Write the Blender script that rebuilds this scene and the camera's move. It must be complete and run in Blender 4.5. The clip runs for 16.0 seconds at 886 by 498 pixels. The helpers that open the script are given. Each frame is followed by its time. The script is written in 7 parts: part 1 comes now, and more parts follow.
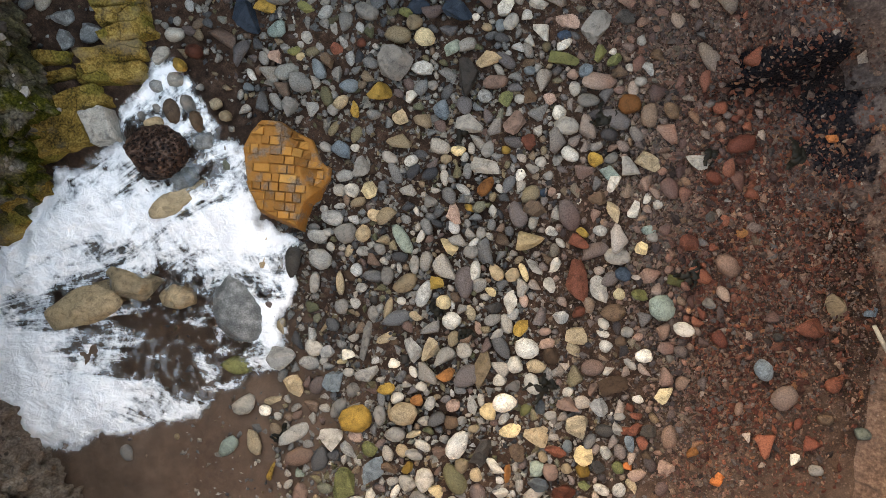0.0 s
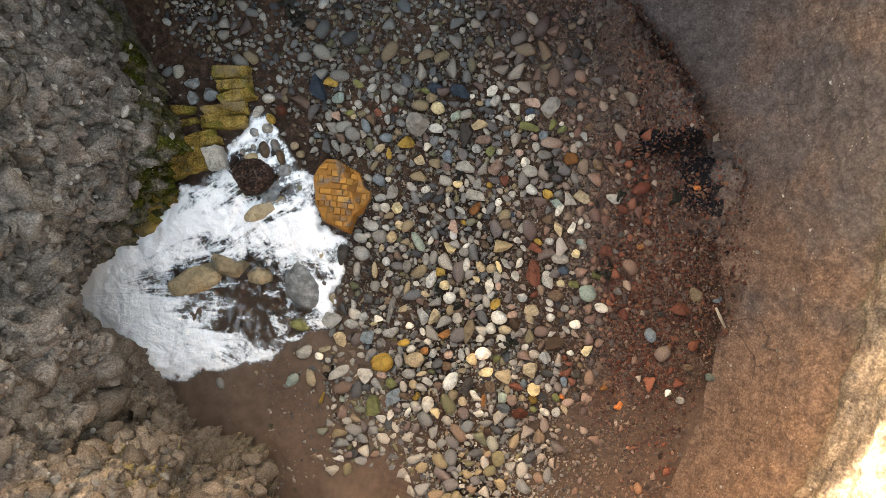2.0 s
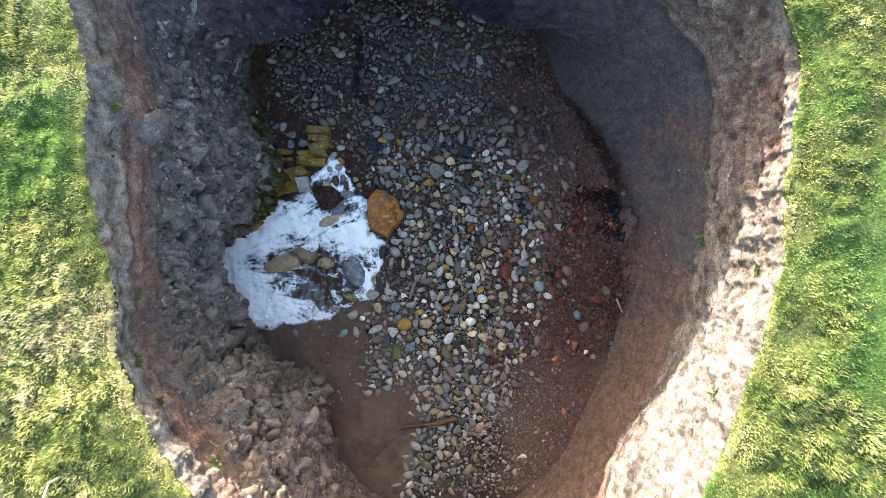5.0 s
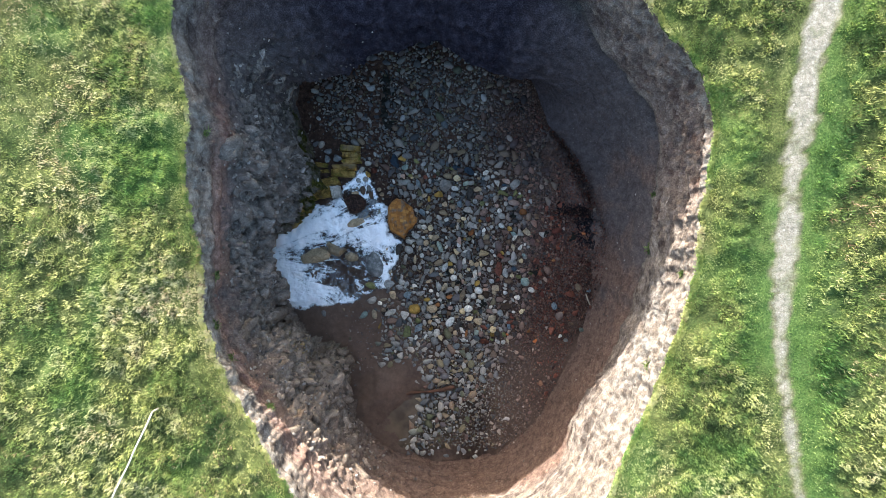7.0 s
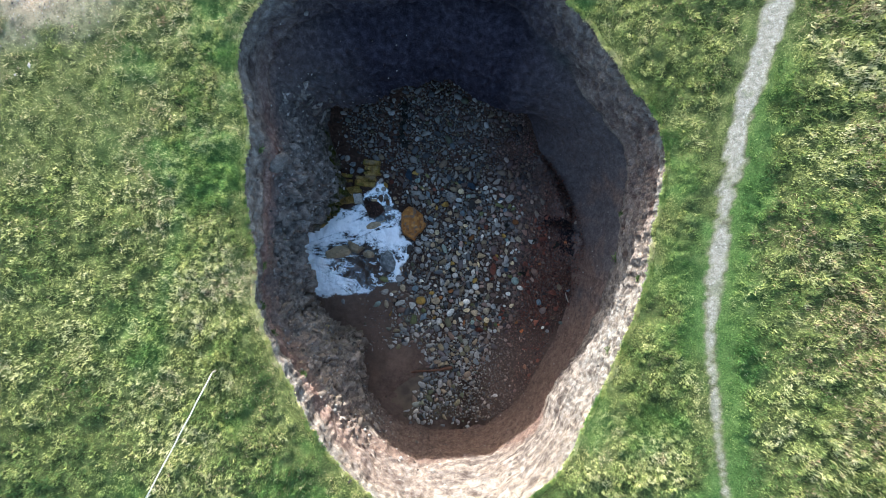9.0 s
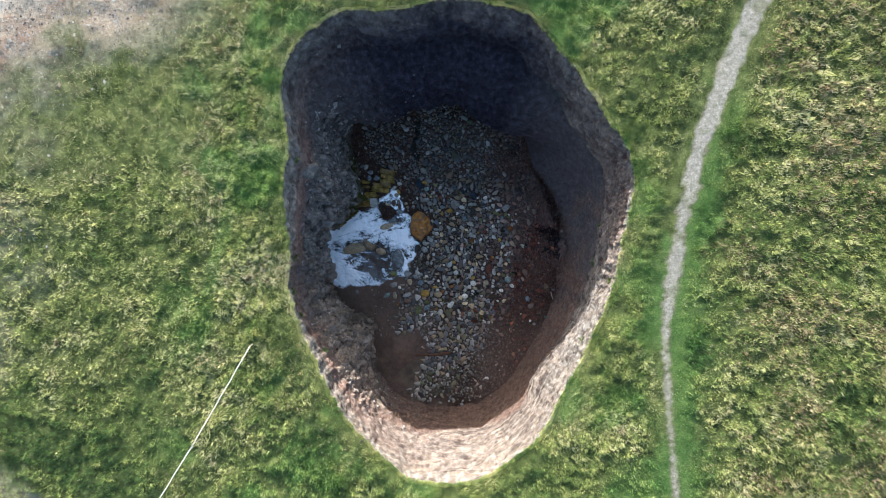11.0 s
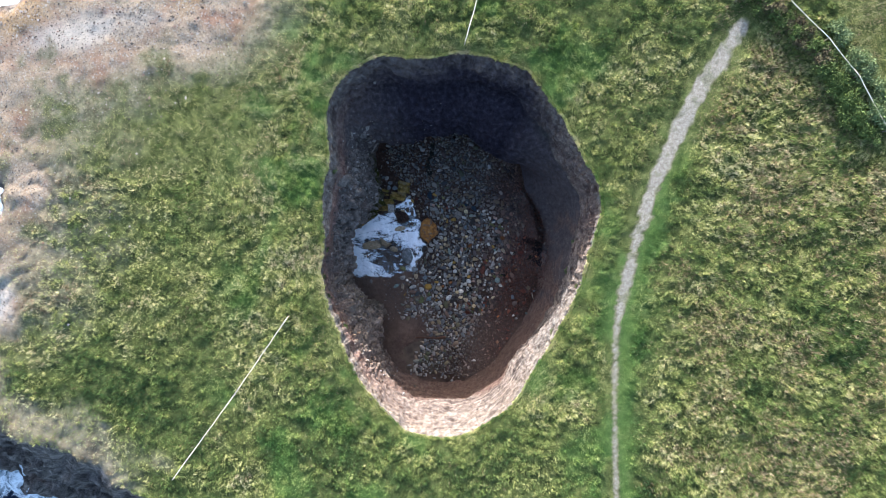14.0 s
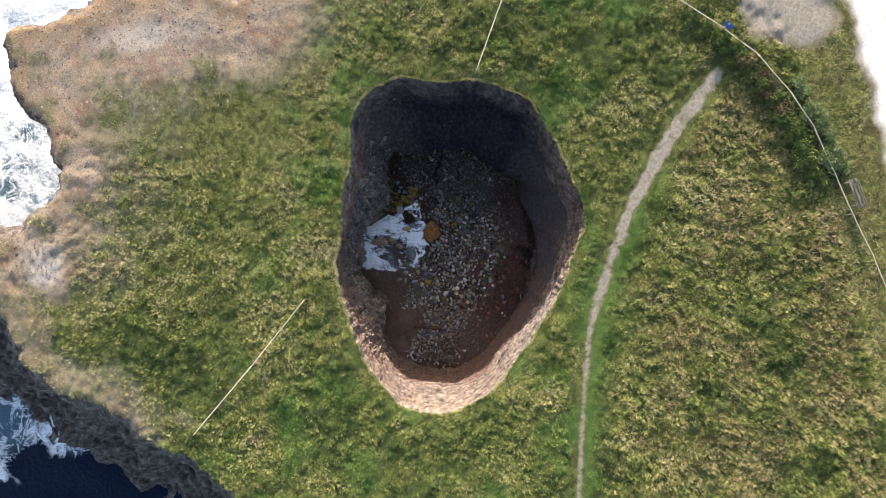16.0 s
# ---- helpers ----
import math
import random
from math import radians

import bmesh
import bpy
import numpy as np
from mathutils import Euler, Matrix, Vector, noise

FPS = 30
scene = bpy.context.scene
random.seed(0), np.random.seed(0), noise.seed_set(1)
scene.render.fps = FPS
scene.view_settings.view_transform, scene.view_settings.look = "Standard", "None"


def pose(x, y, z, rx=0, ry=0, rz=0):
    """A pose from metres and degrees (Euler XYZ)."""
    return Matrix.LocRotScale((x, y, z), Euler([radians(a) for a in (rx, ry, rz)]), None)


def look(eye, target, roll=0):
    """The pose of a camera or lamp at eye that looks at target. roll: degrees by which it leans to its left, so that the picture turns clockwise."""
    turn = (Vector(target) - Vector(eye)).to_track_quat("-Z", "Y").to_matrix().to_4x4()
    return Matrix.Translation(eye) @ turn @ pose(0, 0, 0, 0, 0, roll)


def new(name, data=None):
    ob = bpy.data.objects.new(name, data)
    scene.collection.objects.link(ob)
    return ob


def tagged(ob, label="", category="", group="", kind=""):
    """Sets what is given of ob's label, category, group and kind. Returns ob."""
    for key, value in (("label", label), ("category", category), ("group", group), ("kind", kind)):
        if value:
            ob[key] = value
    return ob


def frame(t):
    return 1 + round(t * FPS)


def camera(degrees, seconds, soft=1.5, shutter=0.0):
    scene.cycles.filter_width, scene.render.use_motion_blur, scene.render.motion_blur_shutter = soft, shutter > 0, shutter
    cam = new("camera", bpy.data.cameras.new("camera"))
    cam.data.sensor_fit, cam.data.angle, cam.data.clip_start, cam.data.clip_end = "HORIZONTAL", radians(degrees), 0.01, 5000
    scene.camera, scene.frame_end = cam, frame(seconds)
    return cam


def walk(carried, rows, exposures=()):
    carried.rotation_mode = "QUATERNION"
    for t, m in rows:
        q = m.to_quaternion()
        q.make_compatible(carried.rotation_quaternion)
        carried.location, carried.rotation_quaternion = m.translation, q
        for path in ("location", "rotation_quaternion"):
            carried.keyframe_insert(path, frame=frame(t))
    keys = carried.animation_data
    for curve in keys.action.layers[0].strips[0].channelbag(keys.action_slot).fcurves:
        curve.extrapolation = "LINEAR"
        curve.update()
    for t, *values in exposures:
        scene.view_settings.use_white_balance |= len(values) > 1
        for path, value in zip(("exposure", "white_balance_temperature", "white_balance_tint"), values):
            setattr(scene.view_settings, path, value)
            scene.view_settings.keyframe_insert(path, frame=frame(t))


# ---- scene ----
# The camera: it rises straight up out of the hole, looking down.
cam = camera(72, 16.0, soft=0.8)
PATH = [
    (0, 0.374, -0.354, 7.150, 1.166, -0.191, -8.644),
    (0.5, 0.362, -0.335, 7.755, 1.025, -0.159, -8.582),
    (1, 0.358, -0.304, 8.728, 0.857, -0.151, -7.819),
    (1.5, 0.352, -0.293, 9.754, 0.596, -0.188, -7.233),
    (2, 0.346, -0.264, 10.768, 0.379, -0.134, -6.759),
    (2.5, 0.346, -0.231, 11.772, 0.205, -0.041, -6.217),
    (3, 0.351, -0.200, 12.756, 0.119, 0.061, -5.681),
    (3.5, 0.364, -0.175, 13.740, 0.105, 0.174, -5.175),
    (4, 0.370, -0.159, 14.714, 0.070, 0.291, -4.631),
    (4.2, 0.366, -0.151, 15.103, 0.068, 0.312, -4.428),
    (6.3, 0.235, -0.015, 19.280, -0.205, 0.351, -2.072),
    (6.5, 0.222, -0.018, 19.654, -0.208, 0.365, -1.908),
    (7, 0.185, -0.036, 20.615, -0.156, 0.359, -1.367),
    (7.5, 0.138, -0.014, 21.590, -0.143, 0.276, -0.827),
    (8, 0.071, 0.030, 22.563, -0.145, 0.211, -0.311),
    (8.5, -0.002, 0.058, 23.508, -0.203, 0.150, 0.204),
    (9, -0.066, 0.075, 24.433, -0.232, 0.103, 0.829),
    (11.5, -0.273, 0.161, 29.020, -0.332, 0.068, 3.602),
    (12, -0.309, 0.177, 29.966, -0.327, 0.084, 4.265),
    (12.5, -0.340, 0.199, 30.936, -0.333, 0.075, 4.946),
    (13, -0.372, 0.228, 31.915, -0.314, 0.065, 5.575),
    (13.5, -0.404, 0.251, 32.879, -0.319, 0.041, 6.244),
    (14, -0.440, 0.263, 33.859, -0.326, 0.016, 7.195),
    (14.5, -0.481, 0.269, 34.858, -0.339, -0.017, 8.207),
    (15, -0.531, 0.275, 35.860, -0.331, -0.069, 9.205),
    (15.5, -0.584, 0.281, 36.861, -0.331, -0.134, 10.212),
    (16, -0.636, 0.284, 37.866, -0.331, -0.175, 11.179),
]
walk(cam, [(t, pose(x, y, z, rx, ry, rz)) for t, x, y, z, rx, ry, rz in PATH],
     exposures=[(0, 3.8, 9700, 14), (1, 3.8, 10200, 14), (2, 3.85, 10600, 14), (2.6, 3.85, 9600, 13), (3.3, 3.85, 8100, 12), (4, 3.7, 7500, 12), (5, 3.2, 6600, 8), (6.5, 2.85, 6250, 7), (9, 2.42, 5600, 4), (12, 2.18, 5850, 9), (14, 2.25, 5700, 12), (15, 2.13, 5950, 13), (16, 1.87, 6750, 16)])

# ---- light ----
SUN_EL, SUN_AZ = 11.5, -15.5          # degrees; the azimuth from +y towards +x
world = bpy.data.worlds.new("sky")
scene.world = world
world.use_nodes = True
wn = world.node_tree
sky = wn.nodes.new("ShaderNodeTexSky")
sky.sky_type, sky.sun_disc = "NISHITA", False
sky.sun_elevation, sky.sun_rotation = radians(SUN_EL), radians(SUN_AZ)
sky.air_density, sky.dust_density, sky.ozone_density = 1.0, 3.0, 1.5
wn.links.new(sky.outputs[0], wn.nodes["Background"].inputs[0])
wn.nodes["Background"].inputs[1].default_value = 0.15
toward = Vector((math.sin(radians(SUN_AZ)) * math.cos(radians(SUN_EL)), math.cos(radians(SUN_AZ)) * math.cos(radians(SUN_EL)), math.sin(radians(SUN_EL))))
sun = new("sun", bpy.data.lights.new("sun", "SUN"))
sun.data.energy, sun.data.angle, sun.data.color = 3.6, radians(0.6), (1.0, 0.96, 0.9)
sun.matrix_world = look(toward * 60, (0, 0, 0))

# ---- materials ----
class Nodes:
    """A small builder of node materials."""

    def __init__(self, name):
        self.mat = bpy.data.materials.new(name)
        self.mat.use_nodes = True
        self.nt = self.mat.node_tree
        self.bsdf = self.nt.nodes["Principled BSDF"]
        self.geo = self.nt.nodes.new("ShaderNodeNewGeometry")
        self.pos = self.geo.outputs["Position"]
        self.bsdf.inputs["Roughness"].default_value = 0.9
        self.bsdf.inputs["Specular IOR Level"].default_value = 0.09

    def link(self, a, b):
        self.nt.links.new(a, b)

    def noise(self, scale, detail=4.0, rough=0.55, vec=None, distortion=0.0):
        n = self.nt.nodes.new("ShaderNodeTexNoise")
        n.inputs["Scale"].default_value, n.inputs["Detail"].default_value = scale, detail
        n.inputs["Roughness"].default_value, n.inputs["Distortion"].default_value = rough, distortion
        self.link(vec or self.pos, n.inputs["Vector"])
        return n.outputs["Fac"]

    def voronoi(self, scale, feature="F1", out="Distance", vec=None):
        n = self.nt.nodes.new("ShaderNodeTexVoronoi")
        n.feature = feature
        n.inputs["Scale"].default_value = scale
        self.link(vec or self.pos, n.inputs["Vector"])
        return n.outputs[out]

    def ramp(self, fac, stops):
        n = self.nt.nodes.new("ShaderNodeValToRGB")
        e = n.color_ramp.elements
        while len(e) < len(stops):
            e.new(0.5)
        for k, (p, c) in zip(e, stops):
            k.position = p
            k.color = (*c, 1) if isinstance(c, tuple) else (c, c, c, 1)
        self.link(fac, n.inputs[0])
        return n.outputs[0]

    def mix(self, fac, a, b, mode="MIX"):
        n = self.nt.nodes.new("ShaderNodeMix")
        n.data_type, n.blend_type = "RGBA", mode
        for v, s in ((fac, n.inputs[0]), (a, n.inputs[6]), (b, n.inputs[7])):
            if isinstance(v, (int, float)):
                s.default_value = v if s == n.inputs[0] else (v, v, v, 1)
            elif isinstance(v, tuple):
                s.default_value = (*v, 1)
            else:
                self.link(v, s)
        return n.outputs[2]

    def math(self, op, a, b=0.0):
        n = self.nt.nodes.new("ShaderNodeMath")
        n.operation = op
        for v, s in ((a, n.inputs[0]), (b, n.inputs[1])):
            if isinstance(v, (int, float)):
                s.default_value = v
            else:
                self.link(v, s)
        return n.outputs[0]

    def warped(self, amount):
        n = self.nt.nodes.new("ShaderNodeTexNoise")
        n.inputs["Scale"].default_value, n.inputs["Detail"].default_value = 0.7, 4.0
        self.link(self.pos, n.inputs["Vector"])
        return self.mix(amount, self.pos, n.outputs["Color"], "ADD")

    def stretched(self, x, y, z):
        n = self.nt.nodes.new("ShaderNodeMapping")
        n.inputs["Scale"].default_value = (x, y, z)
        self.link(self.pos, n.inputs["Vector"])
        return n.outputs[0]

    def axis(self, k):
        n = self.nt.nodes.new("ShaderNodeSeparateXYZ")
        self.link(self.pos, n.inputs[0])
        return n.outputs[k]

    def bump(self, height, dist, strength=1.0):
        n = self.nt.nodes.new("ShaderNodeBump")
        n.inputs["Distance"].default_value, n.inputs["Strength"].default_value = dist, strength
        self.link(height, n.inputs["Height"])
        self.link(n.outputs[0], self.bsdf.inputs["Normal"])
        return n

    def island(self):
        return self.geo.outputs["Random Per Island"]

    def per_object(self):
        return self.nt.nodes.new("ShaderNodeObjectInfo").outputs["Random"]

    def attribute(self, name):
        n = self.nt.nodes.new("ShaderNodeAttribute")
        n.attribute_name = name
        return n.outputs["Fac"]

    def done(self, colour, rough=None):
        self.link(colour, self.bsdf.inputs["Base Color"])
        if rough is not None:
            if isinstance(rough, (int, float)):
                self.bsdf.inputs["Roughness"].default_value = rough
            else:
                self.link(rough, self.bsdf.inputs["Roughness"])
        return self.mat


def mat_earth():
    """The sides of the hole: grey-brown till, smooth below the seam, pale and crumbling above it, rock in the west."""
    m = Nodes("till")
    m.bsdf.inputs["Specular IOR Level"].default_value = 0.02
    fine, mid, wide = m.noise(30, 6, 0.65), m.noise(4.5, 5, 0.6), m.noise(0.75, 4)
    body_mix = m.mix(0.55, fine, m.mix(0.5, mid, m.noise(11, 4, 0.6)))
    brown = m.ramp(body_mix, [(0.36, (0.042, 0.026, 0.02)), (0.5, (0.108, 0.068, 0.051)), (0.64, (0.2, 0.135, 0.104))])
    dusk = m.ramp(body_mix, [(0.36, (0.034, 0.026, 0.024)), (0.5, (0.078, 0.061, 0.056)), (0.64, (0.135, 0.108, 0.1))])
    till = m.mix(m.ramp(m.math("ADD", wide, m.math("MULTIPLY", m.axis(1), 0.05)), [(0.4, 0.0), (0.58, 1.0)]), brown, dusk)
    red = m.ramp(m.mix(0.4, fine, mid), [(0.36, (0.07, 0.036, 0.028)), (0.5, (0.165, 0.088, 0.066)), (0.66, (0.29, 0.185, 0.15))])
    grey = m.ramp(m.mix(0.35, fine, mid), [(0.36, (0.058, 0.046, 0.039)), (0.5, (0.15, 0.124, 0.105)), (0.64, (0.29, 0.25, 0.215))])
    pale = m.ramp(m.mix(0.4, fine, mid), [(0.36, (0.05, 0.038, 0.031)), (0.5, (0.118, 0.094, 0.077)), (0.63, (0.215, 0.182, 0.155))])
    white = m.ramp(m.mix(0.5, fine, mid), [(0.36, (0.062, 0.05, 0.042)), (0.5, (0.15, 0.13, 0.111)), (0.64, (0.28, 0.252, 0.222))])
    # shade of the north side, put in as a near-black till colour
    north_shade = m.ramp(m.mix(0.45, fine, mid), [(0.36, (0.004, 0.0035, 0.0055)), (0.5, (0.0125, 0.0105, 0.0155)), (0.65, (0.042, 0.036, 0.047))])
    rocky = m.attribute("rocky")
    # paler tan in place of grey towards the south-west
    tanrock = m.ramp(m.mix(0.35, fine, mid), [(0.36, (0.1, 0.07, 0.05)), (0.5, (0.21, 0.158, 0.118)), (0.64, (0.33, 0.265, 0.21))])
    grey = m.mix(m.attribute("tan"), grey, tanrock)
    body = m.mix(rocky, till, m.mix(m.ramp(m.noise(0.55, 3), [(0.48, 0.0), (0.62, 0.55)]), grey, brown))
    # pebbles set in the till
    cells, tone = m.voronoi(16.0), m.voronoi(16.0, "F1", "Color")
    some = m.math("MULTIPLY", m.ramp(cells, [(0.14, 1.0), (0.24, 0.0)]), m.ramp(m.noise(1.9, 3), [(0.47, 0.0), (0.62, 0.75)]))
    body = m.mix(some, body, m.ramp(tone, [(0.2, (0.05, 0.042, 0.036)), (0.5, (0.15, 0.11, 0.09)), (0.8, (0.31, 0.265, 0.23))]))
    # drying cracks
    crack = m.ramp(m.voronoi(0.85, "DISTANCE_TO_EDGE", "Distance", m.warped(1.3)), [(0.0, 1.0), (0.014, 0.0)])
    crack = m.math("MULTIPLY", crack, m.ramp(m.noise(1.3, 3), [(0.52, 0.0), (0.6, 0.85)]))
    body = m.mix(crack, body, (0.035, 0.026, 0.023))
    up = m.math("ADD", m.attribute("level"), m.math("MULTIPLY", m.math("SUBTRACT", mid, 0.5), 0.12))
    beds = m.noise(1.0, 6, 0.65, m.stretched(1.1, 1.1, 4.5), 0.7)
    pale = m.mix(1.0, pale, m.ramp(beds, [(0.36, (0.4, 0.36, 0.36)), (0.5, (0.95, 0.93, 0.92)), (0.64, (1.5, 1.45, 1.38))]), "MULTIPLY")
    upper = m.mix(m.attribute("redbed"), pale, red)
    upper = m.mix(m.math("MULTIPLY", m.attribute("dry"), m.ramp(mid, [(0.36, 0.25), (0.56, 1.0)])), upper, white)
    body = m.mix(m.ramp(up, [(0.47, 0.0), (0.53, 1.0)]), body, upper)
    seam = m.math("MULTIPLY", m.attribute("seam"), m.ramp(mid, [(0.34, 0.2), (0.55, 1.0)]))
    body = m.mix(seam, body, m.ramp(fine, [(0.36, (0.035, 0.034, 0.026)), (0.6, (0.1, 0.095, 0.072))]))
    body = m.mix(m.attribute("north_shade"), body, north_shade)
    # gravel on the scree, of many colours
    bits, hue = m.voronoi(38.0), m.voronoi(38.0, "F1", "Color")
    gravel = m.ramp(hue, [(0.15, (0.016, 0.011, 0.011)), (0.4, (0.075, 0.04, 0.03)), (0.62, (0.13, 0.055, 0.036)), (0.8, (0.14, 0.115, 0.1)), (0.95, (0.32, 0.25, 0.19))])
    scree = m.attribute("scree")
    body = m.mix(m.math("MULTIPLY", scree, m.ramp(bits, [(0.28, 0.85), (0.5, 0.0)])), m.mix(m.math("MULTIPLY", scree, 0.8), body, m.ramp(fine, [(0.36, (0.014, 0.008, 0.007)), (0.52, (0.05, 0.028, 0.022)), (0.66, (0.11, 0.066, 0.05))])), gravel)
    # the hollow's shade at the scree foot, painted as near-black colour
    body = m.mix(m.ramp(m.math("ADD", m.attribute("hollow_shade"), m.math("MULTIPLY", m.math("SUBTRACT", m.noise(7, 5, 0.65), 0.5), 1.1)), [(0.42, 0.0), (0.62, 1.0)]), body, m.mix(m.ramp(bits, [(0.15, 0.25), (0.28, 0.0)]), m.ramp(fine, [(0.4, (0.003, 0.003, 0.004)), (0.65, (0.018, 0.016, 0.018))]), gravel))
    body = m.mix(m.math("MULTIPLY", m.attribute("ochre"), m.ramp(m.noise(2.6, 4), [(0.45, 0.0), (0.58, 0.9)])), body, m.ramp(fine, [(0.36, (0.11, 0.075, 0.022)), (0.62, (0.32, 0.225, 0.07))]))
    moss = m.math("MULTIPLY", m.attribute("moss"), m.ramp(m.noise(2.6, 4), [(0.34, 0.15), (0.52, 1.0)]))
    body = m.mix(moss, body, m.ramp(m.mix(0.4, fine, mid), [(0.38, (0.007, 0.0085, 0.002)), (0.52, (0.04, 0.041, 0.008)), (0.66, (0.14, 0.122, 0.022))]))
    m.bump(m.mix(0.5, fine, m.mix(0.4, mid, m.ramp(cells, [(0.0, 1.0), (0.3, 0.0)]))), 0.03)
    return m.done(body, 0.95)


def mat_sand():
    """Coarse wet sand, red-brown, with gravel of many colours where it rises."""
    m = Nodes("sand")
    grain, mid, wide = m.noise(120, 3, 0.7), m.noise(9, 5, 0.6), m.noise(1.1, 3)
    sand = m.ramp(m.mix(0.5, grain, mid), [(0.37, (0.008, 0.0046, 0.0035)), (0.52, (0.036, 0.02, 0.0135)), (0.66, (0.115, 0.067, 0.046))])
    cells, tone = m.voronoi(42.0), m.voronoi(42.0, "F1", "Color")
    grit = m.mix(0.3, m.ramp(tone, [(0.2, (0.015, 0.01, 0.009)), (0.45, (0.045, 0.022, 0.016)), (0.62, (0.1, 0.04, 0.025)), (0.8, (0.095, 0.08, 0.07))]), sand)
    grit = m.mix(m.ramp(tone, [(0.72, 0.0), (0.86, 0.7)]), grit, (0.3, 0.2, 0.15))
    body = m.mix(m.math("MULTIPLY", m.attribute("grit"), m.ramp(cells, [(0.3, 1.0), (0.5, 0.1)])), sand, grit)
    wet = m.attribute("wet")
    silt = m.ramp(m.mix(0.5, grain, m.mix(0.5, mid, wide)), [(0.36, (0.07, 0.043, 0.031)), (0.64, (0.165, 0.108, 0.077))])
    body = m.mix(m.attribute("silt"), body, silt)
    # the same painted shade of the hollow, carried onto the sand
    body = m.mix(m.attribute("hollow_shade"), body, m.ramp(grain, [(0.4, (0.003, 0.003, 0.004)), (0.7, (0.02, 0.017, 0.018))]))
    rough = m.ramp(wet, [(0.0, 0.95), (1.0, 0.42)])
    m.bump(m.mix(0.5, grain, m.mix(m.attribute("grit"), mid, m.ramp(cells, [(0.0, 1.0), (0.5, 0.0)]))), 0.02, 0.8)
    return m.done(body, rough)


def mat_turf():
    """Soil and low growth between the grass blades, bare earth where the attribute says so."""
    m = Nodes("turf")
    fine, mid, wide = m.noise(22, 5, 0.65), m.noise(2.6, 5, 0.6), m.noise(0.35, 3)
    green = m.ramp(m.mix(0.5, fine, mid), [(0.37, (0.018, 0.025, 0.008)), (0.5, (0.068, 0.082, 0.024)), (0.64, (0.16, 0.17, 0.06))])
    green = m.mix(m.attribute("lush"), green, m.ramp(fine, [(0.35, (0.03, 0.085, 0.018)), (0.65, (0.09, 0.18, 0.042))]))
    bare = m.ramp(m.noise(7.5, 6, 0.75), [(0.34, (0.16, 0.142, 0.115)), (0.5, (0.245, 0.222, 0.182)), (0.66, (0.34, 0.315, 0.265))])
    red = m.ramp(fine, [(0.3, (0.08, 0.045, 0.034)), (0.7, (0.24, 0.155, 0.12))])
    grain = m.noise(75, 3, 0.7)
    bare = m.mix(0.8, bare, m.ramp(grain, [(0.3, 0.45), (0.7, 1.4)]), "MULTIPLY")
    bare = m.mix(m.math("MULTIPLY", m.ramp(m.noise(0.55, 4), [(0.5, 0.0), (0.64, 0.75)]), m.ramp(m.axis(0), [(0.0, 1.0), (0.02, 0.0)])), bare, red)
    bare = m.mix(m.math("MULTIPLY", m.ramp(m.axis(0), [(0.0, 1.0), (0.02, 0.0)]), 0.8), bare, m.mix(1.0, bare, (1.3, 1.06, 0.86), "MULTIPLY"))
    thin = m.ramp(m.mix(0.3, m.noise(6.5, 6, 0.75), mid), [(0.36, (0.055, 0.052, 0.03)), (0.5, (0.135, 0.13, 0.075)), (0.66, (0.25, 0.235, 0.16))])
    bare = m.mix(m.attribute("ochre"), bare, m.ramp(fine, [(0.35, (0.1, 0.06, 0.03)), (0.65, (0.4, 0.27, 0.14))]))
    bare = m.mix(m.attribute("chalk"), bare, m.ramp(m.mix(0.5, fine, grain), [(0.35, (0.55, 0.54, 0.5)), (0.65, (0.78, 0.77, 0.73))]))
    rock = m.ramp(m.mix(0.5, fine, mid), [(0.38, (0.02, 0.017, 0.015)), (0.5, (0.095, 0.08, 0.07)), (0.64, (0.29, 0.245, 0.21))])
    k = m.attribute("bare")
    bits, hue = m.voronoi(11.0), m.voronoi(11.0, "F1", "Color")
    bare = m.mix(m.math("MULTIPLY", m.ramp(bits, [(0.25, 0.8), (0.42, 0.0)]), m.ramp(hue, [(0.45, 0.0), (0.55, 1.0)])), bare, m.ramp(hue, [(0.5, (0.11, 0.088, 0.07)), (0.62, (0.23, 0.205, 0.17)), (0.8, (0.34, 0.315, 0.27))]))
    body = m.mix(m.ramp(m.math("ADD", k, m.math("MULTIPLY", m.math("SUBTRACT", m.mix(0.5, fine, mid), 0.5), 0.9)), [(0.25, 0.0), (0.7, 1.0)]), m.mix(m.ramp(k, [(0.05, 0.0), (0.3, 1.0)]), green, thin), bare)
    body = m.mix(m.attribute("rock"), body, rock)
    m.bump(m.mix(0.5, fine, m.mix(0.5, mid, grain)), 0.08)
    return m.done(body, 0.95)


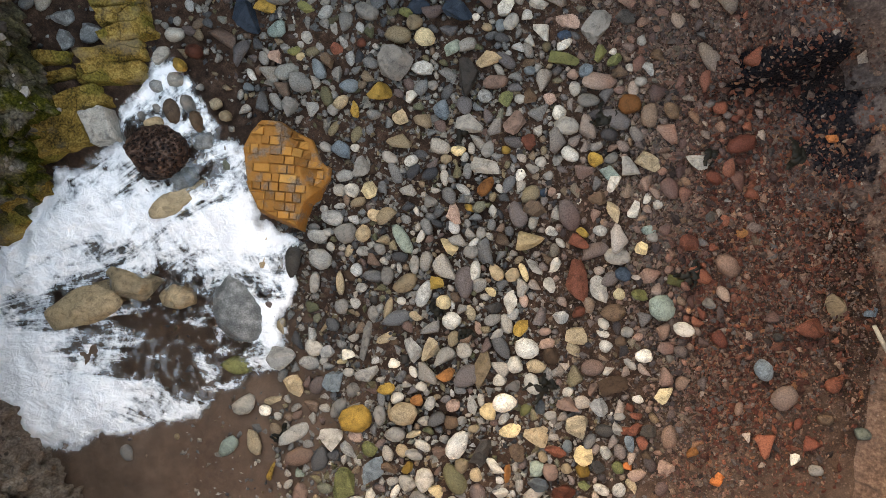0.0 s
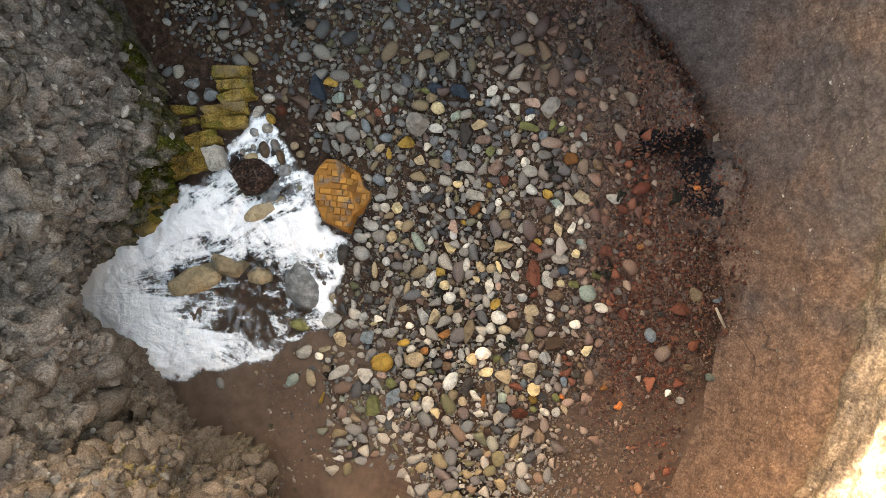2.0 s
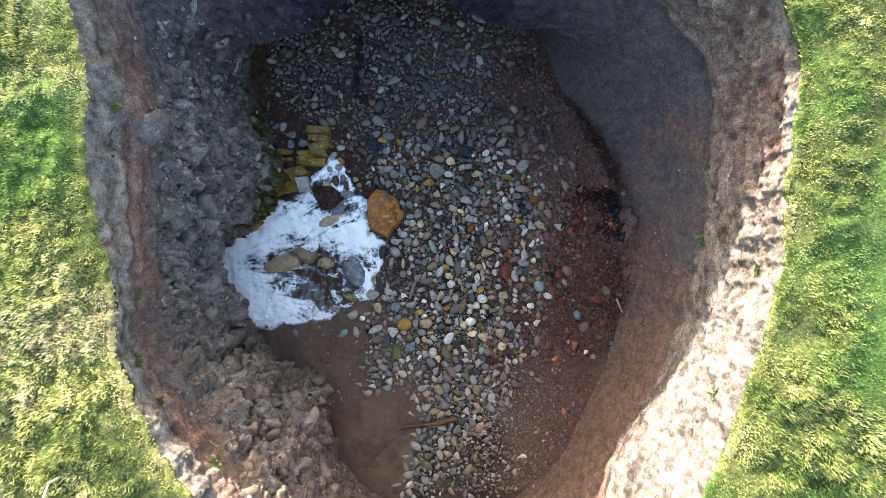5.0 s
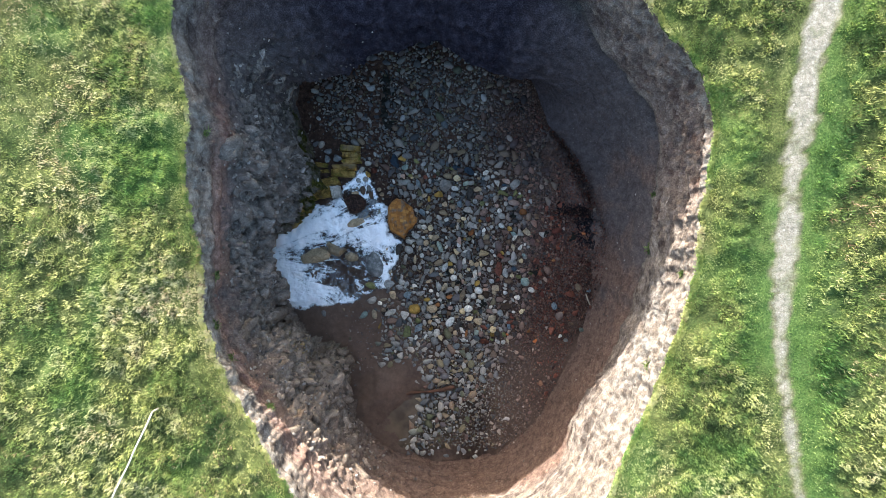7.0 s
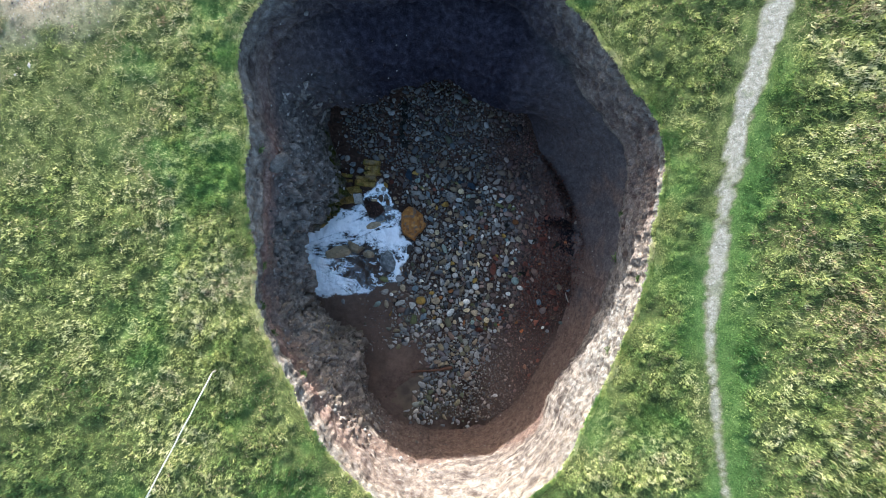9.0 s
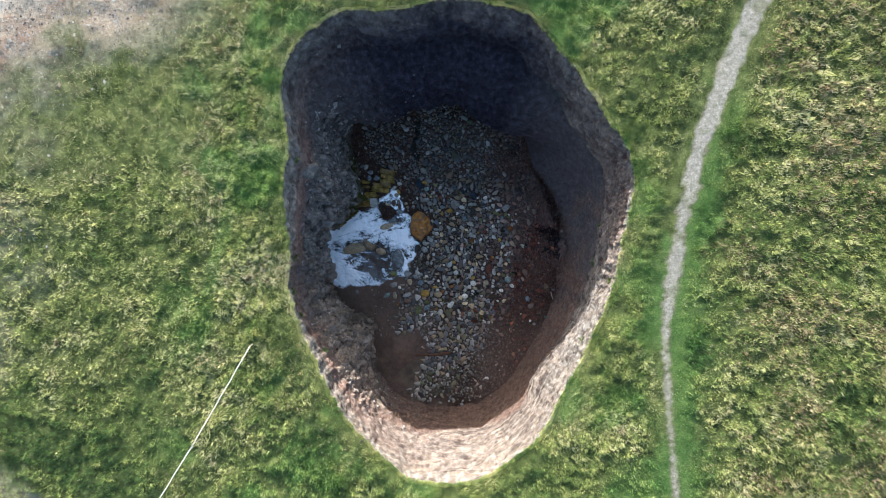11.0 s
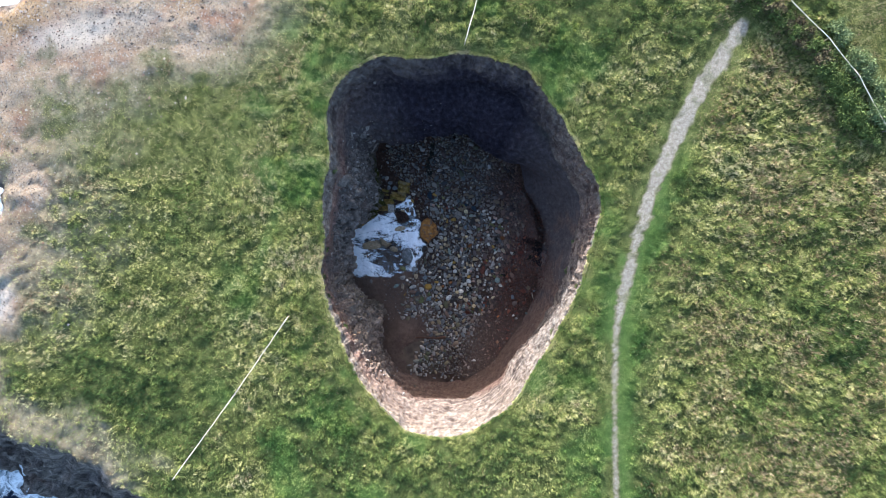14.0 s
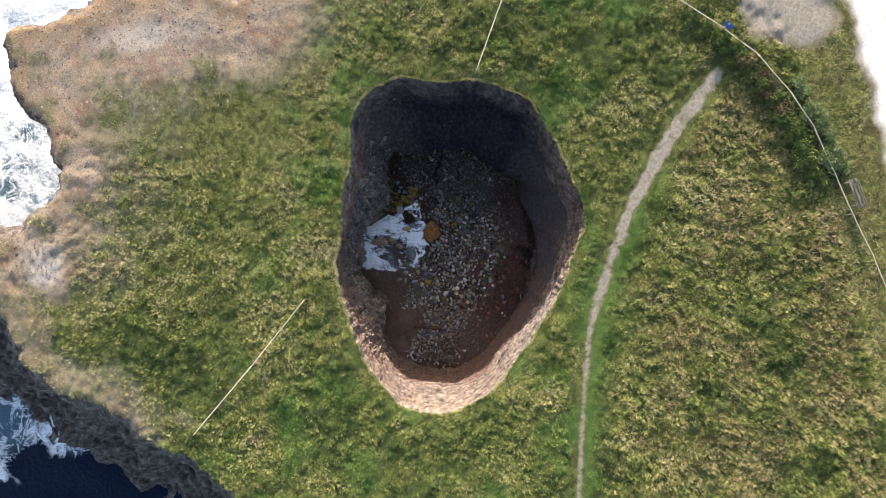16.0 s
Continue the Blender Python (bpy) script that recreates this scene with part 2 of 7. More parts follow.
def mat_blades():
    m = Nodes("grass_blades")
    tint = m.attribute("tint")
    mix = m.math("ADD", tint, m.math("MULTIPLY", m.math("SUBTRACT", m.island(), 0.5), 0.16))
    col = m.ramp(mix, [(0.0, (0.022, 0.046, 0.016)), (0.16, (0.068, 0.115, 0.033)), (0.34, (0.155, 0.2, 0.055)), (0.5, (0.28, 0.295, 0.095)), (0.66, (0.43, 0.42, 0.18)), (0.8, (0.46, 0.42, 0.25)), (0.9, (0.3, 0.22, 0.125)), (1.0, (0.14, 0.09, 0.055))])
    col = m.mix(m.attribute("lush"), col, m.ramp(m.island(), [(0.0, (0.045, 0.115, 0.025)), (1.0, (0.13, 0.25, 0.055))]))
    m.bsdf.inputs["Roughness"].default_value = 0.7
    m.link(col, m.bsdf.inputs["Base Color"])
    glow = m.nt.nodes.new("ShaderNodeBsdfTranslucent")
    m.link(col, glow.inputs[0])
    both = m.nt.nodes.new("ShaderNodeMixShader")
    both.inputs[0].default_value = 0.3
    m.link(m.bsdf.outputs[0], both.inputs[1])
    m.link(glow.outputs[0], both.inputs[2])
    m.link(both.outputs[0], m.nt.nodes["Material Output"].inputs[0])
    return m.mat


STONE_TONES = {
    "grey": (0.24, 0.229, 0.21), "blue": (0.120, 0.142, 0.154), "pale": (0.37, 0.352, 0.316), "white": (0.528, 0.492, 0.432), "cream": (0.444, 0.348, 0.204),
    "tan": (0.288, 0.222, 0.144), "red": (0.115, 0.042, 0.028), "pink": (0.276, 0.186, 0.150), "rust": (0.2, 0.085, 0.032), "green": (0.12, 0.12, 0.05),
    "dark": (0.042, 0.038, 0.035), "brown": (0.095, 0.062, 0.042), "orange": (0.4, 0.13, 0.045), "navy": (0.03, 0.045, 0.065), "teal": (0.172, 0.207, 0.178), "ochre": (0.25, 0.155, 0.04),
}


def mat_stone(name):
    r, g, b = STONE_TONES[name]
    m = Nodes("stone_" + name)
    tex = m.nt.nodes.new("ShaderNodeTexCoord")
    obj = tex.outputs["Object"]
    fine, mid = m.noise(60, 5, 0.7), m.noise(11, 4, 0.6, None, 0.6)
    r, g, b = r * 1.1, g * 1.1, b * 1.1
    base = m.ramp(m.mix(0.4, mid, fine), [(0.34, (r * 0.4, g * 0.39, b * 0.4)), (0.5, (r, g, b)), (0.68, (min(1, r * 1.45), min(1, g * 1.4), min(1, b * 1.38)))])
    vary = m.ramp(m.per_object(), [(0.0, (0.38, 0.36, 0.35)), (0.25, (0.85, 0.82, 0.78)), (0.5, (1.15, 1.08, 0.98)), (0.75, (0.8, 0.84, 0.87)), (1.0, (1.4, 1.33, 1.22))])
    body = m.mix(1.0, base, vary, "MULTIPLY")
    vein = m.ramp(m.noise(5, 3, 0.5, None, 1.8), [(0.485, 0.0), (0.5, 0.5), (0.515, 0.0)])
    body = m.mix(m.math("MULTIPLY", vein, m.ramp(m.per_object(), [(0.55, 0.0), (0.6, 1.0)])), body, (min(1, r * 1.8), min(1, g * 1.8), min(1, b * 1.8)))
    speck = m.ramp(m.noise(140, 2, 0.6), [(0.34, 0.55), (0.5, 1.0), (0.66, 1.35)])
    body = m.mix(m.ramp(m.per_object(), [(0.2, 0.2), (0.6, 0.9)]), body, m.mix(1.0, body, speck, "MULTIPLY"))
    m.bump(m.mix(0.5, fine, mid), 0.02, 0.8)
    return m.done(body, 0.68)


def mat_pebbles(name, wet):
    """Loose shingle of every colour, redder to the east."""
    m = Nodes(name)
    k = m.island()
    cool = m.ramp(k, [(0.0, (0.04, 0.04, 0.041)), (0.18, (0.16, 0.153, 0.138)), (0.36, (0.25, 0.22, 0.178)), (0.5, (0.36, 0.315, 0.25)), (0.62, (0.115, 0.122, 0.12)), (0.74, (0.13, 0.08, 0.062)), (0.84, (0.25, 0.185, 0.11)), (0.93, (0.085, 0.085, 0.045)), (1.0, (0.45, 0.42, 0.37))])
    warm = m.ramp(k, [(0.0, (0.03, 0.022, 0.02)), (0.25, (0.1, 0.034, 0.024)), (0.45, (0.2, 0.075, 0.046)), (0.6, (0.06, 0.052, 0.05)), (0.72, (0.2, 0.12, 0.085)), (0.88, (0.1, 0.096, 0.094)), (0.96, (0.22, 0.1, 0.05)), (1.0, (0.3, 0.25, 0.21))])
    east = m.ramp(m.math("ADD", m.math("MULTIPLY", m.axis(0), 0.2), m.math("MULTIPLY", m.math("SUBTRACT", m.noise(0.8, 2), 0.5), 0.8)), [(0.25, 0.0), (0.72, 1.0)])
    cool = m.mix(1.0, cool, (0.94, 0.99, 1.06), "MULTIPLY")
    body = m.mix(east, cool, warm)
    fine = m.noise(70, 4, 0.65)
    body = m.mix(0.75, body, m.ramp(fine, [(0.34, 0.42), (0.66, 1.4)]), "MULTIPLY")
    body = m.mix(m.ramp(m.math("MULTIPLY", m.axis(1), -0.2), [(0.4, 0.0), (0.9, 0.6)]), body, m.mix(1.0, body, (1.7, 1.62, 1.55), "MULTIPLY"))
    # shade over the northern floor, multiplied into the stones' colour
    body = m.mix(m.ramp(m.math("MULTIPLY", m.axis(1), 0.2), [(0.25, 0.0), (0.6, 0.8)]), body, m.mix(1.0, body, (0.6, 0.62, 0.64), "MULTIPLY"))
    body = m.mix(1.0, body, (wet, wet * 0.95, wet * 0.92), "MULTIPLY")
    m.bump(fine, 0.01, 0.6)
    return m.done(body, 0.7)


def mat_foam():
    """White water: thick froth torn into lace and streaks, thin clear water between."""
    m = Nodes("foam")
    d = m.attribute("froth")
    swirl = m.noise(1.3, 8, 0.66, None, 1.2)
    speck = m.noise(15, 4, 0.65, None, 0.6)
    way = m.nt.nodes.new("ShaderNodeCombineXYZ")
    m.link(m.math("MULTIPLY", m.attribute("bearing"), 11.0), way.inputs[0])
    m.link(m.math("MULTIPLY", m.attribute("run"), 0.6), way.inputs[1])
    streak = m.noise(1.0, 7, 0.68, way.outputs[0], 1.0)
    web = m.ramp(m.voronoi(2.6, "DISTANCE_TO_EDGE", "Distance", m.warped(1.1)), [(0.0, 1.0), (0.13, 0.0)])
    lace = m.math("MAXIMUM", web, m.math("MULTIPLY", m.ramp(m.voronoi(7.0, "DISTANCE_TO_EDGE", "Distance", m.warped(0.5)), [(0.0, 1.0), (0.2, 0.0)]), 0.75))
    k = m.math("ADD", m.math("ADD", m.math("MULTIPLY", m.math("SUBTRACT", swirl, 0.5), 2.2), m.math("MULTIPLY", m.math("SUBTRACT", streak, 0.5), 2.4)), m.math("ADD", d, m.math("ADD", m.math("MULTIPLY", lace, 0.2), m.math("MULTIPLY", m.math("SUBTRACT", speck, 0.5), 0.6))))
    rim = m.ramp(m.math("ADD", m.attribute("shore"), m.math("MULTIPLY", m.math("SUBTRACT", m.noise(4, 5, 0.6), 0.5), 0.3)), [(0.44, 0.0), (0.56, 1.0)])
    cover = m.math("MULTIPLY", rim, m.ramp(k, [(0.22, 0.0), (0.42, 0.28), (0.56, 0.72), (0.74, 1.0)]))
    m.bump(m.mix(0.45, m.mix(0.5, swirl, streak), m.noise(9, 5, 0.6, None, 0.8)), 0.14, 0.9)
    m.done(m.ramp(k, [(0.35, (0.6, 0.65, 0.68)), (0.7, (0.84, 0.86, 0.87)), (1.0, (0.96, 0.965, 0.97))]), 0.6)
    clear = m.nt.nodes.new("ShaderNodeBsdfTransparent")
    clear.inputs[0].default_value = (0.78, 0.78, 0.78, 1)
    gloss = m.nt.nodes.new("ShaderNodeBsdfGlossy")
    gloss.inputs["Roughness"].default_value = 0.12
    thin = m.nt.nodes.new("ShaderNodeMixShader")
    m.link(m.math("MULTIPLY", rim, 0.07), thin.inputs[0])
    m.link(clear.outputs[0], thin.inputs[1])
    m.link(gloss.outputs[0], thin.inputs[2])
    edge = m.nt.nodes.new("ShaderNodeMixShader")
    none = m.nt.nodes.new("ShaderNodeBsdfTransparent")
    m.link(rim, edge.inputs[0])
    m.link(none.outputs[0], edge.inputs[1])
    m.link(thin.outputs[0], edge.inputs[2])
    both = m.nt.nodes.new("ShaderNodeMixShader")
    m.link(cover, both.inputs[0])
    m.link(edge.outputs[0], both.inputs[1])
    m.link(m.bsdf.outputs[0], both.inputs[2])
    m.link(both.outputs[0], m.nt.nodes["Material Output"].inputs[0])
    return m.mat


def mat_sea():
    m = Nodes("sea")
    swirl = m.noise(0.22, 7, 0.6, None, 1.0)
    thread = m.math("ABSOLUTE", m.math("SUBTRACT", m.noise(0.55, 6, 0.62, None, 1.6), 0.5))
    fine = m.math("ABSOLUTE", m.math("SUBTRACT", m.noise(1.7, 5, 0.62, None, 1.3), 0.5))
    web = m.math("MAXIMUM", m.ramp(thread, [(0.0, 0.9), (0.045, 0.0)]), m.math("MULTIPLY", m.ramp(fine, [(0.0, 0.8), (0.07, 0.0)]), m.ramp(swirl, [(0.4, 0.1), (0.55, 1.0)])))
    surf = m.attribute("surf")
    k = m.math("ADD", m.math("ADD", m.math("MULTIPLY", m.math("SUBTRACT", swirl, 0.5), 2.6), m.math("MULTIPLY", surf, 1.0)), m.math("MULTIPLY", m.math("MULTIPLY", web, 0.6), m.ramp(surf, [(0.1, 0.0), (0.3, 1.0)])))
    cover = m.ramp(k, [(0.35, 0.0), (0.6, 0.55), (0.95, 1.0)])
    body = m.mix(cover, m.mix(m.ramp(surf, [(0.3, 0.0), (0.7, 1.0)]), (0.003, 0.008, 0.022), (0.1, 0.17, 0.2)), (0.72, 0.75, 0.76))
    m.bump(m.mix(0.5, swirl, m.noise(3.5, 5, 0.6)), 0.25, 0.6)
    return m.done(body, m.ramp(cover, [(0.0, 0.15), (1.0, 0.8)]))


def mat_plain(name, colour, rough=0.8, scale=30.0, depth=0.01, metal=0.0, spread=0.5):
    m = Nodes(name)
    n = m.mix(0.5, m.noise(scale, 5, 0.65), m.noise(scale * 0.15, 3))
    r, g, b = colour
    col = m.ramp(n, [(0.25, (r * (1 - spread), g * (1 - spread), b * (1 - spread))), (0.75, (min(1, r * (1 + spread)), min(1, g * (1 + spread)), min(1, b * (1 + spread))))])
    m.bsdf.inputs["Metallic"].default_value = metal
    m.bump(n, depth)
    return m.done(col, rough)


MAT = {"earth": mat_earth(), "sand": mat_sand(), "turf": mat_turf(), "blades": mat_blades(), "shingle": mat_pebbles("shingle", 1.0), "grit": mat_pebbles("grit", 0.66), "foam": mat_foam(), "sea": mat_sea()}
for tone in STONE_TONES:
    MAT[tone] = mat_stone(tone)
MAT["rope"] = mat_plain("rope", (0.55, 0.5, 0.42), 0.85, 200, 0.004)
MAT["wood"] = mat_plain("weathered_wood", (0.3, 0.26, 0.2), 0.85, 40, 0.006)
MAT["log"] = mat_plain("sodden_wood", (0.1, 0.05, 0.03), 0.7, 30, 0.012)
MAT["kelp"] = mat_plain("kelp", (0.012, 0.011, 0.008), 0.35, 20, 0.004)

# ---- the land ----
def smooth(a, b, x):
    k = np.clip((x - a) / (b - a), 0, 1)
    return k * k * (3 - 2 * k)


LATTICE = np.random.default_rng(11).permutation(512)
LATTICE = np.r_[LATTICE, LATTICE]
SLOPES = np.random.default_rng(12).normal(size=(512, 3))
SLOPES /= np.linalg.norm(SLOPES, axis=1)[:, None]


def gradient_noise(x, y, z):
    """Smooth noise on a lattice of 1, from about -1 to 1, for whole arrays."""
    x, y, z = np.broadcast_arrays(np.asarray(x, float), y, z)
    i, j, k = [np.floor(v).astype(int) for v in (x, y, z)]
    fx, fy, fz = x - i, y - j, z - k
    wx, wy, wz = [f * f * f * (f * (f * 6 - 15) + 10) for f in (fx, fy, fz)]
    total = 0.0
    for di in (0, 1):
        for dj in (0, 1):
            for dk in (0, 1):
                h = LATTICE[(LATTICE[(LATTICE[(i + di) & 511] + j + dj) & 511] + k + dk) & 511]
                dot = SLOPES[h, 0] * (fx - di) + SLOPES[h, 1] * (fy - dj) + SLOPES[h, 2] * (fz - dk)
                total = total + dot * (wx if di else 1 - wx) * (wy if dj else 1 - wy) * (wz if dk else 1 - wz)
    return total * 1.5


def rough(x, y, z, size, octaves=4):
    """Fractal noise about 0, of that size in metres."""
    total, gain, f = 0.0, 1.0, 1.0 / size
    for o in range(octaves):
        total = total + gain * gradient_noise(x * f + 17.3 * o, y * f - 9.1 * o, np.asarray(z) * f + 4.7 * o)
        gain, f = gain * 0.52, f * 2.1
    return total


def ridged(x, y, z, octaves=4):
    total, gain, f = 0.0, 1.0, 1.0
    for o in range(octaves):
        total = total + gain * (1 - 2.2 * np.abs(gradient_noise(x * f + 5.3 * o, y * f, z * f - 3.1 * o)))
        gain, f = gain * 0.5, f * 2.1
    return total


def lumps(x, y, z, size):
    """Rounded lumps, 1 at their middles and 0 between them."""
    x, y, z = x / size, y / size, z / size
    i, j, k = [np.floor(v).astype(int) for v in (x, y, z)]
    best = np.full(np.shape(x), 9.0)
    for di in (-1, 0, 1):
        for dj in (-1, 0, 1):
            for dk in (-1, 0, 1):
                h = LATTICE[(LATTICE[(LATTICE[(i + di) & 511] + j + dj) & 511] + k + dk) & 511]
                jx, jy, jz = SLOPES[h, 0], SLOPES[h, 1], SLOPES[h, 2]
                best = np.minimum(best, (i + di + 0.5 + 0.45 * jx - x) ** 2 + (j + dj + 0.5 + 0.45 * jy - y) ** 2 + (k + dk + 0.5 + 0.45 * jz - z) ** 2)
    return np.clip(1 - 1.15 * np.sqrt(best), -0.2, 1)


def mesh_of(name, verts, faces, material, attributes=(), shade=True):
    """A mesh from arrays of vertices and of triangles or quads."""
    me = bpy.data.meshes.new(name)
    verts, faces = np.asarray(verts, np.float32), np.asarray(faces, np.int32)
    n, k = faces.shape
    me.vertices.add(len(verts))
    me.vertices.foreach_set("co", verts.ravel())
    me.loops.add(n * k)
    me.loops.foreach_set("vertex_index", faces.ravel())
    me.polygons.add(n)
    me.polygons.foreach_set("loop_start", np.arange(0, n * k, k, dtype=np.int32))
    me.polygons.foreach_set("use_smooth", np.full(n, shade))
    for key, values in attributes:
        me.attributes.new(key, "FLOAT", "POINT").data.foreach_set("value", np.asarray(values, np.float32).ravel())
    me.update(calc_edges=True)
    me.materials.append(material)
    return me


def grid_faces(rows, cols, wrap=False):
    i, j = np.meshgrid(np.arange(rows - 1), np.arange(cols if wrap else cols - 1), indexing="ij")
    a, b = i * cols + j, i * cols + (j + 1) % cols
    return np.stack([a, b, b + cols, a + cols], -1).reshape(-1, 4)


def turf_level(x, y):
    """Height of the clifftop: flat in the west, rising gently to the east."""
    return 4.85 + 0.055 * (x + 10) + 0.055 * np.sqrt((x + 10) ** 2 + 9)


def beach_level(x, y):
    """Height of the shingle in the hole: a hollow where the sea comes in, rising to the east."""
    z = -0.348 + 0.185 * x + 0.066 * y + 0.0058 * x * x - 0.0105 * x * y + 0.0117 * y * y
    return z - 0.35 * np.exp(-(((x + 3.2) / 1.9) ** 2 + ((y + 0.9) / 1.7) ** 2))


# The plan of the hole, every 15 degrees from east round by north.
STEP = 15
RIM = [6.1, 6.61, 7.28, 7.4, 8.07, 9.0, 9.24, 9.2, 9.91, 9.34, 7.34, 6.72, 6.25, 6.29, 6.47, 6.8, 7.38, 8.13, 8.69, 8.21, 7.38, 6.49, 6.06, 5.98]
FOOT = [4.15, 4.3, 4.5, 5.0, 5.9, 6.9, 7.3, 7.5, 7.5, 6.45, 5.15, 5.25, 5.65, 5.95, 6.0, 5.5, 6.2, 7.2, 7.4, 7.0, 6.3, 5.5, 5.0, 4.5]
# How the side leans: below 1 a scree under a steep top, above 1 a steep foot under a sloping top.
LEAN = [0.36, 0.36, 0.42, 0.6, 0.8, 1.2, 1.3, 1.3, 1.3, 1.2, 1.6, 1.9, 1.5, 1.2, 1.1, 1.3, 1.2, 1.2, 1.5, 1.0, 0.6, 0.45, 0.38, 0.36]


def around(values, deg):
    """The value of a plan at an angle, smoothly between its steps."""
    n = len(values)
    v = np.asarray(values, float)
    k = np.asarray(deg, float) / STEP
    i = np.floor(k).astype(int)
    f = k - i
    a, b, c, d = v[(i - 1) % n], v[i % n], v[(i + 1) % n], v[(i + 2) % n]
    return b + 0.5 * f * (c - a + f * (2 * a - 5 * b + 4 * c - d + f * (3 * (b - c) + d - a)))


def bell(deg, centre, width):
    d = (np.asarray(deg) - centre + 180) % 360 - 180
    return np.exp(-((d / width) ** 2))


def rim_radius(deg):
    r = around(RIM, deg)
    t = np.radians(deg)
    return r + 0.11 * rough(6 * np.cos(t), 6 * np.sin(t), 3, 1.2) + 0.07 * (1 - 0.75 * bell(deg, 325, 45)) * rough(6 * np.cos(t), 6 * np.sin(t), 9, 0.4, 3)


TURNS = 1440
DEG = np.arange(TURNS) * 360 / TURNS
RIM_R = rim_radius(DEG)


SIDE = []


def hollow_shade(x, y):
    """Shade of the undercut hollow at the eastern scree's foot, painted in black."""
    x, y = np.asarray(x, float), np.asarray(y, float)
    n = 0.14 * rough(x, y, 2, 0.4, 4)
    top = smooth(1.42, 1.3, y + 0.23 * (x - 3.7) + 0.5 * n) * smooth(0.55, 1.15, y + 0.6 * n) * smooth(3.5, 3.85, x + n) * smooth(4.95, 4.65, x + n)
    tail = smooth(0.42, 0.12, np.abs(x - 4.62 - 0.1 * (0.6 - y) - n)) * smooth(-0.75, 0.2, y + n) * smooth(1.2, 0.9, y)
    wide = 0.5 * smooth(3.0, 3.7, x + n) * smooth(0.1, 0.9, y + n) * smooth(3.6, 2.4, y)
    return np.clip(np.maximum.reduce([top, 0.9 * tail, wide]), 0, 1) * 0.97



def low_and_high(deg, foot):
    """Heights of the foot and of the rim along the plan."""
    c, s = np.cos(np.radians(deg)), np.sin(np.radians(deg))
    rim = np.interp(deg % 360, np.r_[DEG, 360], np.r_[RIM_R, RIM_R[0]])
    return beach_level(foot * c, foot * s) - 0.1, turf_level(rim * c, rim * s) - 0.03, rim


def seam_of(deg):
    """Level of the grey seam in the eastern side, as a share of its height, and how far the lip stands in from the rim."""
    d = (np.asarray(deg) + 180) % 360 - 180
    at = [-75, -55, -40, -20, -5, 12, 28, 45, 56, 70, 90]
    share = np.interp(d, at, [0.4, 0.42, 0.42, 0.44, 0.5, 0.55, 0.6, 0.66, 0.7, 0.72, 0.72])
    inset = np.interp(d, at, [0.9, 0.7, 0.36, 0.2, 0.24, 0.38, 0.55, 0.65, 0.6, 0.9, 1.0])
    return share, inset


def east_slope(x, y):
    """Height of the eastern scree above the beach, before it turns steep."""
    deg = np.degrees(np.arctan2(y, x))
    r = np.hypot(x, y)
    foot = around(FOOT, deg % 360)
    low, high, rim = low_and_high(deg, foot)
    share, inset = seam_of(deg)
    lean = around(LEAN, deg % 360)
    k = np.clip((r - foot) / (rim - inset + 0.08 - foot), 0, 1)
    return low + (high - low) * share * k ** (1 / lean)


def terraces(x, y):
    """The slumped steps at the foot of the eastern scree: height to add to the slope."""
    n = 0.16 * rough(x, y, 33, 0.6, 4)
    inner = smooth(3.3, 3.75, x + n) * smooth(5.2, 4.6, np.hypot(x, y) + n)
    low_step = 0.32 * smooth(0.98, 1.1, y + 0.5 * n + 0.1 * (x - 3.8))
    bank = 3.83 + 0.27 * np.clip(y - 1.1, 0, 1.6) - 0.22 * smooth(2.6, 3.1, y) + 0.9 * n
    high_step = 0.36 * smooth(0.0, 0.13, x - bank) * smooth(0.9, 1.2, y)
    top_step = 0.4 * smooth(2.95, 3.12, y + 1.2 * n - 0.55 * np.clip(x - 3.9, -0.6, 0.5))
    hollow = 0.2 * smooth(0.55, 0.9, y + n) * smooth(1.12, 0.98, y + 0.5 * n) * smooth(3.4, 3.8, x)
    return inner * (low_step + high_step + top_step * smooth(3.1, 3.5, x + n) - hollow)


def scree_level(x, y):
    return np.maximum(east_slope(x, y), beach_level(x, y) - 0.03) + 0.07 * rough(x, y, 0, 1.4, 3) + 0.045 * rough(x, y, 5, 0.22, 4) + terraces(x, y)


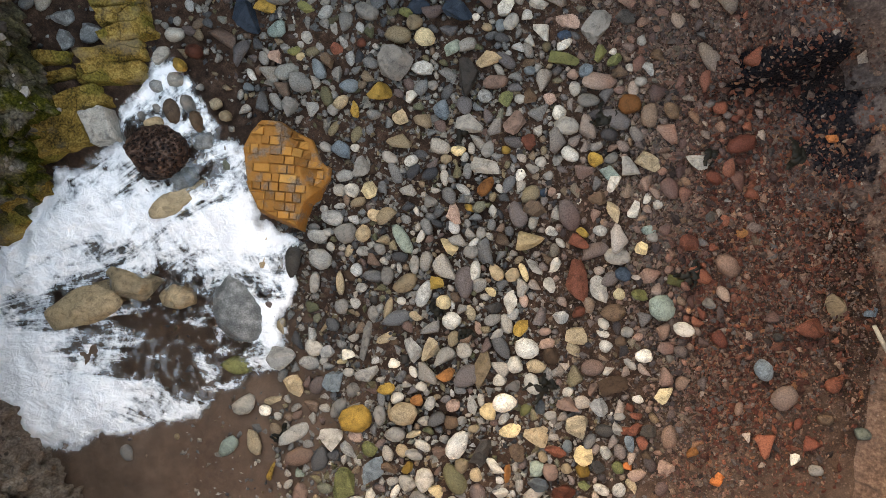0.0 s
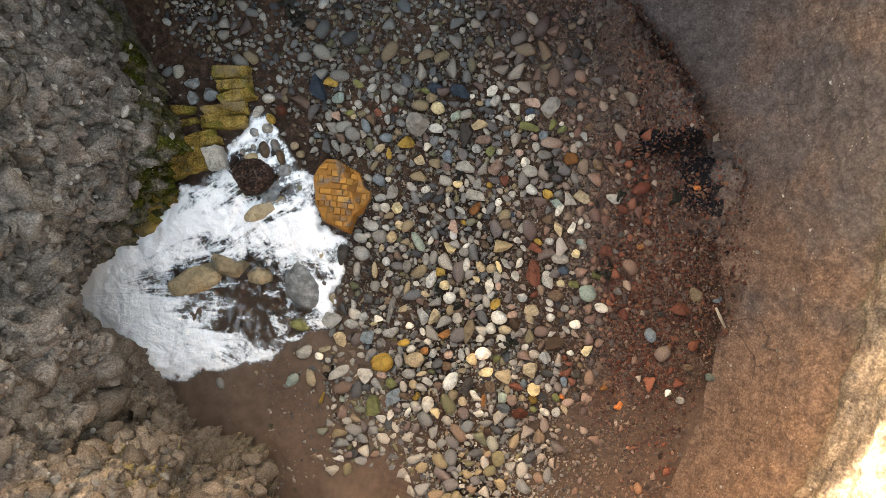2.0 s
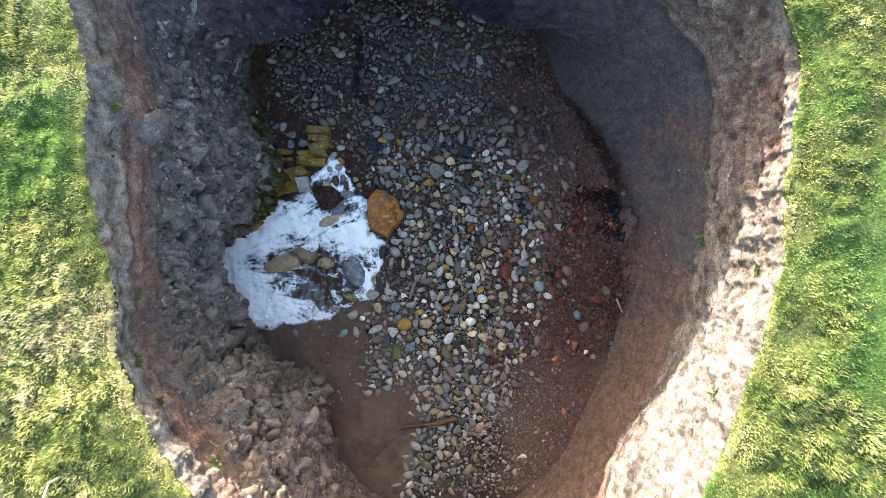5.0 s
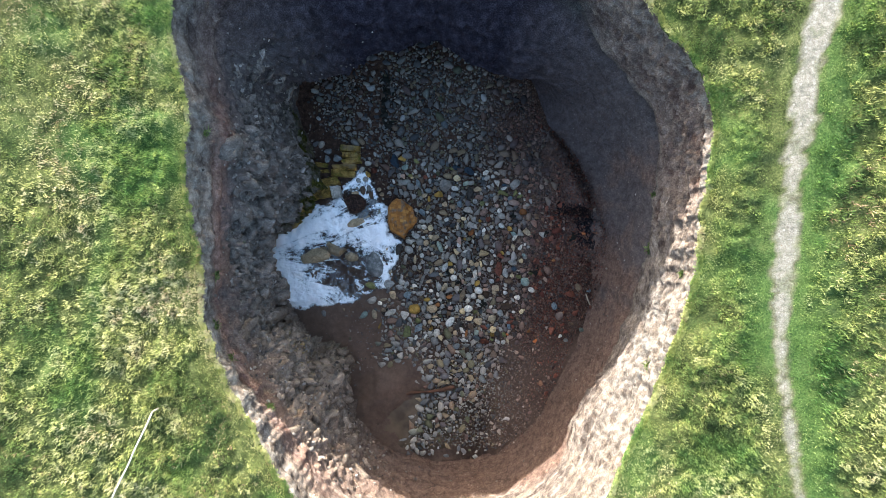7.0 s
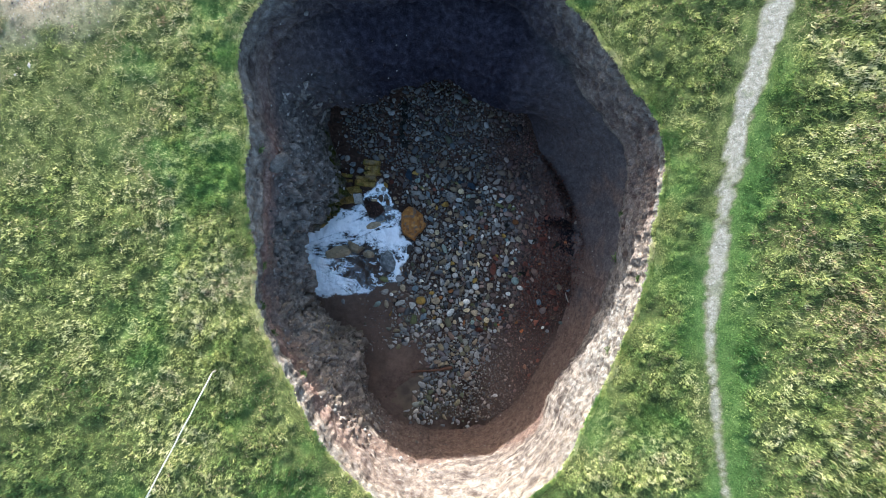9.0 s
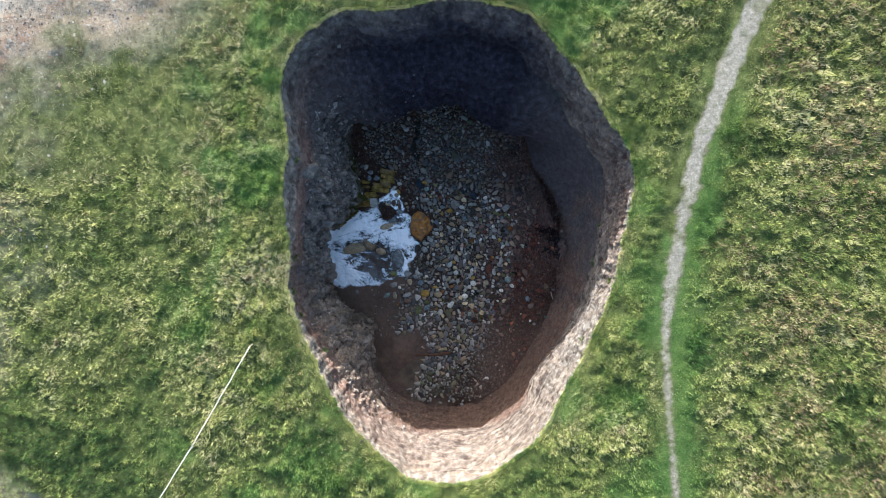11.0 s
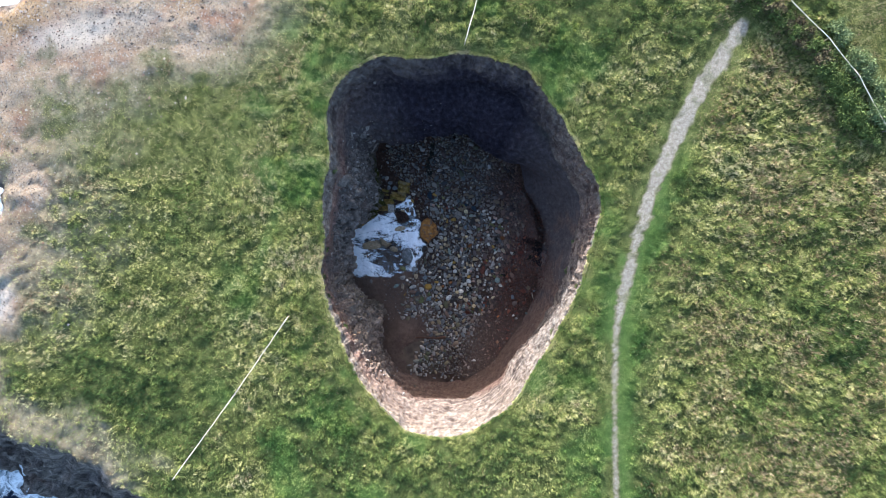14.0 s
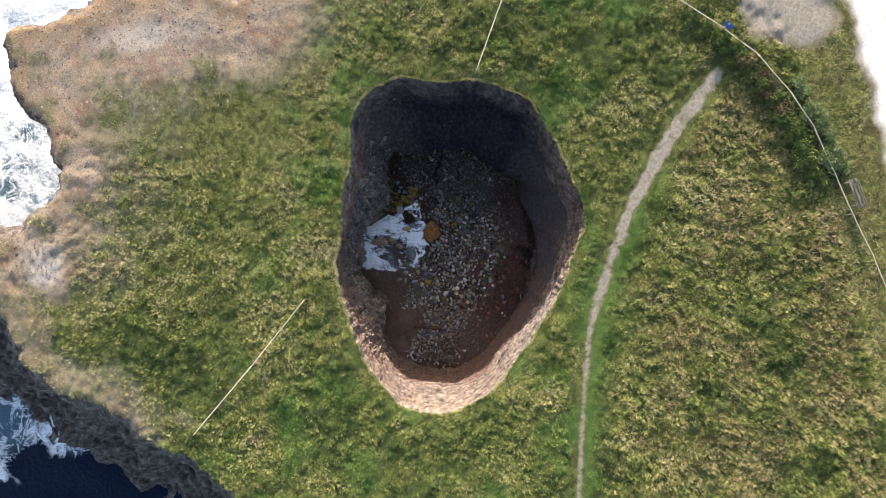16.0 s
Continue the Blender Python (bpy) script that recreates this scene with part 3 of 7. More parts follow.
def build_sides():
    cols = TURNS
    levels = np.r_[np.linspace(-0.06, 0.12, 26)[:-1], 0.12 + 0.88 * np.linspace(0, 1, 210) ** 1.35]
    rows = len(levels)
    u = levels[:, None] * np.ones(cols)
    deg = np.ones(rows)[:, None] * DEG
    c, s = np.cos(np.radians(deg)), np.sin(np.radians(deg))
    wob = rough(6 * np.cos(np.radians(DEG)), 6 * np.sin(np.radians(DEG)), 7, 1.1)
    foot = around(FOOT, DEG)
    low, high, rim = low_and_high(DEG, foot)
    lean = around(LEAN, DEG)
    z = low + (high - low) * u
    r = foot + 0.16 * wob + (rim - foot - 0.16 * wob) * np.clip(u, 0, 1) ** lean
    # the east: a scree that steepens to a seam, a lip, and a steep crumbling top
    share, inset = seam_of(DEG)
    share = share + 0.015 * wob
    lip = around(RIM, DEG) - inset + 0.06 * wob
    below = foot + (lip + 0.08 - foot) * np.clip(u / share, 0, 1) ** lean
    dents = (0.1 - 0.07 * bell(DEG, 310, 50)) * rough(4 * c, 4 * s, u * 3, 0.9, 4)
    above = lip + (rim - lip) * smooth(0, 1, np.clip((u - share) / (1 - share), 0, 1)) ** 0.8 + dents * smooth(0, 0.1, u - share) * smooth(1.0, 0.9, u)
    groove = (0.1 + 0.28 * bell(DEG, 42, 26)) * np.exp(-(((u - share + 0.045) / 0.035) ** 2))
    east = np.where(u < share, below + groove, above)
    we = np.clip(1.25 * smooth(-72, -48, (DEG + 180) % 360 - 180) * smooth(88, 48, (DEG + 180) % 360 - 180), 0, 1)
    r = r * (1 - we) + east * we
    # the north leans out over its own foot, under a ledge below the rim
    north = np.empty_like(r)
    at = np.array([-0.06, 0.0, 0.15, 0.34, 0.42, 0.55, 0.66, 0.75, 0.79, 0.86, 0.93, 1.0])
    jut = 0.3 * rough(5 * np.cos(np.radians(DEG)), 5 * np.sin(np.radians(DEG)), 2, 1.6, 3)
    sway = 0.05 * rough(5 * np.cos(np.radians(DEG)), 5 * np.sin(np.radians(DEG)), 12, 1.3, 3)
    for i in range(cols):
        f, g = foot[i], rim[i]
        at_i = np.r_[at[:3], at[3:-1] + sway[i], 1.0]
        north[:, i] = np.interp(levels, at_i, [f + 0.5, f + 0.45, f + 0.15, f - 1.35 + jut[i], f - 1.25 + jut[i], f - 0.7 + jut[i], f + 0.15, g - 0.45, g - 1.0 + jut[i] * 0.6, g - 0.85 + jut[i] * 0.6, g - 0.35, g])
    wn_ = smooth(42, 80, DEG) * smooth(142, 116, DEG)
    r = r * (1 - wn_) + north * wn_
    # the sea's way in on the west: an undercut
    cave = bell(DEG, 183, 7.5) * (1 - smooth(0.12, 0.42, u))
    r = r + 1.5 * cave
    r = r - 0.55 * bell(DEG, 188, 9) * smooth(0.1, 0.4, u) * (1 - smooth(0.45, 0.85, u))
    # a nose north of it, and two ribs with a chute between them in the south-west
    r = r - 0.1 * bell(DEG, 150, 8) * (1 - smooth(0.3, 0.7, u)) + 0.35 * bell(DEG, 133, 7) * (1 - smooth(0.2, 0.6, u))
    r = r - 0.4 * bell(DEG, 229, 4.5) * (1 - smooth(0.2, 0.5, u)) - 0.35 * bell(DEG, 212, 6) * smooth(0.1, 0.3, u) * (1 - smooth(0.45, 0.75, u)) + 0.3 * bell(DEG, 220, 3.5) * smooth(0.05, 0.2, u) * (1 - smooth(0.3, 0.6, u)) + 0.3 * bell(DEG, 243, 7) * (1 - smooth(0.2, 0.6, u))
    rocky = np.clip(np.maximum(1.15 * bell(deg, 168, 36), 1.1 * bell(deg, 218, 26)), 0, 1)
    rocky = rocky * (1 - 0.9 * smooth(0.62, 0.8, u + 0.1 * rough(6 * c, 6 * s, u * 5, 1.5, 3)))
    moss = np.maximum(1.2 * bell(deg, 158, 18), 0.5 * bell(deg, 228, 9)) * (1 - smooth(0.12, 0.33, u + 0.06 * rough(6 * c, 6 * s, u * 5, 0.8, 3)))
    x, y = r * c, r * s
    big = rough(x, y, z * 0.7, 1.5, 3)
    mid = ridged(x / 0.7, y / 0.7, z / 0.38) - 0.5
    fine = rough(x, y, z, 0.16, 3)
    fade = smooth(-0.06, 0.02, u) * (1 - 0.75 * smooth(0.93, 1.0, u))
    fade = fade * (1 - 0.75 * we * (1 - smooth(0.1, 0.3, u)))
    top = we * smooth(0.0, 0.06, u - share)
    plain = we * (1 - smooth(-0.06, 0.0, u - share))
    push = fade * ((0.1 + 0.14 * rocky) * big * (1 - 0.4 * plain) + (0.02 + 0.13 * rocky) * mid + (0.02 + 0.05 * rocky) * fine)
    # knobs and crannies of the rock
    wx, wy, wz = x + 0.12 * rough(x, y, z, 0.5, 2), y + 0.12 * rough(x, y, z + 9, 0.5, 2), z * 1.35
    stony = lumps(wx, wy, wz, 0.85) * 0.6 + lumps(wx + 3, wy, wz, 0.42) * 0.45 + 0.2 * rough(x, y, z * 1.3, 0.3, 4) + lumps(wx, wy + 3, wz, 0.17) * 0.3 + lumps(x, y, z + 5, 0.08) * 0.06
    push += fade * rocky * 0.75 * (stony - 0.45) + fade * (1 - rocky) * (1 - plain) * 0.1 * (stony - 0.35)
    # blocks and thin beds of the crumbling top
    blocks = 0.4 * rough(x * 0.5, y * 0.5, z * 2.6, 0.4, 4) + 0.35 * lumps(x + 5, y, z * 1.7, 0.2) + 0.25 * lumps(x, y + 5, z * 1.4, 0.09)
    push += fade * top * (0.08 + 0.3 * bell(deg, 35, 28)) * (blocks - 0.2) + fade * top * 0.07 * gradient_noise(x / 2, y / 2, z * 4.0)
    bed = gradient_noise(x / 3, y / 3, z * 3.1)
    push += fade * 0.1 * bed * (1 - 0.8 * plain)
    push += fade * wn_ * (0.14 * ridged(x / 0.9, y / 0.9, z / 0.45) - 0.07 + 0.12 * (stony - 0.35))
    r = r - push
    z = z + 0.35 * push
    x, y = r * c, r * s
    d = (deg + 180) % 360 - 180
    level = 0.5 + (u - share) * we + (1 - we) * (u - 0.72 - 0.1 * bell(deg, 200, 40) + 0.35 * bell(deg, 278, 26))
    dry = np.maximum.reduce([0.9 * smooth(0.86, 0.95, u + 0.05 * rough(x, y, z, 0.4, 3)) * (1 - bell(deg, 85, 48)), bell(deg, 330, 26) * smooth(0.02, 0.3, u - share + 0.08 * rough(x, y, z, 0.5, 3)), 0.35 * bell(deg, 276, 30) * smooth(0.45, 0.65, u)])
    redbed = np.maximum(smooth(0.9, 0.8, u) * bell(deg, 190, 50), 0.3 * bell(deg, 30, 25))
    seam = we * np.exp(-(((u - share + 0.02) / 0.028) ** 2)) * (1 - bell(deg, 300, 25))
    # where the north side's shade is painted on
    north_shade = np.clip(1.2 * bell(deg, 92, 42), 0, 0.95) * (1 - 0.45 * bell(deg, 40, 18) * smooth(-0.01, 0.01, u - share)) * (1 - 0.35 * smooth(0.84, 0.94, u))
    scree = we * smooth(5.5, 4.5, r + 0.4 * rough(x, y, z, 0.7, 4)) * (0.35 + 0.65 * bell(deg, 20, 30))
    ochre = bell(deg, 214, 8) * smooth(0.15, 0.3, u) * (1 - smooth(0.4, 0.6, u))
    me = mesh_of("side_of_hole", np.stack([x, y, z], -1).reshape(-1, 3), grid_faces(rows, cols, True), MAT["earth"], [("rocky", rocky), ("moss", moss), ("level", level), ("north_shade", north_shade), ("scree", scree), ("dry", dry), ("redbed", redbed), ("seam", seam), ("ochre", ochre), ("tan", np.clip(1.2 * bell(deg, 224, 24), 0, 1)), ("hollow_shade", 0.6 * hollow_shade(x, y) * (u < 0.3))])
    SIDE.append((x, y, z, (1 - bell(deg, 85, 50)) * rocky * smooth(0.06, 0.15, u) * (1 - smooth(0.75, 0.95, u)) + 0.03 * bell(deg, 335, 35) + 0.012 * (1 - np.clip(1.3 * bell(deg, 86, 50), 0, 1))))
    tagged(new("wall_of_hole", me), "steep grey-brown till sides of a collapsed hole", "cliff", kind="structure")


def scree_inside(x, y):
    """1 on the slumped terraces, 0 outside them."""
    return np.minimum.reduce([smooth(3.05, 3.6, x + 0.4 * rough(x, y, 66, 0.6, 4)), smooth(5.3, 4.95, np.hypot(x, y) + 0.3 * rough(x, y, 67, 0.7, 4)), smooth(-1.1, -0.2, y + 0.3 * rough(x, y, 68, 0.7, 3)), smooth(4.8, 4.2, y)])


def terrace_level(x, y):
    return scree_level(x, y) + 0.03 + 0.14 * smooth(4.1, 4.6, np.hypot(x, y)) + 0.015 * rough(x, y, 3, 0.07, 2) - 0.45 * (1 - scree_inside(x, y))


def floor_level(x, y):
    """Height of the floor of the hole, on the beach or on the terraces."""
    x, y = np.asarray(x, float), np.asarray(y, float)
    z = np.array(beach_level(x, y))
    on = (x > 2.9) & (y > -1.2) & (y < 4.9) & (np.hypot(x, y) < 5.4)
    if on.any():
        z[on] = np.maximum(z[on], terrace_level(x[on], y[on]))
    return z


def build_scree():
    """The slumped gravel terraces below the eastern side."""
    xs, ys = np.arange(2.7, 5.5, 0.022), np.arange(-1.2, 4.9, 0.022)
    x, y = np.meshgrid(xs, ys)
    inside = scree_inside(x, y)
    f = grid_faces(len(ys), len(xs))
    f = f[(inside.ravel()[f] > 0.02).all(1)]
    scree = smooth(5.0, 4.2, np.hypot(x, y) + 0.4 * rough(x, y, 8, 0.7, 3)) * (1 - 0.6 * smooth(0.05, 0.2, x - 3.85 - 0.27 * np.clip(y - 1.1, 0, 1.6)))
    me = mesh_of("scree", np.stack([x, y, terrace_level(x, y)], -1).reshape(-1, 3), f, MAT["earth"], [("scree", scree), ("hollow_shade", 0.95 * hollow_shade(x, y))])
    tagged(new("ground_scree", me), "slumped dark red gravel terraces at the cliff foot", "scree", kind="structure")


build_sides()
build_scree()


POOL_LEVEL = -0.55


def build_beach():
    xs, ys = np.arange(-8.2, 6.6, 0.05), np.arange(-8.6, 8.0, 0.05)
    x, y = np.meshgrid(xs, ys)
    z = beach_level(x, y)
    z = z + 0.07 * rough(x, y, 0, 1.4, 3) + 0.02 * rough(x, y, 5, 0.22, 3)
    hollow = smooth(2.3, 1.3, np.hypot((x + 1.0) / 1.25, (y + 6.0) / 0.95) + 0.15 * rough(x, y, 28, 0.9, 3))
    z = z * (1 - hollow) + (POOL_LEVEL + 0.035 + 0.03 * rough(x, y, 29, 0.4, 3)) * hollow
    pool = smooth(1.25, 0.8, np.hypot((x + 0.85) / 1.25, (y + 6.1) / 0.95) + 0.3 * rough(x, y, 8, 0.7, 4))
    z = z * (1 - pool) + (POOL_LEVEL - 0.04 + 0.05 * rough(x, y, 18, 0.5, 4)) * pool
    grit = np.clip(smooth(1.6, 4.0, x + 0.15 * y) + 0.12, 0, 1)
    wet = np.clip(1 - smooth(-0.75, -0.3, z) + 0.15, 0, 1)
    silt = smooth(1.5, 0.9, np.hypot((x + 3.9) / 2.6, (y + 3.4) / 2.6) + 0.25 * rough(x, y, 19, 1.2, 3)) * 0.9
    silt = np.maximum(silt, 0.75 * smooth(1.9, 1.2, np.hypot((x + 1.1) / 1.3, (y + 6.1) / 1.2)))
    silt = np.maximum(silt, 0.55 * smooth(-1.8, -4.2, y + 0.6 * rough(x, y, 39, 0.8, 3)) * smooth(0.0, 2.2, x))
    grit = grit * (0.35 + 0.65 * smooth(-4, -1.5, y))
    keep = np.hypot(x, y) < around(FOOT, np.degrees(np.arctan2(y, x)) % 360) + 1.9
    f = grid_faces(len(ys), len(xs))
    f = f[keep.ravel()[f].all(1)]
    me = mesh_of("beach", np.stack([x, y, z], -1).reshape(-1, 3), f, MAT["sand"], [("grit", grit), ("wet", wet), ("silt", silt), ("hollow_shade", hollow_shade(x, y))])
    tagged(new("ground_beach", me), "wet red-brown sand and grit in the hole", "beach", kind="structure")


build_beach()

# The coast: a headland whose edge lies west and south-west of the hole.
COAST = [(-60, -30), (-30, -5.5), (-24.1, -3.9), (-22.3, -2), (-21.4, 0.4), (-22.9, 1.9), (-25, 4.3), (-26, 7), (-22, 8.9), (-21, 10), (-17, 12), (-14, 11), (-12, 14), (-16, 40), (40, 60), (60, -60),
         (-2, -40), (-7.4, -16.5), (-10.5, -14.2), (-13.2, -13.4), (-15, -13), (-17, -12), (-18.9, -11.8), (-21, -10.7), (-22.7, -9), (-24, -7.5), (-40, -12), (-60, -30)]


def inside_by(poly, x, y):
    """How far inside a closed outline a place lies; negative outside."""
    best = np.full(np.shape(x), 1e9)
    odd = np.zeros(np.shape(x), bool)
    for (ax, ay), (bx, by) in zip(poly, poly[1:] + poly[:1]):
        dx, dy = bx - ax, by - ay
        if dx == 0 and dy == 0:
            continue
        k = np.clip(((x - ax) * dx + (y - ay) * dy) / (dx * dx + dy * dy), 0, 1)
        best = np.minimum(best, np.hypot(x - ax - k * dx, y - ay - k * dy))
        if dy:
            odd ^= ((ay > y) != (by > y)) & (x < ax + (y - ay) / dy * dx)
    return np.where(odd, best, -best)


TRACK = [(8.9, -14), (8.75, -11), (8.22, -7.5), (7.92, -5.2), (7.68, -2.9), (7.71, -1.2), (7.93, 0.65), (8.15, 2.45), (8.42, 4), (9.21, 6.5), (9.92, 8.6), (10.73, 10.2), (11.35, 11.4)]


def track_distance(x, y):
    """Distance from the middle of the footpath, less half its width there."""
    best = np.full(np.shape(x), 1e9)
    for (ax, ay), (bx, by) in zip(TRACK, TRACK[1:]):
        dx, dy = bx - ax, by - ay
        k = np.clip(((x - ax) * dx + (y - ay) * dy) / (dx * dx + dy * dy), 0, 1)
        best = np.minimum(best, np.hypot(x - ax - k * dx, y - ay - k * dy))
    half = 0.06 + 0.1 * smooth(-6, 1, y) + 0.15 * smooth(0, 8, y)
    near = best < 3
    ragged = np.zeros(np.shape(best))
    ragged[near] = 0.13 * rough(np.asarray(x)[near], np.asarray(y)[near], 6, 0.9, 5) + 0.12 * rough(np.asarray(x)[near], np.asarray(y)[near], 16, 0.3, 3)
    return best - half - ragged * (0.22 + 0.78 * smooth(-5, 2, np.asarray(y)))


def lane_depth(x, y):
    """How far inside the pale lane east of the hedge a place lies."""
    return (x - 17.35 - 0.434 * np.clip(14.2 - y, -40, 40)) * 0.92


def bareness(x, y):
    """Where the turf is worn through: the footpath, the west of the headland, a patch by the fence."""
    worn = track_distance(x, y)
    k = 0.85 * (1 - smooth(-0.1, 0.12, worn))
    some = (worn < 0.3) & (k > 0)
    k = np.array(k)
    k[some] *= 1 - 0.5 * smooth(0.2, 0.55, rough(np.asarray(x)[some], np.asarray(y)[some], 101, 0.45, 4))
    fray = rough(np.clip(x, -60, 60), np.clip(y, -60, 60), 41, 2.6, 5)
    west = smooth(-11.5, -22, x + 0.25 * np.abs(y) + 2.2 * fray) * smooth(-10, -4, y + 1.5 * fray) * (0.45 + 0.3 * smooth(-19, -22, x))
    nw = smooth(3.2, 9.2, y - 0.3 * (x + 17) + 1.6 * fray) * smooth(-7, -13.5, x + 1.5 * fray) * 0.95
    red = smooth(1.1, 0.3, np.hypot((x + 20.3) / 1.6, (y - 0.6) / 2.0) + 0.3 * fray) * 0.9
    patch = smooth(1.15, 0.6, np.hypot((x - 13.9) / 2.4, (y - 15.2) / 2.0) + 0.2 * fray) * 0.9
    lane = smooth(-0.3, 0.3, lane_depth(x, y) + 0.5 * fray)
    spots = 0.7 * smooth(1.1, 0.2, np.hypot((x + 21) / 2.3, (y + 5.2) / 1.9) + 0.4 * fray) + 0.3 * smooth(1, 0, np.hypot((x + 12.5) / 1.4, (y + 11.6) / 1.0) + 0.4 * fray)
    cliff = 0.42 * smooth(3.4, 1.0, inside_by(COAST, x, y) + 1.4 * fray) * smooth(-2, -4.5, y) * smooth(-12, -15, x)
    sward = 1 - 0.6 * smooth(0.05, 0.5, rough(np.clip(x, -60, 60), np.clip(y, -60, 60), 111, 1.7, 4)) * smooth(9.5, 6.5, y)
    return np.clip(np.maximum.reduce([cliff, k, west * sward, nw * sward, red, patch, lane, spots]), 0, 1)


def tussock(x, y):
    """How tufted the grass grows: cropped in the north-west and along the footpath, rank in the east."""
    k = 0.85 + 0.35 * rough(np.clip(x, -60, 60), np.clip(y, -60, 60), 51, 3.2, 3) + 0.3 * smooth(9.2, 11, x)
    k = k * (1 - 0.85 * smooth(-3.4, -2.4, lane_depth(x, y)))
    k = k * (1 - 0.6 * smooth(-7, -12, x) * smooth(0.5, 3.5, y)) * (0.3 + 0.7 * smooth(0.1, 0.8, np.abs(track_distance(x, y) - 0.1)))
    return np.clip(k, 0.08, 1.3)


def lushness(x, y):
    """The strip of bright new grass along the eastern edge of the footpath, and a faint old trod in the west."""
    track = track_distance(x, y)
    side = x - np.interp(y, [b for _, b in TRACK], [a for a, _ in TRACK])
    strip = smooth(0.0, 0.1, track) * smooth(1.15, 0.5, track + 0.5 * rough(np.clip(x, -60, 60), np.clip(y, -60, 60), 91, 0.8, 3)) * (side > 0) * smooth(8, 3, y)
    trod = smooth(0.4, 0.1, np.abs(x + 8.6 - 0.6 * np.sin(y * 0.35))) * smooth(-5, -2, y) * smooth(7, 4, y)
    fresh = 0.5 * smooth(0.0, 0.55, rough(np.clip(x, -60, 60), np.clip(y, -60, 60), 95, 2.4, 4)) * smooth(10.0, 8.0, x) * smooth(-12, -9, x)
    return np.maximum.reduce([0.5 * strip, 0.4 * trod, fresh])


def tufts(x, y):
    u, v = x + 0.16 * rough(x, y, 3, 0.6, 3), y + 0.16 * rough(x, y, 13, 0.6, 3)
    flat = np.zeros(np.shape(u))
    return 0.5 * lumps(u, v * 1.15, flat, 0.44) + 0.5 * lumps(u + 7, v * 1.1, flat + 3, 0.2)


def hummocks(x, y):
    d = np.clip(track_distance(x, y) * 1.5, 0.05, 1)
    return d * (0.05 * rough(x, y, 0, 1.5, 2) + tussock(x, y) * (0.16 * tufts(x, y) + 0.05 * rough(x, y, 9, 0.35, 3) + 0.07 * rough(x, y, 14, 0.9, 2)))


def build_ground():
    # rings round the hole, close together near the rim
    out = [-0.06, -0.05, -0.025, 0.0, 0.04, 0.1, 0.18]
    while out[-1] < 34:
        out.append(out[-1] + min(0.16, 0.08 + 0.006 * len(out)))
    while out[-1] < 3000:
        out.append(out[-1] * 1.35)
    out = np.array(out)
    deg, rim = DEG[::2], RIM_R[::2]
    rows, cols = len(out), len(deg)
    r = rim[None, :] + out[:, None]
    c, s = np.cos(np.radians(deg)), np.sin(np.radians(deg))
    x, y = r * c, r * s
    edge = inside_by(COAST, x, y)
    near = out < 40
    jag = np.zeros_like(x)
    jag[near] = 0.5 * rough(x[near], y[near], 2, 2.2, 4)
    edge = edge + jag
    top = turf_level(np.clip(x, -80, 30), y)
    bump = np.zeros_like(x)
    bump[near] = hummocks(x[near], y[near])
    top = top + bump * smooth(0.0, 0.5, out)[:, None]
    slope = 1.2 + 6.0 * smooth(-4.5, -8, y)
    top = top - np.array([0.3, 0.09, 0.02] + [0.0] * (rows - 3))[:, None]
    drop = np.clip((-0.3 - edge) / slope, 0, 1) ** 0.9
    top = top - 0.5 * smooth(0.35, -0.4, edge)
    crag = np.zeros_like(x)
    crag[near] = rough(x[near], y[near], 4, 1.1, 5)
    z = top * (1 - drop) + (-3.2) * drop + 0.7 * crag * 4 * drop * (1 - drop) + 0.35 * crag * smooth(0.3, -0.6, edge)
    bare = bareness(x, y)
    rock = smooth(0.35, -0.05, edge + 0.25 * crag)
    fray = rough(np.clip(x, -60, 60), np.clip(y, -60, 60), 41, 2.6, 5)
    chalk = smooth(0.0, 0.5, lane_depth(x, y) + 0.5 * fray)
    chalk = np.maximum(chalk, 0.28 * smooth(1.1, 0.2, np.hypot((x + 18.4) / 3.4, (y - 8.2 - 0.35 * (x + 18.4)) / 1.1) + 0.5 * fray))
    chalk = np.maximum(chalk, 0.4 * smooth(1.1, 0.3, np.hypot((x + 21.5) / 1.5, (y + 4.9) / 1.3) + 0.5 * fray))
    ochre = smooth(1.6, 0.3, edge + 0.8 * fray) * smooth(1, 4, y) * 0.8
    me = mesh_of("ground", np.stack([x, y, z], -1).reshape(-1, 3), grid_faces(rows, cols, True), MAT["turf"], [("bare", bare), ("lush", lushness(x, y)), ("rock", rock), ("chalk", chalk), ("ochre", ochre)])
    tagged(new("ground", me), "grassy clifftop turf with bare earth patches", "ground", kind="structure")
    xs, ys = np.arange(-60, 30, 0.5), np.arange(-60, 60, 0.5)
    sx, sy = np.meshgrid(xs, ys)
    wash = rough(sx, sy, 77, 3.0, 3)
    surf = np.where(sy > -5, 0.52 + 0.35 * smooth(4, 8, sy), 0.02) + np.where(sy > -5, 0.2, 0.12) * smooth(-6, -0.5, inside_by(COAST, sx, sy))
    surf = surf + 0.55 * smooth(1.3, 0.5, np.hypot((sx + 26.6) / 3.0, (sy + 16.5) / 4.6) + 0.4 * wash) + 0.42 * smooth(1.3, 0.4, np.hypot((sx + 22.4) / 2.2, (sy + 16.4) / 2.4) + 0.6 * wash)
    surf = np.clip(surf, 0, 1)
    sz = -1.7 + 0.16 * rough(sx, sy, 0, 3.0, 3)
    me = mesh_of("sea", np.stack([sx, sy, sz], -1).reshape(-1, 3), grid_faces(len(ys), len(xs)), MAT["sea"], [("surf", surf)])
    ob = tagged(new("water_sea", me), "foaming sea under the cliffs", "sea", kind="structure")
    return ob


build_ground()


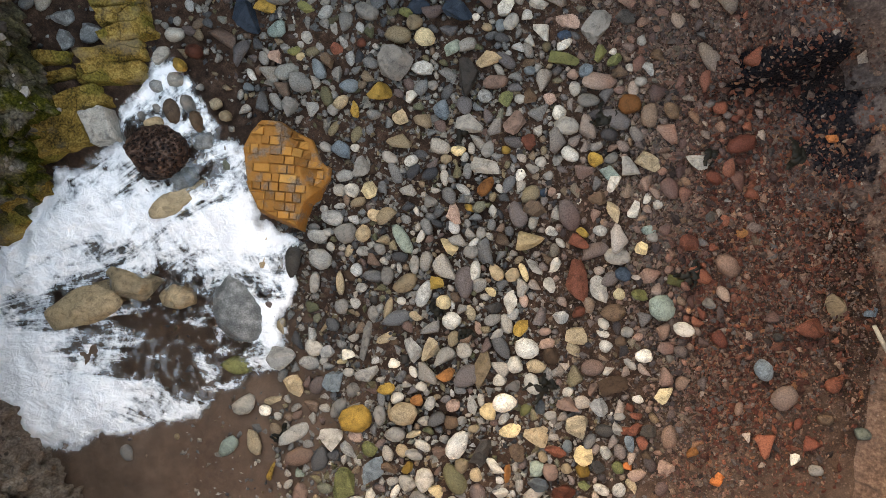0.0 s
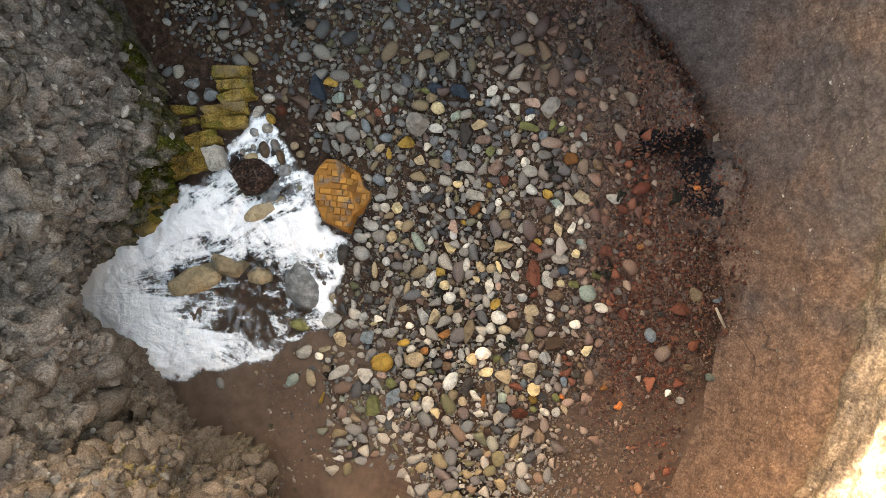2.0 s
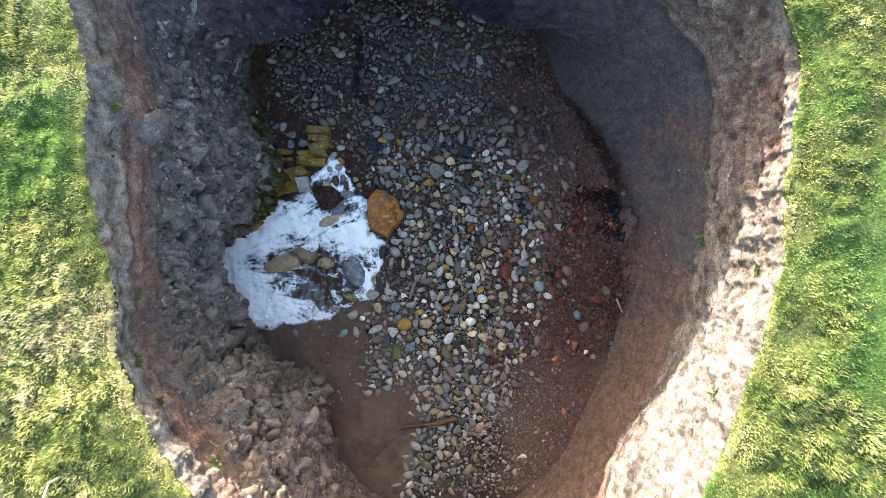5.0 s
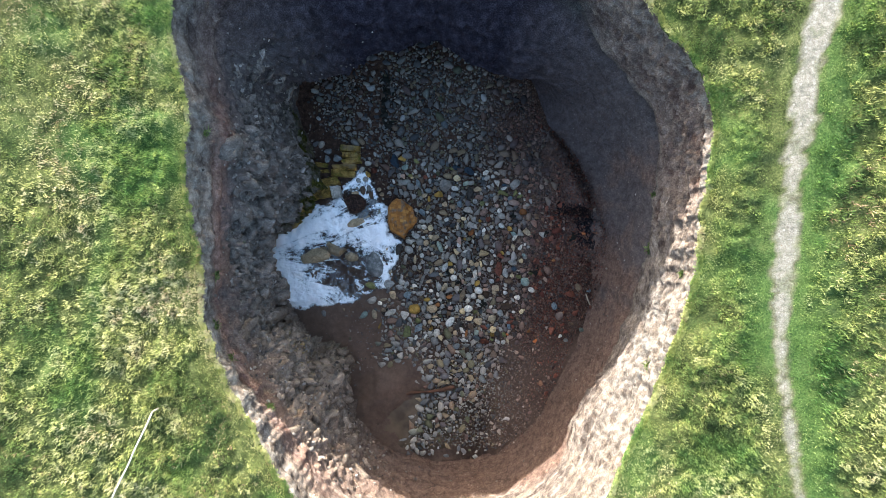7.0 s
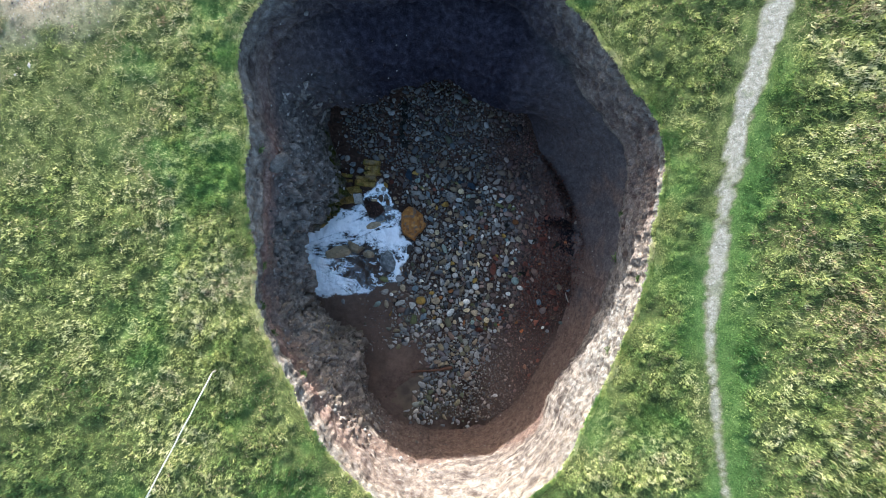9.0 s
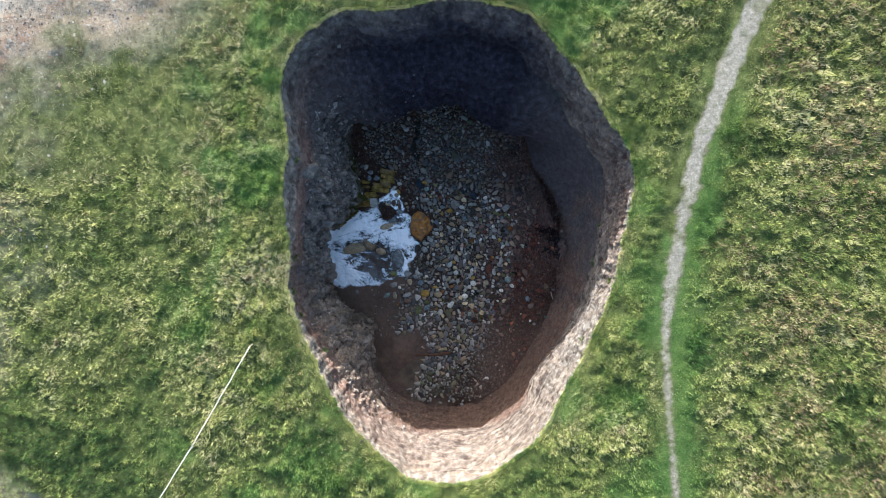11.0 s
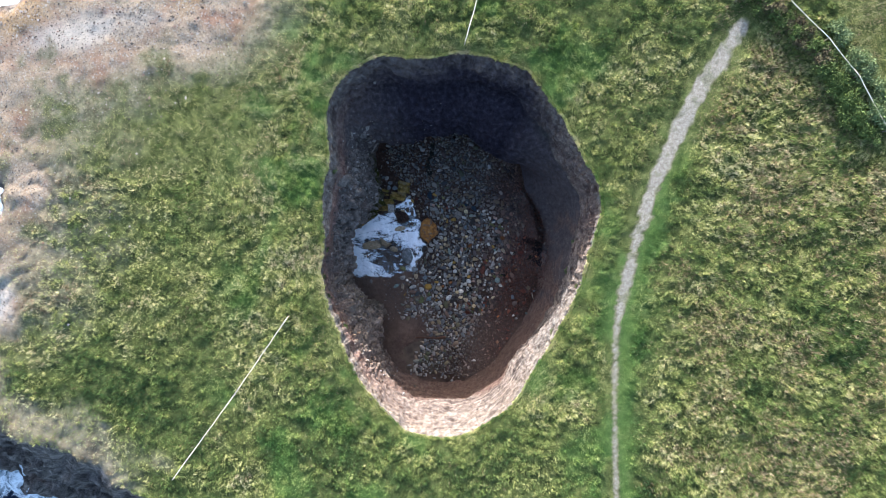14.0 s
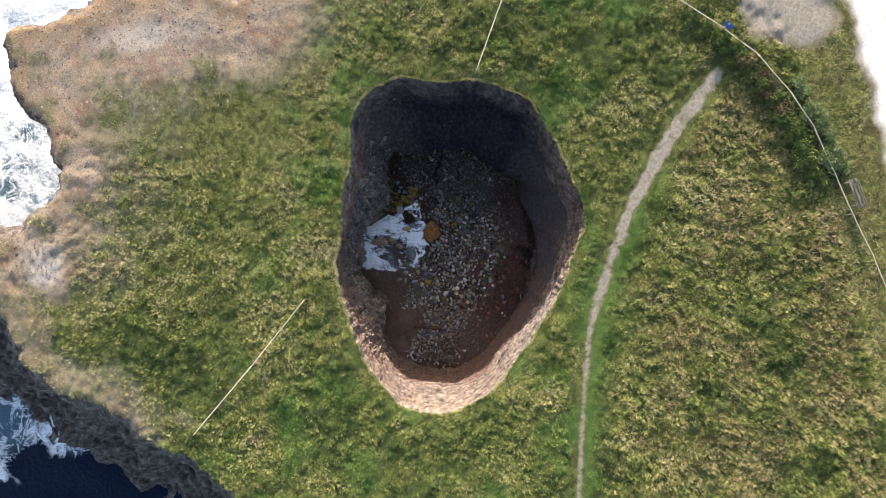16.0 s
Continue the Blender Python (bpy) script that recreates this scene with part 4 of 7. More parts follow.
def build_grass():
    """Blades of grass in tufts, combed by the wind, thin where the turf is bare."""
    rng = np.random.default_rng(5)
    n = 400000
    x, y = rng.uniform(-26, 23, n), rng.uniform(-17, 17.5, n)
    # closer growth round the rim, where the eye passes nearest
    m = 46000
    a = rng.uniform(0, 360, m)
    q = np.interp(a, np.r_[DEG, 360], np.r_[RIM_R, RIM_R[0]]) + 2.6 * rng.random(m) ** 1.5 - 0.14
    x, y, n = np.r_[x, q * np.cos(np.radians(a))], np.r_[y, q * np.sin(np.radians(a))], n + m
    deg = np.degrees(np.arctan2(y, x)) % 360
    rim = np.interp(deg, np.r_[DEG, 360], np.r_[RIM_R, RIM_R[0]])
    rad = np.hypot(x, y)
    edge = inside_by(COAST, x, y)
    bare = bareness(x, y)
    ok = (rad > rim - 0.14) & (edge + 0.5 * rough(x, y, 2, 2.2, 4) > 0.2) & (rng.random(n) > bare * 1.15)
    x, y, bare, rad, rim = x[ok], y[ok], bare[ok], rad[ok], rim[ok]
    gap = (tufts(x, y) < 0.15) & (rng.random(len(x)) < 0.45 * smooth(0.3, 0.8, tussock(x, y)))
    x, y, bare, rad, rim = x[~gap], y[~gap], bare[~gap], rad[~gap], rim[~gap]
    n = len(x)
    z = turf_level(x, y) + hummocks(x, y) * smooth(0, 0.5, rad - rim) - 0.03
    tuft, rank = tufts(x, y), tussock(x, y)
    track = track_distance(x, y)
    comb = rough(x, y, 21, 2.2, 2) * 2.2 - 1.2
    # one tone for each tuft, by where its middle falls
    hue = rng.random(n)
    tone = 0.7 * gradient_noise(x / 0.42, y / 0.42, 60.0) + 1.1 * gradient_noise(x / 0.19, y / 0.19, 63.0) + 0.8 * gradient_noise(x / 0.09, y / 0.09, 66.0)
    clump = smooth(0.25, 0.6, rough(x, y, 71, 1.5, 3))
    wide = rough(x, y, 31, 3.5, 3)
    verge = smooth(-3.4, -2.4, lane_depth(x, y))
    # crowns of tufts lighter, gaps between darker: their shading put into the tint
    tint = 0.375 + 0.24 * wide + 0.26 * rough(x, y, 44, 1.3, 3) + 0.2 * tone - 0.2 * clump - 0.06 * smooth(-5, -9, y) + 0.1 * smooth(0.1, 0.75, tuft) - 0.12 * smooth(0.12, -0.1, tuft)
    tint = tint + 0.12 * smooth(1, -7, x) * smooth(-9, -3, y) + 0.12 * smooth(-5, -9, x) * smooth(2, 6, y) - 0.05 * smooth(9.5, 12, x) + 0.34 * verge + 0.1 * smooth(9.5, 11.5, x) + 0.3 * smooth(0.05, 0.4, bare) + 0.05 * smooth(0.6, 0.0, rad - rim)
    # dead and brown stems in drifts, most of all in the east
    dead = (1 - verge) * smooth(-0.1, 0.95, rough(x, y, 37, 2.4, 4) + 0.55 * smooth(9.3, 11.5, x) + 0.02 + 0.35 * gradient_noise(x / 0.3, y / 0.3, 81.0)) * (0.3 + 0.7 * smooth(8.5, 10.5, x))
    tint = np.where(hue < 0.55 * dead, 0.84 + 0.16 * rng.random(n), tint)
    tint = np.clip(tint, 0.02, 1)
    long = (0.05 + 0.085 * smooth(-0.1, 0.6, tuft) * rank + 0.03 * clump + 0.02 * smooth(9.5, 13, x)) * np.clip(track * 1.2 + 0.5, 0.7, 1) * (1 - 0.6 * bare)
    long = long * (0.62 + 0.38 * smooth(0.0, 2.5, rad - rim))
    blades = 5
    lush = lushness(x, y)
    X, Y, Z, C, T, L, G = [np.repeat(v, blades) for v in (x, y, z, comb, tint, long, lush)]
    k = len(X)
    X = X + rng.normal(0, 0.03, k)
    Y = Y + rng.normal(0, 0.03, k)
    way = C + rng.normal(0, 1.5, k)
    L = L * rng.uniform(0.55, 1.3, k)
    tilt = rng.uniform(0.2, 1.0, k)
    dx, dy, dz = np.cos(way) * np.sin(tilt), np.sin(way) * np.sin(tilt), np.cos(tilt)
    w = rng.uniform(0.008, 0.018, k)
    px, py = -np.sin(way) * w, np.cos(way) * w
    a = np.stack([X - px, Y - py, Z], -1)
    b = np.stack([X + px, Y + py, Z], -1)
    tip = np.stack([X + dx * L, Y + dy * L, Z + dz * L], -1)
    v = np.stack([a, b, tip], 1).reshape(-1, 3)
    f = np.arange(3 * k).reshape(-1, 3)
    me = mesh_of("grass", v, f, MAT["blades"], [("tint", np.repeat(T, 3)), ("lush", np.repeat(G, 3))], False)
    tagged(new("grass", me), "rough windblown clifftop grass, green and straw", "grass", kind="stuff")


build_grass()

# ---- rocks, water and what lies in the hole ----
def thing(name, label, category, group="", at=(0, 0, 0)):
    """An empty that carries the parts of one thing."""
    ob = new(name)
    ob.location = at
    return tagged(ob, label, category, group)


def part(name, me, parent, label=""):
    ob = new(name, me)
    ob.parent = parent
    return tagged(ob, label)


def ball(levels):
    bm = bmesh.new()
    bmesh.ops.create_icosphere(bm, subdivisions=levels, radius=1)
    v = np.array([p.co[:] for p in bm.verts])
    f = np.array([[p.index for p in q.verts] for q in bm.faces])
    bm.free()
    return v / np.linalg.norm(v, axis=1)[:, None], f


BALLS = {n: ball(n) for n in (1, 2, 3, 4)}
OCTA = (np.array([(1, 0, 0), (0, 1, 0), (-1, 0, 0), (0, -1, 0), (0, 0, 1), (0, 0, -1)], float),
        np.array([(0, 1, 4), (1, 2, 4), (2, 3, 4), (3, 0, 4), (1, 0, 5), (2, 1, 5), (3, 2, 5), (0, 3, 5)]))
dice = np.random.default_rng(77)


def rock_shape(detail, angular, lumpy=0.12):
    """A water-worn or broken stone about the origin, within one unit of it."""
    v, f = BALLS[detail]
    v = v.copy()
    shift = dice.uniform(-40, 40, 3)
    if angular:
        for _ in range(11):
            n = dice.normal(size=3)
            n[2] *= 0.7
            n /= np.linalg.norm(n)
            over = np.maximum(0, v @ n - dice.uniform(0.34, 0.68))
            v = v - over[:, None] * n
        v = v / np.abs(v).max(0)
    else:
        p = dice.uniform(0.85, 1.06)
        v = np.sign(v) * np.abs(v) ** p
        v = v / np.abs(v).max(0)
        for _ in range(4):
            n = dice.normal(size=3)
            n /= np.linalg.norm(n)
            v = v - 0.75 * np.maximum(0, v @ n - dice.uniform(0.6, 0.85))[:, None] * n
        v = v / np.abs(v).max(0)
        skew = dice.uniform(-0.22, 0.22)
        v[:, 1] *= 1 + skew * v[:, 0]
    swell = gradient_noise(v[:, 0] * 1.3 + shift[0], v[:, 1] * 1.3 + shift[1], v[:, 2] * 1.3 + shift[2])
    v = v * (1 + lumpy * swell)[:, None]
    return v, f


def turned(v, deg):
    c, s = math.cos(radians(deg)), math.sin(radians(deg))
    return np.stack([v[:, 0] * c - v[:, 1] * s, v[:, 0] * s + v[:, 1] * c, v[:, 2]], -1)


STONES, SMALL = [], []
WORDS = {"grey": "grey", "blue": "slate-blue", "pale": "pale grey", "white": "whitish", "cream": "cream-coloured", "tan": "tan sandstone", "red": "dark red sandstone", "pink": "pinkish", "rust": "rust-red",
         "green": "olive-green", "dark": "nearly black", "brown": "dark brown", "orange": "bright orange", "navy": "dark blue", "teal": "grey-green", "ochre": "ochre-yellow"}


def stone(x, y, length, width, turn, tone, angular=False, tall=0.0):
    """One beach stone; length and width are whole, in metres."""
    v, f = rock_shape(2, angular, 0.1)
    high = (tall or width * dice.uniform(0.58, 0.8)) / 2
    v = turned(v * (length / 2, width / 2, high), turn)
    lean = dice.normal(0, 0.1, 2)
    v[:, 2] += v[:, 0] * lean[0] + v[:, 1] * lean[1]
    if length < 0.155:
        SMALL.append((v + (x, y, float(floor_level(x, y)) + high * 0.72), f, tone))
        STONES.append((x, y, length / 2, width / 2, turn))
        return None
    me = mesh_of("stone", v, f, MAT[tone], shade=True)
    if angular:
        me.polygons.foreach_set("use_smooth", np.zeros(len(f), bool))
    ob = new("stone", me)
    ob.location = (x, y, float(floor_level(x, y)) + high * 0.72)
    size = "big " if length > 0.4 else "small " if length < 0.2 else ""
    tagged(ob, f"{size}{'angular' if angular else 'rounded'} {WORDS[tone]} stone on the wet sand", "stone", f"{WORDS[tone]} stones on the beach")
    STONES.append((x, y, length / 2, width / 2, turn))
    return ob


def big_rock(name, x, y, length, width, tall, turn, material, label, angular=True, sink=0.3, lumpy=0.16, detail=4, crust=0.0):
    v, f = rock_shape(detail, angular, lumpy)
    v = v * (length / 2, width / 2, tall / 2)
    n = v / np.maximum(np.linalg.norm(v, axis=1), 1e-6)[:, None]
    k = dice.uniform(0, 50)
    v = v + n * (0.02 * rough(v[:, 0] + k, v[:, 1], v[:, 2], 0.16, 3) + crust * (lumps(v[:, 0], v[:, 1] + k, v[:, 2], 0.07) - 0.4))[:, None]
    v = turned(v, turn)
    ob = new(name, mesh_of(name, v, f, material))
    ob.location = (x, y, float(beach_level(x, y)) + tall * (0.5 - sink))
    tagged(ob, label, "rock")
    STONES.append((x, y, length / 2, width / 2, turn))
    return ob


def mat_boulder():
    m = Nodes("jointed_sandstone")
    k = m.per_object()
    fine = m.noise(45, 5, 0.65)
    body = m.ramp(m.mix(0.45, m.mix(0.5, fine, m.noise(11, 4, 0.6)), k), [(0.18, (0.1, 0.05, 0.02)), (0.4, (0.27, 0.115, 0.03)), (0.65, (0.42, 0.19, 0.048)), (0.9, (0.52, 0.31, 0.11))])
    body = m.mix(m.ramp(m.noise(5, 5, 0.65), [(0.5, 0.0), (0.62, 0.8)]), body, m.ramp(fine, [(0.35, (0.07, 0.05, 0.035)), (0.65, (0.22, 0.18, 0.15))]))
    m.bump(m.mix(0.5, fine, m.noise(9, 3)), 0.015)
    return m.done(body, 0.8)


MAT["jointed"] = mat_boulder()
BOULDER = [(-1.53, 1.71), (-1.32, 1.67), (-0.93, 1.39), (-0.87, 1.1), (-0.76, 1.01), (-0.8, 0.84), (-0.99, 0.63), (-1.11, 0.58), (-1.28, 0.27), (-1.49, 0.39), (-1.77, 0.58), (-1.86, 0.89), (-1.84, 1.38), (-1.71, 1.57)]


def boulder_top(x, y):
    """A flat crown, a lower flank east of a ridge, and steep sides."""
    d = inside_by(BOULDER, x, y)
    flank = smooth(0.0, 0.16, (x + 1.16) * 0.93 + (y - 1.0) * 0.25)
    return 0.06 + 0.4 * np.clip(d / 0.05, 0, 1) ** 0.7 + 0.1 * np.clip(d, 0, 0.4) + 0.1 * (x + 1.35) - 0.19 * flank + 0.06 * (y - 1.0)


def build_boulder():
    cx, cy = -1.35, 1.0
    z0 = float(beach_level(cx, cy)) - 0.1
    ob = thing("jointed_boulder", "orange-brown sandstone boulder split by a grid of joints", "boulder", at=(cx, cy, z0))
    xs, ys = np.linspace(-1.95, -0.68, 86), np.linspace(0.2, 1.8, 108)
    x, y = np.meshgrid(xs, ys)
    d = inside_by(BOULDER, x, y) + 0.03 * rough(x, y, 4, 0.2, 3)
    z = np.where(d > 0.0, boulder_top(x, y) - 0.03 + 0.014 * rough(x, y, 6, 0.14, 3), -0.15)
    f = grid_faces(len(ys), len(xs))
    f = f[(d.ravel()[f] > -0.05).any(1)]
    part("core", mesh_of("core", np.stack([x - cx, y - cy, z], -1).reshape(-1, 3), f, MAT["jointed"]), ob)
    a = radians(-14)
    ca, sa = math.cos(a), math.sin(a)
    row = -0.95
    while row < 0.95:
        tall = dice.uniform(0.085, 0.125)
        col = -0.8 + dice.uniform(0, 0.03)
        while col < 0.8:
            wide = float(dice.choice([0.1, 0.12, 0.14, 0.2])) * dice.uniform(0.9, 1.1)
            u, v = col + wide / 2 + 0.05 * math.sin(row * 2.2), row + tall / 2
            x, y = cx + u * ca - v * sa, cy + u * sa + v * ca
            solid = y > 1.15 and x < -1.45 and dice.random() < 0.35
            if not solid and dice.random() < 0.9 and inside_by(BOULDER, np.array(x), np.array(y)) > 0.055:
                hw, hh = wide / 2 - dice.uniform(0.004, 0.01), tall / 2 - dice.uniform(0.004, 0.01)
                rise = dice.normal(0.004, 0.006)
                verts = []
                for shrink, drop in ((1.0, -0.16), (1.0, -0.005), (0.92, 0.0)):
                    for p, q in ((-hw, -hh), (hw, -hh), (hw, hh), (-hw, hh)):
                        px, py = x + (p * ca - q * sa) * shrink, y + (p * sa + q * ca) * shrink
                        verts.append((px - cx, py - cy, float(boulder_top(np.array(px), np.array(py))) + rise + drop))
                faces = [[0 + i, (i + 1) % 4, 4 + (i + 1) % 4, 4 + i] for i in range(4)] + [[4 + i, 4 + (i + 1) % 4, 8 + (i + 1) % 4, 8 + i] for i in range(4)] + [[8, 9, 10, 11]]
                part("block", mesh_of("block", verts, faces, MAT["jointed"], shade=False), ob)
            col += wide
        row += tall
    STONES.append((cx, cy, 0.62, 0.75, 0))


build_boulder()


def mat_ledge():
    m = Nodes("weedy_sandstone")
    fine, mid = m.noise(40, 5, 0.65), m.noise(5, 4, 0.6)
    body = m.ramp(m.mix(0.5, fine, mid), [(0.36, (0.028, 0.019, 0.006)), (0.5, (0.165, 0.102, 0.024)), (0.66, (0.36, 0.245, 0.08))])
    body = m.mix(m.ramp(m.noise(3.4, 3), [(0.54, 0.0), (0.64, 0.7)]), body, m.ramp(fine, [(0.35, (0.035, 0.034, 0.006)), (0.65, (0.14, 0.125, 0.022))]))
    crack = m.ramp(m.voronoi(2.3, "DISTANCE_TO_EDGE", "Distance", m.warped(0.6)), [(0.0, 1.0), (0.009, 0.0)])
    body = m.mix(m.math("MULTIPLY", crack, m.ramp(m.noise(4.0, 3), [(0.42, 0.1), (0.58, 0.8)])), body, (0.02, 0.016, 0.01))
    body = m.mix(m.ramp(m.noise(2.2, 3), [(0.54, 0.0), (0.64, 0.6)]), body, (0.14, 0.11, 0.075))
    m.bump(m.mix(0.4, m.mix(0.5, fine, mid), m.math("SUBTRACT", 1.0, crack)), 0.04)
    return m.done(body, 0.7)


MAT["ledge"] = mat_ledge()


def ledge(x, y, length, width, turn, tall=0.16, tone="ledge"):
    """A slab of the tilted sandstone beds, with broken ends and a rounded edge."""
    nx, ny = 26, 14
    length, width, tall = length * 1.1, width * 1.08, tall * 1.5
    u, v = np.meshgrid(np.linspace(-1, 1, nx), np.linspace(-1, 1, ny))
    k = dice.uniform(0, 60)
    edge = np.minimum((1 - np.abs(u)) * length, (1 - np.abs(v)) * width) * 0.5
    px = u * length / 2 * (1 + 0.14 * gradient_noise(v * 1.6 + k, u, 0.0)) + 0.05 * v * length * math.sin(k)
    py = v * width / 2 * (1 + 0.2 * gradient_noise(u * 2.2 + k, 5.0, v)) + 0.12 * width * gradient_noise(u * 1.1 + k, 9.0, 0.0)
    pz = tall * (smooth(-0.004, 0.028, edge) * 1.0) + 0.05 * rough(px + k, py, 0, 0.3, 4) + 0.05 * v
    pz = np.where(edge < 1e-6, -0.2, pz)
    p = turned(np.stack([px, py, pz], -1).reshape(-1, 3), turn)
    ob = new("rock_ledge", mesh_of("rock_ledge", p, grid_faces(ny, nx), MAT[tone]))
    ob.location = (x, y, float(beach_level(x, y)))
    tagged(ob, "yellow-green weedy sandstone ledge at the cliff foot" if tone == "ledge" else "bare grey sandstone block between weedy ledges", "rock ledge", "beds of sandstone")
    STONES.append((x, y, length / 2, width / 2, turn))


ledge(-3.04, 3.42, 0.66, 0.24, -8)
ledge(-3.02, 3.2, 0.6, 0.2, -2)
ledge(-3.02, 3.0, 0.62, 0.22, 6)
ledge(-3.28, 2.8, 0.78, 0.24, 2, 0.14)
ledge(-3.34, 2.6, 0.8, 0.24, -6, 0.13)
ledge(-4.09, 2.92, 0.45, 0.16, -8, 0.1)
ledge(-4.05, 2.7, 0.4, 0.13, 4, 0.08)
ledge(-4.0, 2.3, 0.95, 0.3, 6, 0.17)
ledge(-4.27, 1.98, 0.85, 0.46, 10, 0.2)
ledge(-3.62, 1.98, 0.34, 0.42, 4, 0.19, "grey")
ledge(-4.93, 1.42, 0.6, 0.5, 20, 0.2)
ledge(-5.2, 0.98, 0.5, 0.36, 30, 0.16)
big_rock("sunken_rock", -4.5, -0.22, 1.15, 0.5, 0.5, 12, MAT["tan"], "olive-brown rock washed by the surf", False, 0.46, 0.25, 4)
big_rock("sunken_rock", -3.72, -0.08, 0.85, 0.52, 0.48, -8, MAT["tan"], "tan rock washed by the surf", True, 0.44, 0.2, 4)
big_rock("sunken_rock", -3.2, -0.3, 0.5, 0.34, 0.4, -20, MAT["tan"], "low tan rock washed by the surf", False, 0.4, 0.25, 3)
big_rock("sunken_rock", -2.85, 0.98, 0.95, 0.34, 0.38, 22, MAT["tan"], "smooth tan rock awash in the surf", False, 0.55, 0.2, 4)


def mat_crust():
    m = Nodes("mussel_crust")
    c = m.voronoi(26, "F1", "Color")
    d = m.voronoi(26)
    body = m.mix(0.6, m.ramp(m.noise(20, 4), [(0.3, (0.008, 0.006, 0.006)), (0.6, (0.035, 0.018, 0.013)), (0.8, (0.11, 0.055, 0.035))]), m.ramp(c, [(0.3, (0.01, 0.008, 0.008)), (0.6, (0.05, 0.026, 0.018)), (0.85, (0.16, 0.1, 0.075))]))
    m.bump(m.ramp(d, [(0.0, 1.0), (0.5, 0.0)]), 0.05)
    return m.done(body, 0.5)


def mat_slab():
    m = Nodes("wet_grey_rock")
    fine, mid = m.noise(55, 6, 0.7), m.noise(7, 4, 0.6)
    body = m.ramp(m.mix(0.55, fine, mid), [(0.34, (0.045, 0.047, 0.045)), (0.5, (0.14, 0.143, 0.138)), (0.66, (0.34, 0.34, 0.33))])
    m.bump(m.mix(0.5, fine, mid), 0.025)
    return m.done(body, 0.5)


MAT["crust"], MAT["wet_rock"] = mat_crust(), mat_slab()
big_rock("weed_rock", -2.97, 1.57, 0.84, 0.68, 0.62, 8, MAT["crust"], "round black rock crusted with mussels and weed", False, 0.3, 0.12, 4, 0.05)
big_rock("grey_rock", -2.38, -0.58, 1.02, 0.68, 0.44, -80, MAT["wet_rock"], "flat wet grey rock standing in the surf", False, 0.34, 0.06)
big_rock("grey_rock", -3.8, 3.36, 0.34, 0.26, 0.22, 20, MAT["wet_rock"], "wet dark grey rock among the ledges", True, 0.3, 0.14, 3)
big_rock("grey_rock", -3.55, 3.12, 0.4, 0.28, 0.24, -10, MAT["wet_rock"], "wet dark grey rock among the ledges", True, 0.3, 0.14, 3)
big_rock("grey_rock", -3.86, 3.12, 0.3, 0.26, 0.22, 50, MAT["wet_rock"], "wet dark grey rock among the ledges", True, 0.3, 0.14, 3)
big_rock("grey_rock", -2.75, 1.2, 0.42, 0.3, 0.2, 10, MAT["wet_rock"], "wet grey rock washed by the surf", False, 0.35, 0.14, 3)
big_rock("grey_rock", -2.35, 1.62, 0.34, 0.24, 0.2, 10, MAT["wet_rock"], "wet grey rock washed by the surf", False, 0.35, 0.14, 3)

SURGE = [(-8.2, -0.3), (-7.0, 0.5), (-6.0, 0.8), (-5.1, 1.0), (-4.3, 1.5), (-3.5, 1.7), (-3.2, 2.3), (-2.75, 2.75), (-2.3, 2.3), (-2.2, 1.6), (-1.85, 1.3), (-1.9, 0.5), (-1.42, 0.2), (-1.55, -0.35), (-1.85, -0.7), (-2.0, -1.35), (-2.8, -1.72), (-3.8, -2.0), (-4.75, -2.1), (-5.8, -2.1), (-6.2, -1.6), (-6.6, -1.0)]


def near_line(line, x, y):
    """Distance from an open line."""
    best = np.full(np.shape(x), 1e9)
    for (ax, ay), (bx, by) in zip(line, line[1:]):
        dx, dy = bx - ax, by - ay
        k = np.clip(((x - ax) * dx + (y - ay) * dy) / (dx * dx + dy * dy), 0, 1)
        best = np.minimum(best, np.hypot(x - ax - k * dx, y - ay - k * dy))
    return best


